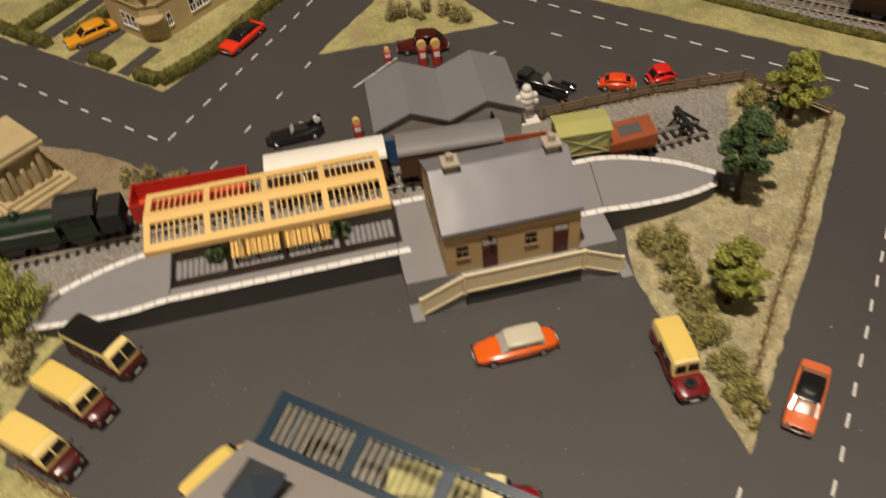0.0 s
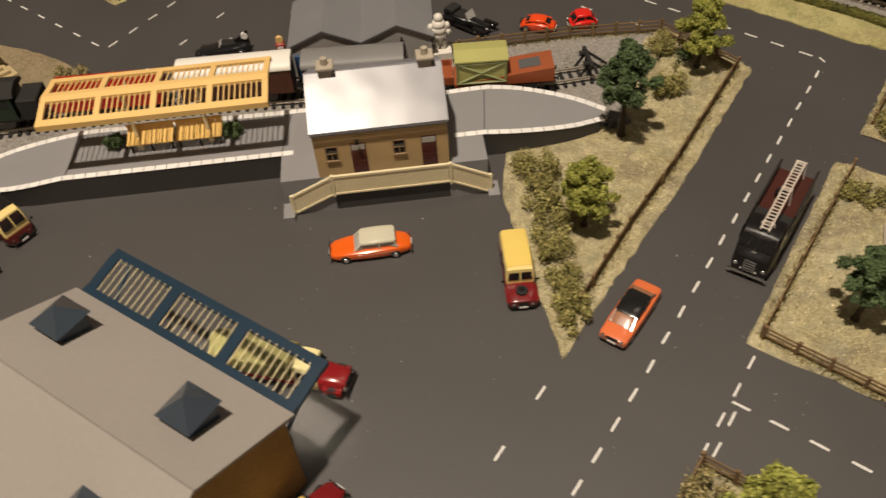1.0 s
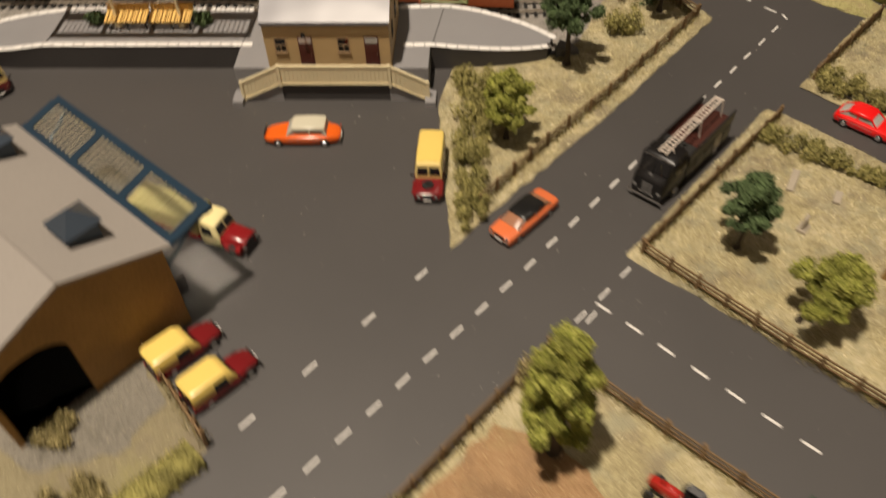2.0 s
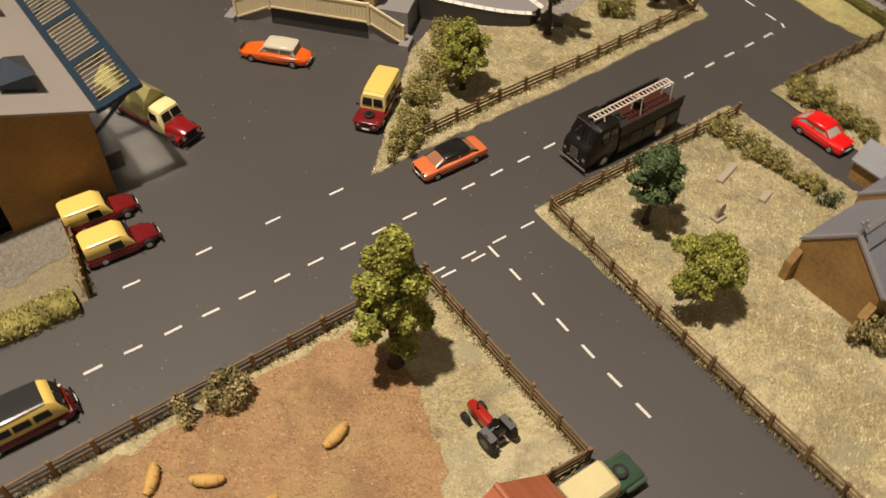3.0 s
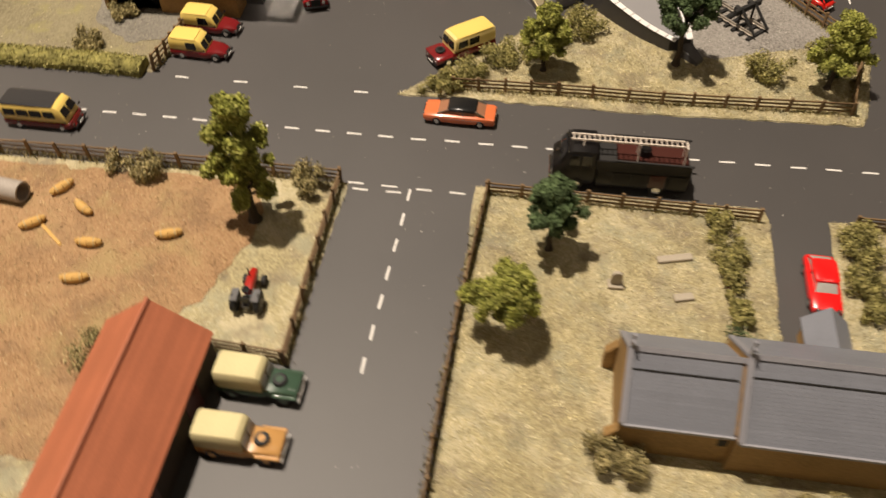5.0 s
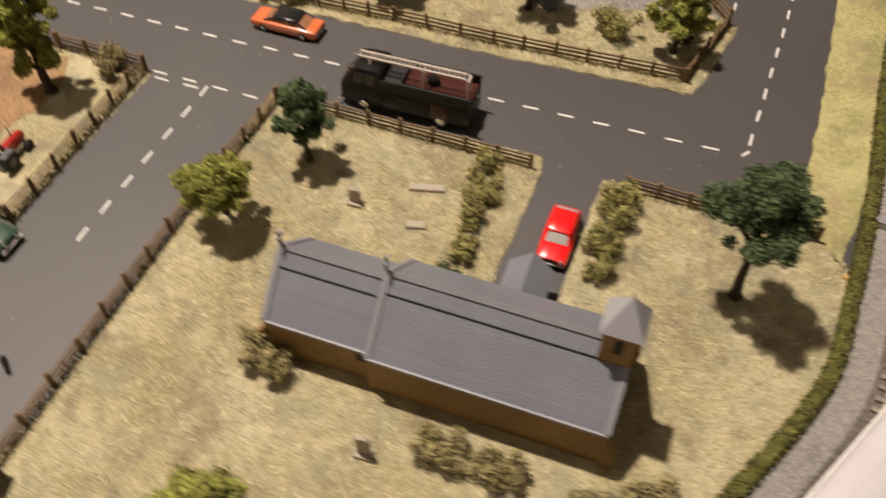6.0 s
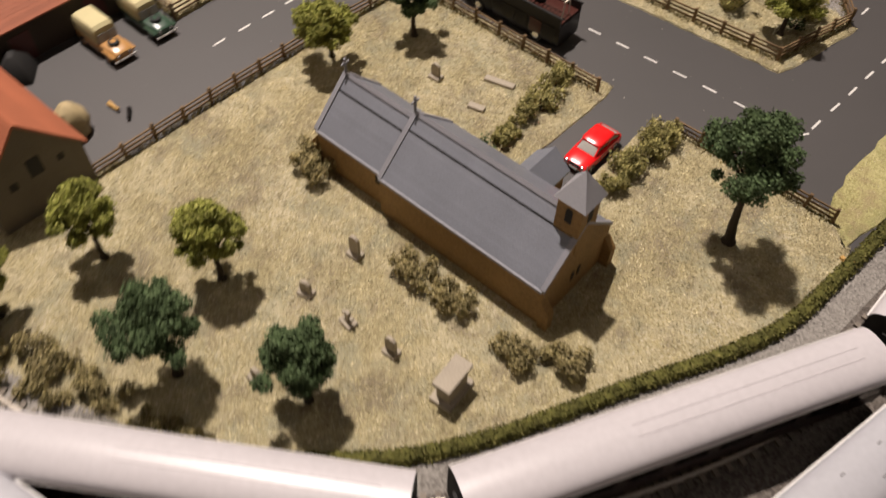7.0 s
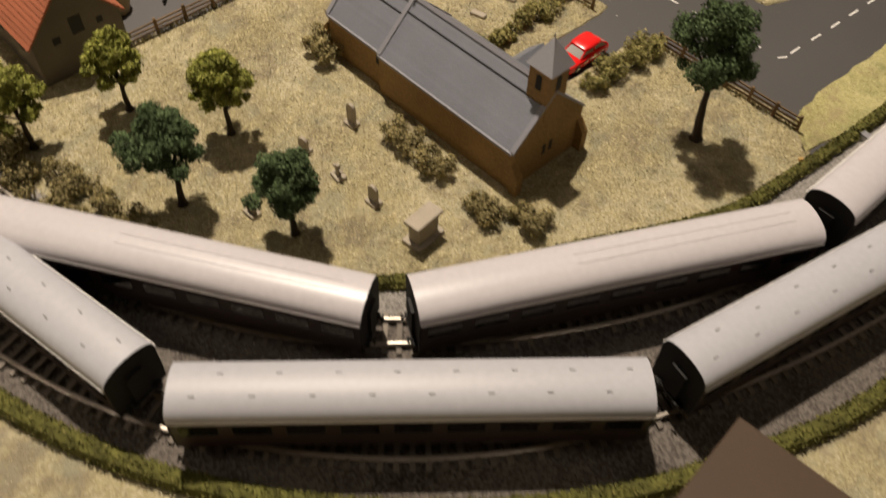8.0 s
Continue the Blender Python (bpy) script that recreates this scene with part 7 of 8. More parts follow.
def army_truck(label, x, y, rz, colour):
    """Small canvas backed utility truck with a spare wheel on the bonnet."""
    t = thing("truck", label, "truck", x, y, 0, rz, "farm yard trucks")
    L, h = 6.0, 1.2
    bm = bmesh.new()
    loft(bm, [(-L / 2, h * 0.95, 0.45, 1.2), (0.4, h * 0.97, 0.45, 1.2), (0.5, h * 0.92, 0.45, 1.45), (L / 2 - 0.2, h * 0.85, 0.45, 1.35), (L / 2, h * 0.75, 0.5, 1.2)], 0.12, 0.03)
    part("body", bm, colour, t, smooth=True)
    bm = bmesh.new()
    loft(bm, [(-L / 2 - 0.02, h * 0.92, 1.15, 2.85), (-L / 2 + 0.2, h * 0.98, 1.15, 2.98), (0.2, h * 0.98, 1.15, 2.98), (0.5, h * 0.92, 1.15, 2.7)], 0.18, 0.06)
    part("canvas_cover", bm, CANVAS, t, "cream canvas rear cover", smooth=True)
    for s in (-1, 1):
        q = [(0.75, s * h * 0.85, 1.45), (0.75, s * 0.06, 1.45), (0.6, s * 0.06, 2.2), (0.6, s * h * 0.8, 2.2)]
        slab_window(t, q if s < 0 else q[::-1], "windscreen_pane", PALEGLASS, 0.04)
        bm = bmesh.new()
        box(bm, 1.2, L / 2, s * h * 0.85 - 0.25, s * h * 0.85 + 0.25, 0.9, 1.12)
        soften(bm, 0.06, 1)
        part("wing", bm, colour, t)
    bm = bmesh.new()
    rod(bm, (1.55, 0, 1.42), (1.55, 0, 1.68), 0.55, None, 16)
    soften(bm, 0.07, 1, 50)
    sp = part("spare_wheel", bm, TYRE, t)
    bm = bmesh.new()
    rod(bm, (1.55, 0, 1.66), (1.55, 0, 1.70), 0.28, None, 12)
    part("hub", bm, colour, sp)
    wheels(t, (-1.9, 2.0), h * 1.0, 0.52, 0.34, colour)
    bumper(t, L / 2 + 0.08, h * 0.95, 0.5, 0.2, WHITE)
    lamps(t, L / 2 - 0.02, h * 0.5, 1.0, 0.16)
    return t


army_truck("dark green utility truck with cream canvas cover", 42.9, 7.05, 56, gloss((0.045, 0.085, 0.055))).scale = (0.87, 0.87, 0.9)
army_truck("sandy orange utility truck with cream canvas cover", 46.4, 4.8, 57, gloss((0.50, 0.27, 0.09))).scale = (0.87, 0.87, 0.9)


def fire_engine():
    t = thing("fire_engine", "black and dark brown vintage fire engine with a white ladder", "fire engine", 36.4, 38.1, 0, 238.2)
    L, h = 10.4, 1.55
    dark = BLACK
    brown = gloss((0.065, 0.022, 0.017))
    bm = bmesh.new()
    loft(bm, [(-L / 2, h * 0.96, 0.5, 2.45), (-L / 2 + 0.15, h, 0.45, 2.5), (1.6, h, 0.45, 2.5), (1.8, h * 0.98, 0.45, 2.4)], 0.06, 0.02)
    part("body", bm, dark, t, smooth=True)
    bm = bmesh.new()
    box(bm, -L / 2 + 0.12, 0.4, -h * 0.88, h * 0.88, 2.48, 2.62)
    part("deck", bm, brown, t, "dark brown equipment deck")
    bm = bmesh.new()
    box(bm, 0.4, 2.0, -h * 0.9, h * 0.9, 2.48, 3.0)
    part("crew_bench", bm, MATTBLACK, t)
    for s in (-1, 1):
        bm = bmesh.new()
        box(bm, -L / 2 + 0.02, 1.9, s * h * 0.95 - 0.08, s * h * 0.95 + 0.08, 2.4, 3.25)
        part("side_board", bm, dark, t)
        bm = bmesh.new()
        rod(bm, (-L / 2 - 0.1, s * h * 0.95, 3.3), (0.6, s * h * 0.95, 3.35), 0.09, None, 8)
        part("suction_hose", bm, MATTBLACK, t)
        for i in range(4):
            bm = bmesh.new()
            x0 = -L / 2 + 0.4 + i * 1.4
            box(bm, x0, x0 + 1.2, s * h * 1.0 - 0.02, s * h * 1.0 + 0.03, 0.9, 2.2)
            part("locker_door", bm, brown if i == 1 else dark, t)
    bm = bmesh.new()
    loft(bm, [(1.9, h * 0.92, 0.6, 3.75), (2.1, h * 0.98, 0.5, 3.9), (3.7, h * 0.97, 0.5, 3.9), (4.1, h * 0.95, 0.5, 3.7), (4.55, h * 0.93, 0.5, 2.75), (5.0, h * 0.90, 0.5, 2.45), (5.2, h * 0.84, 0.55, 2.2)], 0.16, 0.05)
    cab = part("cab", bm, dark, t, smooth=True)
    for s in (-1, 1):
        q = [(4.62, s * h * 0.82, 2.75), (4.62, s * 0.06, 2.75), (4.2, s * 0.06, 3.6), (4.2, s * h * 0.74, 3.6)]
        slab_window(cab, q if s < 0 else q[::-1], "windscreen_pane", out=0.05)
        for x0 in (2.3, 3.2):
            q = [(x0, s * h * 0.975, 2.6), (x0 + 0.75, s * h * 0.975, 2.6), (x0 + 0.7, s * h * 0.94, 3.55), (x0, s * h * 0.94, 3.55)]
            slab_window(cab, q if s < 0 else q[::-1], "side_window", out=0.03)
        bm = bmesh.new()
        rod(bm, (4.75, s * h * 0.5, 2.74), (4.3, s * h * 0.3, 3.5), 0.02, None, 4)
        part("wiper", bm, CHROME, cab)
    bm = bmesh.new()
    box(bm, 4.08, 4.16, -h * 0.8, h * 0.8, 3.66, 3.74)
    part("visor_trim", bm, CHROME, cab)
    wheels(t, (-2.9, 3.3), h * 0.99, 0.62)
    bumper(t, 5.32, h * 0.98, 0.5, 0.22)
    lamps(t, 5.15, h * 0.68, 1.3, 0.2)
    lamps(t, 5.2, h * 0.36, 0.95, 0.12)
    bm = bmesh.new()
    box(bm, 5.12, 5.24, -0.42, 0.42, 0.85, 1.95)
    grille = part("grille", bm, CHROME, t)
    for i in range(4):
        bm = bmesh.new()
        box(bm, 5.22, 5.27, -0.38, 0.38, 0.95 + i * 0.26, 1.05 + i * 0.26)
        part("grille_bar", bm, BLACK, grille)
    bm = bmesh.new()
    rod(bm, (4.7, 0, 2.75), (5.0, 0, 2.7), 0.14, 0.2, 10)
    part("bell", bm, CHROME, t)
    x0, x1, yl, z = -4.5, 4.0, 0.1, 4.2
    bm = bmesh.new()
    for s in (-1, 1):
        box(bm, x0, x1, yl + s * 0.30 - 0.055, yl + s * 0.30 + 0.055, z, z + 0.14)
    ladder = part("ladder", bm, LADDER, t, "white wooden wheeled ladder")
    for i in range(22):
        bm = bmesh.new()
        xx = x0 + 0.2 + i * (x1 - x0 - 0.4) / 21
        rod(bm, (xx, yl - 0.28, z + 0.07), (xx, yl + 0.28, z + 0.07), 0.05, None, 6)
        part("rung", bm, LADDER, ladder)
    for x, low in ((-L / 2 + 0.5, 2.6), (-1.2, 2.6), (3.0, 3.85)):
        bm = bmesh.new()
        for s in (-1, 1):
            rod(bm, (x, yl + s * 0.5, low), (x, yl + s * 0.36, z), 0.06, None, 6)
        box(bm, x - 0.07, x + 0.07, yl - 0.42, yl + 0.42, z - 0.12, z)
        part("gantry", bm, LADDER, t)
    bm = bmesh.new()
    rod(bm, (-1.8, -0.3, 2.6), (-1.8, -0.3, 3.2), 0.45, None, 14)
    part("hose_reel", bm, BLACK, t)
    return t


LADDER = paint("white_ladder_paint", (0.66, 0.58, 0.50), 0.5, vary=0.1)
fire_engine()


def tractor():
    t = thing("tractor", "small red farm tractor with large black tyres", "tractor", 35.7, 8.4, 0.1, 150)
    bm = bmesh.new()
    loft(bm, [(-0.2, 0.42, 0.9, 1.75), (0.6, 0.42, 0.85, 1.85), (1.9, 0.36, 0.85, 1.75), (2.2, 0.3, 0.9, 1.6)], 0.3, 0.08)
    part("bonnet", bm, gloss((0.36, 0.018, 0.012)), t, smooth=True)
    bm = bmesh.new()
    box(bm, -1.5, 2.0, -0.3, 0.3, 0.6, 0.95)
    part("chassis", bm, DARKGREY, t)
    for s in (-1, 1):
        bm = bmesh.new()
        rod(bm, (-0.95, s * 0.75, 0.95), (-0.95, s * 1.25, 0.95), 0.95, None, 18)
        soften(bm, 0.08, 1, 50)
        w = part("rear_wheel", bm, TYRE, t)
        bm = bmesh.new()
        rod(bm, (-0.95, s * 1.2, 0.95), (-0.95, s * 1.28, 0.95), 0.5, 0.4, 12)
        part("rim", bm, DARKGREY, w)
        bm = bmesh.new()
        rod(bm, (1.7, s * 0.62, 0.5), (1.7, s * 0.95, 0.5), 0.5, None, 14)
        part("front_wheel", bm, TYRE, t)
        bm = bmesh.new()
        along(bm, [(s * 0.6, 1.75), (s * 1.2, 1.75), (s * 1.2, 1.88), (s * 0.6, 1.9)], -1.6, -0.3)
        part("mudguard", bm, DARKGREY, t)
    bm = bmesh.new()
    box(bm, -1.3, -0.7, -0.35, 0.35, 1.3, 1.5)
    box(bm, -1.4, -1.25, -0.35, 0.35, 1.4, 2.0)
    part("seat", bm, BLACK, t)
    bm = bmesh.new()
    rod(bm, (-0.3, 0, 1.8), (-0.55, 0, 2.15), 0.05, None, 6)
    rod(bm, (-0.56, 0, 2.13), (-0.6, 0, 2.18), 0.32, None, 14)
    part("steering_wheel", bm, BLACK, t)
    bm = bmesh.new()
    rod(bm, (1.2, 0.15, 1.8), (1.2, 0.15, 2.7), 0.06, None, 6)
    part("exhaust", bm, BLACK, t)
    return t


tractor().scale = (0.82, 0.82, 0.82)


# ---- trains ----
def bogie(t, x, name="bogie"):
    bm = bmesh.new()
    box(bm, x - 1.7, x + 1.7, -1.25, 1.25, 0.75, 1.15)
    b = part(name, bm, MATTBLACK, t)
    for dx in (-1.15, 1.15):
        bm = bmesh.new()
        for s in (-1, 1):
            rod(bm, (x + dx, s * 0.72, 0.58), (x + dx, s * 0.98, 0.58), 0.58, None, 14)
        rod(bm, (x + dx, -0.9, 0.58), (x + dx, 0.9, 0.58), 0.1, None, 6)
        part("wheelset", bm, DARKGREY, b)
    return b


def coach(label, a, b, z, roof, body, vents, label_roof):
    """A bogie coach whose ends stand over a and b."""
    rz = math.degrees(math.atan2(b[1] - a[1], b[0] - a[0]))
    t = thing("railway_coach", label, "railway coach", (a[0] + b[0]) / 2, (a[1] + b[1]) / 2, z, rz, "passenger coaches")
    L, h = math.hypot(b[0] - a[0], b[1] - a[1]), 1.68
    bm = bmesh.new()
    along(bm, [(-h * 0.96, 1.05), (h * 0.96, 1.05), (h, 2.2), (h * 0.98, 4.05), (-h * 0.98, 4.05), (-h, 2.2)], -L / 2, L / 2)
    part("body", bm, body, t)
    bm = bmesh.new()
    arc = [(-h * 1.03, 4.0)] + [(h * 1.03 * math.cos(math.pi - math.pi * i / 14), 4.08 + 0.98 * math.sin(math.pi * i / 14) ** 0.85) for i in range(15)] + [(h * 1.03, 4.0)]
    along(bm, arc, -L / 2 - 0.06, L / 2 + 0.06)
    part("roof", bm, roof, t, label_roof, smooth=True)
    for s in (-1, 1):
        bm = bmesh.new()
        box(bm, -L / 2, L / 2, s * h * 1.03 - 0.07, s * h * 1.03 + 0.09, 3.95, 4.07)
        part("rain_strip", bm, WHITE, t)
        k = 9
        for i in range(k):
            x = -L / 2 + L * (i + 0.5) / k
            bm = bmesh.new()
            box(bm, x - L / k * 0.36, x + L / k * 0.36, s * h * 1.0 - 0.02, s * h * 1.0 + 0.02, 2.55, 3.45)
            part("window", bm, GLASS, t)
    if vents:
        for i in range(8):
            for j, y in enumerate((-0.72, 0.58)):
                x = -L / 2 + L * (i + 0.42 + 0.42 * j) / 8.2
                zz = 4.08 + 0.98 * (1 - (y / (h * 1.03)) ** 2) ** 0.42
                bm = bmesh.new()
                box(bm, x - 0.17, x + 0.17, y - 0.045, y + 0.045, zz - 0.1, zz + 0.045)
                soften(bm, 0.03, 1)
                part("roof_vent", bm, GREYBASE, t)
    else:
        bm = bmesh.new()
        for y in (-0.35, 0.35):
            zz = 4.08 + 0.98 * (1 - (y / (h * 1.03)) ** 2) ** 0.42
            rod(bm, (-L * 0.12, y, zz), (L * 0.44, y, zz), 0.035, None, 5)
        part("roof_pipe", bm, roof, t)
        for i in range(7):
            x = L * (0.05 + 0.06 * i)
            bm = bmesh.new()
            box(bm, x - 0.12, x + 0.12, -0.95, -0.80, 4.82, 4.92)
            part("roof_vent", bm, roof, t)
    for s in (-1, 1):
        bm = bmesh.new()
        box(bm, s * L / 2 - 0.02, s * L / 2 + 0.28 * s, -0.55, 0.55, 1.4, 3.7) if s > 0 else box(bm, -L / 2 - 0.28, -L / 2 + 0.02, -0.55, 0.55, 1.4, 3.7)
        part("gangway", bm, MATTBLACK, t)
        bm = bmesh.new()
        along(bm, [(-h * 0.97, 1.04), (h * 0.97, 1.04), (h * 1.01, 2.2)] + [(y * 0.985, z - 0.02) for y, z in arc[::-1]] + [(-h * 1.01, 2.2)], min(s * L / 2, s * (L / 2 + 0.09)), max(s * L / 2, s * (L / 2 + 0.09)))
        part("end_panel", bm, MATTBLACK, t, "sooty black coach end")
        bm = bmesh.new()
        for y in (-0.8, 0.8):
            rod(bm, (s * L / 2, y, 1.35), (s * (L / 2 + 0.55), y, 1.35), 0.1, None, 8)
            rod(bm, (s * (L / 2 + 0.5), y, 1.35), (s * (L / 2 + 0.58), y, 1.35), 0.24, None, 10)
        box(bm, s * L / 2 - 0.3, s * L / 2 + 0.3, -1.2, 1.2, 1.1, 1.3)
        part("buffer_beam", bm, MATTBLACK, t)
        bogie(t, s * L * 0.35)
    bm = bmesh.new()
    box(bm, -L * 0.15, L * 0.15, -1.0, 1.0, 0.7, 1.1)
    part("underframe", bm, MATTBLACK, t)
    return t


RAILTOP = 0.62
DARKCOACH = paint("dark_coach_side", (0.026, 0.010, 0.008), 0.4, vary=0.15)
for a, b in (((82.3, 12.0), (82.3, 36.4)), ((81.6, 38.9), (69.6, 61.2)), ((68.0, 62.6), (47.6, 77.0))):
    coach("silver roofed maroon passenger coach on the inner track", a, b, RAILTOP, SILVER, DARKCOACH, False, "glossy silver white curved roof")
for a, b in (((80.2, 2.2), (89.6, 25.4)), ((90.4, 28.2), (83.8, 52.4)), ((82.0, 54.2), (65.0, 72.0))):
    coach("pale roofed dark passenger coach on the outer track", a, b, RAILTOP, PALEROOF, DARKCOACH, True, "pale grey curved roof with vents")


def steam_engine(label, x, y, rz, colour, tender=True, L=13.5):
    """Boiler, smokebox, chimney, dome, cab, splashers, wheels; faces local +x."""
    t = thing("steam_locomotive", label, "steam locomotive", x, y, RAILTOP, rz, "steam locomotives")
    bm = bmesh.new()
    rod(bm, (-L * 0.16, 0, 2.75), (L * 0.34, 0, 2.75), 1.05, 0.98, 20)
    part("boiler", bm, colour, t, smooth=True)
    bm = bmesh.new()
    rod(bm, (L * 0.34, 0, 2.75), (L * 0.46, 0, 2.75), 1.08, None, 20)
    sb = part("smokebox", bm, MATTBLACK, t, smooth=True)
    bm = bmesh.new()
    rod(bm, (L * 0.46, 0, 2.75), (L * 0.475, 0, 2.75), 0.85, 0.7, 18)
    part("smokebox_door", bm, BLACK, sb)
    bm = bmesh.new()
    rod(bm, (L * 0.40, 0, 3.6), (L * 0.40, 0, 4.6), 0.34, 0.30, 14)
    rod(bm, (L * 0.40, 0, 4.55), (L * 0.40, 0, 4.75), 0.42, 0.40, 14)
    part("chimney", bm, MATTBLACK, t, smooth=True)
    bm = bmesh.new()
    rod(bm, (L * 0.10, 0, 3.6), (L * 0.10, 0, 4.2), 0.48, 0.42, 14)
    lumpy(bm, [(L * 0.10, 0, 4.2, 0.42, 0.6)])
    part("dome", bm, colour, t, smooth=True)
    bm = bmesh.new()
    along(bm, [(-1.5, 1.4), (1.5, 1.4), (1.5, 4.1), (-1.5, 4.1)], -L * 0.34, -L * 0.16)
    part("cab", bm, colour, t)
    bm = bmesh.new()
    along(bm, [(-1.65, 4.0), (1.65, 4.0), (1.2, 4.5), (0, 4.75), (-1.2, 4.5)], -L * 0.37, -L * 0.14)
    part("cab_roof", bm, MATTBLACK, t)
    for s in (-1, 1):
        bm = bmesh.new()
        box(bm, -L * 0.31, -L * 0.20, s * 1.5 - 0.03, s * 1.5 + 0.03, 2.8, 3.7)
        part("cab_window", bm, MATTBLACK, t)
    bm = bmesh.new()
    box(bm, -L * 0.36, L * 0.49, -1.5, 1.5, 1.25, 1.45)
    part("running_plate", bm, BLACK, t)
    bm = bmesh.new()
    box(bm, L * 0.485, L * 0.505, -1.5, 1.5, 0.9, 1.45)
    bb = part("buffer_beam", bm, RED, t, "red front buffer beam")
    for s in (-1, 1):
        bm = bmesh.new()
        rod(bm, (L * 0.5, s * 0.95, 1.2), (L * 0.54, s * 0.95, 1.2), 0.12, None, 8)
        rod(bm, (L * 0.54, s * 0.95, 1.2), (L * 0.55, s * 0.95, 1.2), 0.28, None, 12)
        part("buffer", bm, DARKGREY, bb)
        for wx in (-L * 0.22, -L * 0.02, L * 0.18):
            bm = bmesh.new()
            rod(bm, (wx, s * 0.72, 1.05), (wx, s * 1.0, 1.05), 1.05, None, 20)
            part("driving_wheel", bm, DARKGREY, t)
        bm = bmesh.new()
        box(bm, -L * 0.22, L * 0.18, s * 1.05 - 0.06, s * 1.05 + 0.06, 0.9, 1.1)
        part("coupling_rod", bm, STEEL, t)
    if not tender:
        bm = bmesh.new()
        box(bm, -L * 0.36 - 2.0, -L * 0.36, -1.45, 1.45, 1.25, 3.5)
        soften(bm, 0.1, 1)
        bk = part("bunker", bm, MATTBLACK, t, "black coal bunker")
        bm = bmesh.new()
        box(bm, -L * 0.36 - 2.06, -L * 0.36 - 2.0, -0.2, 0.2, 1.5, 1.8)
        part("tail_lamp", bm, RED, bk)
        for s in (-1, 1):
            bm = bmesh.new()
            box(bm, -L * 0.12, L * 0.30, s * 1.25 - 0.22, s * 1.25 + 0.22, 1.45, 3.0)
            tank = part("side_tank", bm, colour, t)
            bm = bmesh.new()
            box(bm, -L * 0.12, L * 0.30, s * 1.48 - 0.015, s * 1.48 + 0.015, 2.86, 2.92)
            part("lining", bm, WHITE, tank)
    if tender:
        bm = bmesh.new()
        x1 = -L * 0.40
        box(bm, x1 - 7.0, x1, -1.5, 1.5, 1.25, 3.4)
        soften(bm, 0.1, 1)
        td = part("tender", bm, colour, t)
        bm = bmesh.new()
        rnd = random.Random(4)
        lumpy(bm, [(x1 - 1 - rnd.random() * 5, rnd.uniform(-0.9, 0.9), 3.45, rnd.uniform(0.25, 0.5), 0.7) for _ in range(26)], 7)
        part("coal_load", bm, MATTBLACK, td)
        bm = bmesh.new()
        for s in (-1, 1):
            for wx in (x1 - 5.8, x1 - 3.5, x1 - 1.2):
                rod(bm, (wx, s * 0.72, 0.6), (wx, s * 1.0, 0.6), 0.6, None, 14)
        part("tender_wheels", bm, DARKGREY, td)
    return t


GREENLOCO = paint("dark_green_loco_paint", (0.014, 0.030, 0.018), 0.36, vary=0.12, bump=0.05)
steam_engine("dark green tank engine standing in the siding", -35.0, 53.7, 186, GREENLOCO, False, 15.0)
steam_engine("maroon express engine with its tender on the outer track", 66.6, -12.6, 222, MAROON, True)


def wagon_base(t, L, h=1.4):
    bm = bmesh.new()
    box(bm, -L / 2, L / 2, -h * 0.9, h * 0.9, 0.95, 1.2)
    part("underframe", bm, MATTBLACK, t)
    for x in (-L * 0.28, L * 0.28):
        bm = bmesh.new()
        for s in (-1, 1):
            rod(bm, (x, s * 0.72, 0.6), (x, s * 0.98, 0.6), 0.6, None, 14)
        rod(bm, (x, -0.9, 0.6), (x, 0.9, 0.6), 0.1, None, 6)
        part("wheelset", bm, DARKGREY, t)
    for s in (-1, 1):
        bm = bmesh.new()
        for y in (-0.85, 0.85):
            rod(bm, (s * L / 2, y, 1.1), (s * (L / 2 + 0.45), y, 1.1), 0.1, None, 8)
            rod(bm, (s * (L / 2 + 0.42), y, 1.1), (s * (L / 2 + 0.5), y, 1.1), 0.26, None, 10)
        part("buffers", bm, MATTBLACK, t)


def open_wagon(label, x, y, rz, L, side, height, inside_mat=None):
    t = thing("goods_wagon", label, "goods wagon", x, y, RAILTOP + 0.04, rz, "goods wagons")
    wagon_base(t, L)
    h = 1.5
    bm = bmesh.new()
    box(bm, -L / 2, L / 2, -h, h, 1.2, 1.4)
    part("floor", bm, inside_mat or side, t)
    for b in ((-L / 2, L / 2, -h, -h + 0.14), (-L / 2, L / 2, h - 0.14, h), (-L / 2, -L / 2 + 0.14, -h + 0.14, h - 0.14), (L / 2 - 0.14, L / 2, -h + 0.14, h - 0.14)):
        bm = bmesh.new()
        box(bm, *b, 1.4, 1.4 + height)
        part("side_board", bm, side, t)
    for s in (-1, 1):
        for i in range(5):
            xx = -L / 2 + L * (i + 0.5) / 5
            bm = bmesh.new()
            box(bm, xx - 0.07, xx + 0.07, s * h - 0.06, s * h + 0.06, 1.2, 1.4 + height)
            part("stanchion", bm, side, t)
    return t


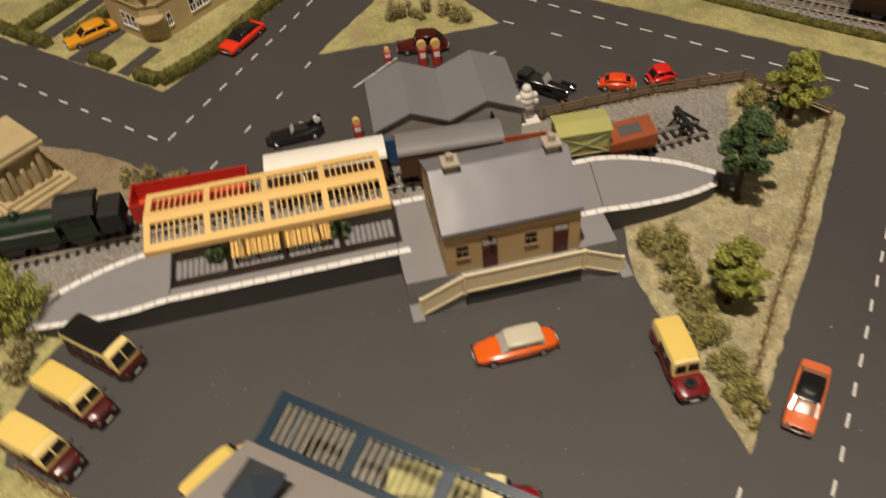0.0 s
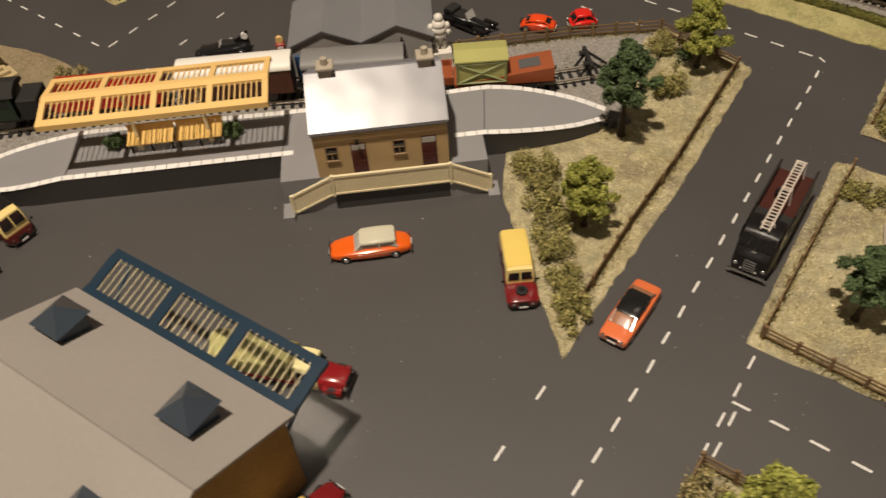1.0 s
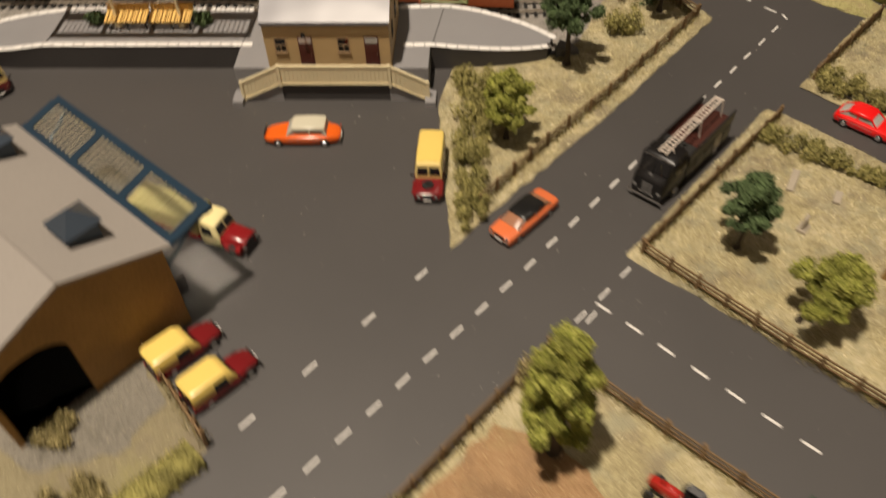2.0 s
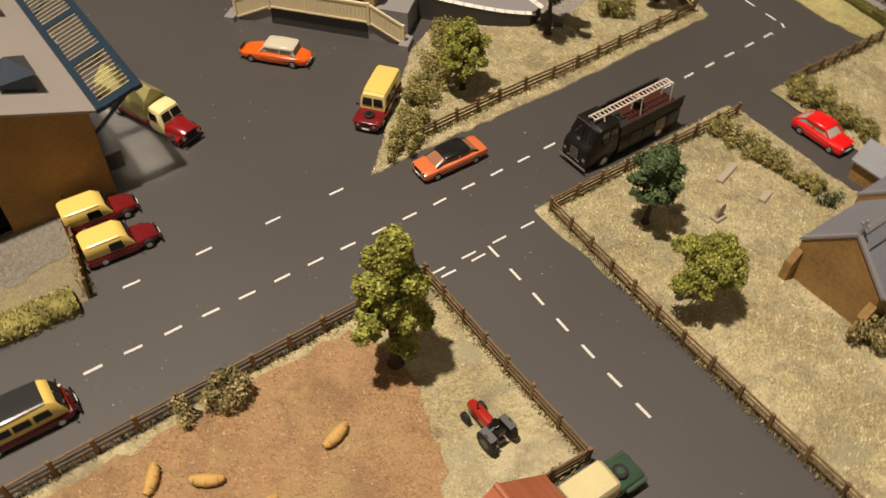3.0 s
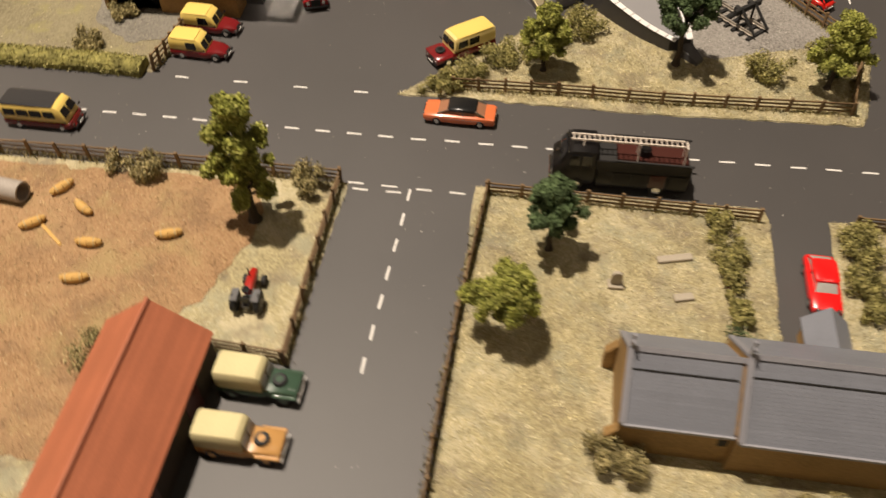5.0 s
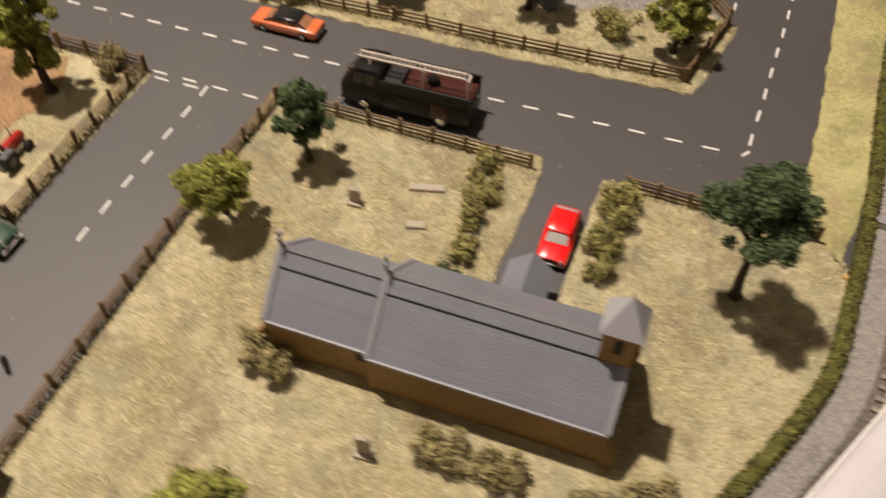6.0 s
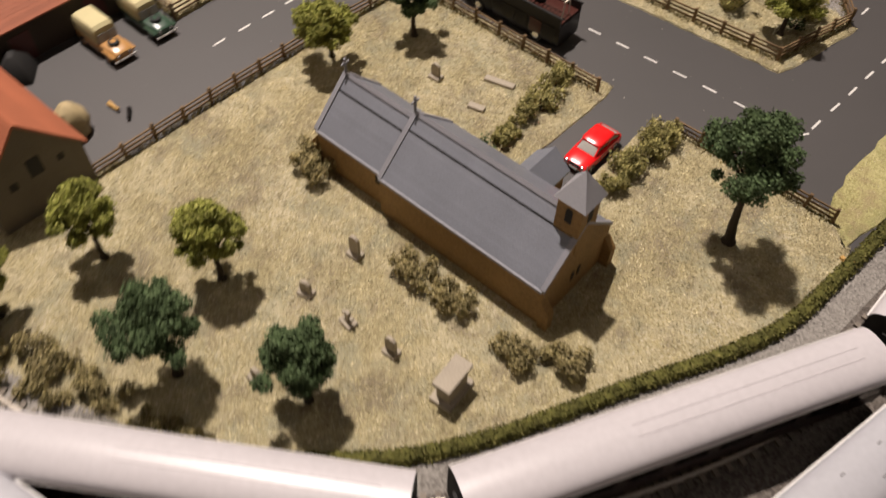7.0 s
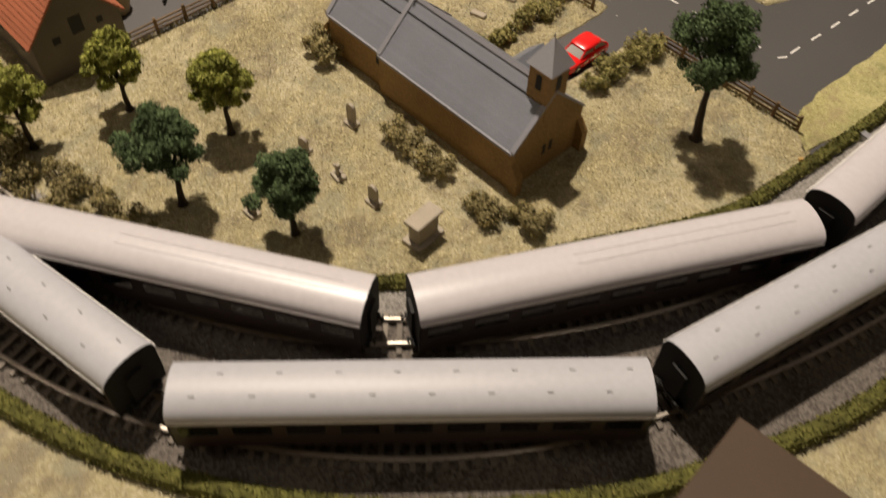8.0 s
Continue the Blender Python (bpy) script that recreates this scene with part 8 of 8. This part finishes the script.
def covered_van(label, x, y, rz, L, side, roof, height=2.6):
    t = thing("goods_van", label, "goods van", x, y, RAILTOP + 0.04, rz, "goods wagons")
    wagon_base(t, L)
    h = 1.5
    bm = bmesh.new()
    box(bm, -L / 2, L / 2, -h, h, 1.2, 1.2 + height)
    part("body", bm, side, t)
    bm = bmesh.new()
    k = 12
    arc = [(-h * 1.06, 1.15 + height)] + [(h * 1.06 * math.cos(math.pi - math.pi * i / k), 1.2 + height + 0.7 * math.sin(math.pi * i / k)) for i in range(k + 1)] + [(h * 1.06, 1.15 + height)]
    along(bm, arc, -L / 2 - 0.12, L / 2 + 0.12)
    part("roof", bm, roof, t, smooth=True)
    for s in (-1, 1):
        for i in range(7):
            xx = -L / 2 + L * (i + 0.5) / 7
            bm = bmesh.new()
            box(bm, xx - 0.06, xx + 0.06, s * h - 0.05, s * h + 0.05, 1.2, 1.2 + height)
            part("batten", bm, side, t)
        bm = bmesh.new()
        box(bm, -1.1, 1.1, s * h - 0.03, s * h + 0.04, 1.3, 1.0 + height)
        part("sliding_door", bm, side, t)
    return t


WAGONRED = paint("red_wagon_paint", (0.50, 0.022, 0.014), 0.45, vary=0.1)
WAGONORANGE = paint("orange_red_wagon_floor", (0.62, 0.075, 0.02), 0.5, vary=0.1)
WAGONBROWN = paint("bauxite_wagon_paint", (0.105, 0.040, 0.024), 0.55, vary=0.15)
BAUXITE = paint("orange_bauxite_paint", (0.33, 0.085, 0.030), 0.5, vary=0.12)
LIME = paint("pale_green_crate_paint", (0.42, 0.41, 0.14), 0.55, vary=0.1)
FRAMEGREEN = paint("faded_green_frame", (0.26, 0.29, 0.12), 0.55, vary=0.1)
VANWHITE = paint("white_van_roof", (0.80, 0.77, 0.70), 0.5, vary=0.05)
GREYVAN = paint("grey_van_roof", (0.20, 0.195, 0.19), 0.55, vary=0.1)
open_wagon("bright red open wagon behind the canopy", -21.8, 55.9, 5.5, 10.4, WAGONRED, 1.8, WAGONORANGE)
covered_van("brown goods van with a white roof", -9.5, 57.1, 6, 10.6, WAGONBROWN, VANWHITE)
covered_van("brown goods van with a grey roof", 1.7, 57.9, 4, 9.4, WAGONBROWN, GREYVAN)
open_wagon("low orange brown wagon behind the station", 8.9, 58.0, 3, 4.2, BAUXITE, 0.6)


def crate_wagon():
    """A long low wagon with a pale green crate at one end and a bare orange deck at the other."""
    t = thing("goods_wagon", "orange brown flat wagon carrying a pale green crate", "goods wagon", 15.8, 57.9, RAILTOP + 0.04, 4, "goods wagons")
    wagon_base(t, 9.4)
    bm = bmesh.new()
    prism(bm, [(-4.7, -1.45), (4.7, -1.45), (4.7, 1.45), (-4.7, 1.45)], 1.2, [1.5, 2.7, 2.7, 1.5])
    part("deck", bm, BAUXITE, t)
    bm = bmesh.new()
    prism(bm, [(1.5, -0.7), (3.5, -0.7), (3.5, 0.7), (1.5, 0.7)], [2.2, 2.46, 2.46, 2.2], [2.34, 2.6, 2.6, 2.34])
    part("deck_hatch", bm, DARKGREY, t)
    bm = bmesh.new()
    box(bm, -4.4, 0.2, -1.4, 1.4, 1.5, 3.8)
    crate = part("crate", bm, LIME, t, "pale green timber crate")
    bm = bmesh.new()
    along(bm, [(-1.6, 3.9), (1.6, 3.9), (1.6, 4.05), (0, 4.35), (-1.6, 4.05)], -4.6, 0.4)
    part("crate_lid", bm, LIME, crate)
    for s in (-1, 1):
        for p, q in (((-4.3, 1.6), (0.1, 3.7)), ((-4.3, 3.7), (0.1, 1.6)), ((-4.35, 1.5), (-4.35, 3.9)), ((0.15, 1.5), (0.15, 3.8)), ((-4.4, 3.7), (0.2, 3.7)), ((-4.4, 1.6), (0.2, 1.6))):
            bm = bmesh.new()
            rod(bm, (p[0], s * 1.45, p[1]), (q[0], s * 1.45, q[1]), 0.12, None, 4)
            part("brace", bm, FRAMEGREEN, crate)
    return t


crate_wagon()


def buffer_stop():
    t = thing("buffer_stop", "black steel buffer stop at the siding end", "buffer stop", 24.4, 60.1, 0.3, 9)
    for s in (-0.88, 0.88):
        bm = bmesh.new()
        rod(bm, (1.8, s, 0.2), (-0.3, s, 1.9), 0.14, None, 6)
        rod(bm, (-1.4, s, 0.2), (-0.3, s, 1.9), 0.14, None, 6)
        rod(bm, (-0.3, s, 0.2), (-0.3, s, 2.0), 0.12, None, 6)
        part("brace", bm, MATTBLACK, t)
        bm = bmesh.new()
        rod(bm, (-0.5, s, 1.75), (-1.0, s, 1.75), 0.2, 0.3, 10)
        part("buffer", bm, MATTBLACK, t)
    bm = bmesh.new()
    box(bm, -0.55, -0.2, -1.7, 1.7, 1.5, 2.0)
    part("beam", bm, MATTBLACK, t)
    return t


buffer_stop()

# lineside bits by the inner track
# plain lidded box added in place of a small white lever
t = thing("lineside_lever_box", "small white box standing in for a lever by the track", "cabinet", 55.6, 67.4, 0.12, 50)
bm = bmesh.new()
box(bm, -0.6, 0.6, -0.25, 0.25, 0, 0.5)
soften(bm, 0.05, 1)
part("box", bm, WHITE, t)
bm = bmesh.new()
box(bm, -0.65, 0.65, -0.3, 0.3, 0.5, 0.58)
part("lid", bm, GREYBASE, t)
t = thing("track_lever", "small orange track lever on the ballast", "lever", 59.6, 62.9, 0.13, 30)
bm = bmesh.new()
box(bm, -0.7, 0.7, -0.15, 0.15, 0, 0.18)
part("base", bm, BALE, t)
bm = bmesh.new()
rod(bm, (0, 0, 0.1), (0.3, 0, 0.7), 0.06, None, 6)
part("handle", bm, BALE, t)
for x, y, a, mat_, lab in ((53.1, 7.9, 60, BALE, "tan farm sack lying in the yard"), (53.6, 9.4, 20, BLACK, "black milk churn group lying in the yard")):
    t = thing("yard_item", lab, "farm clutter", x, y, 0.0, a)
    bm = bmesh.new()
    rod(bm, (-0.5, 0, 0.2), (0.5, 0, 0.24), 0.20, 0.13, 8)
    lumpy(bm, [(0.62, 0, 0.27, 0.16, 1.0)], 8)
    part("body", bm, mat_, t, smooth=True)
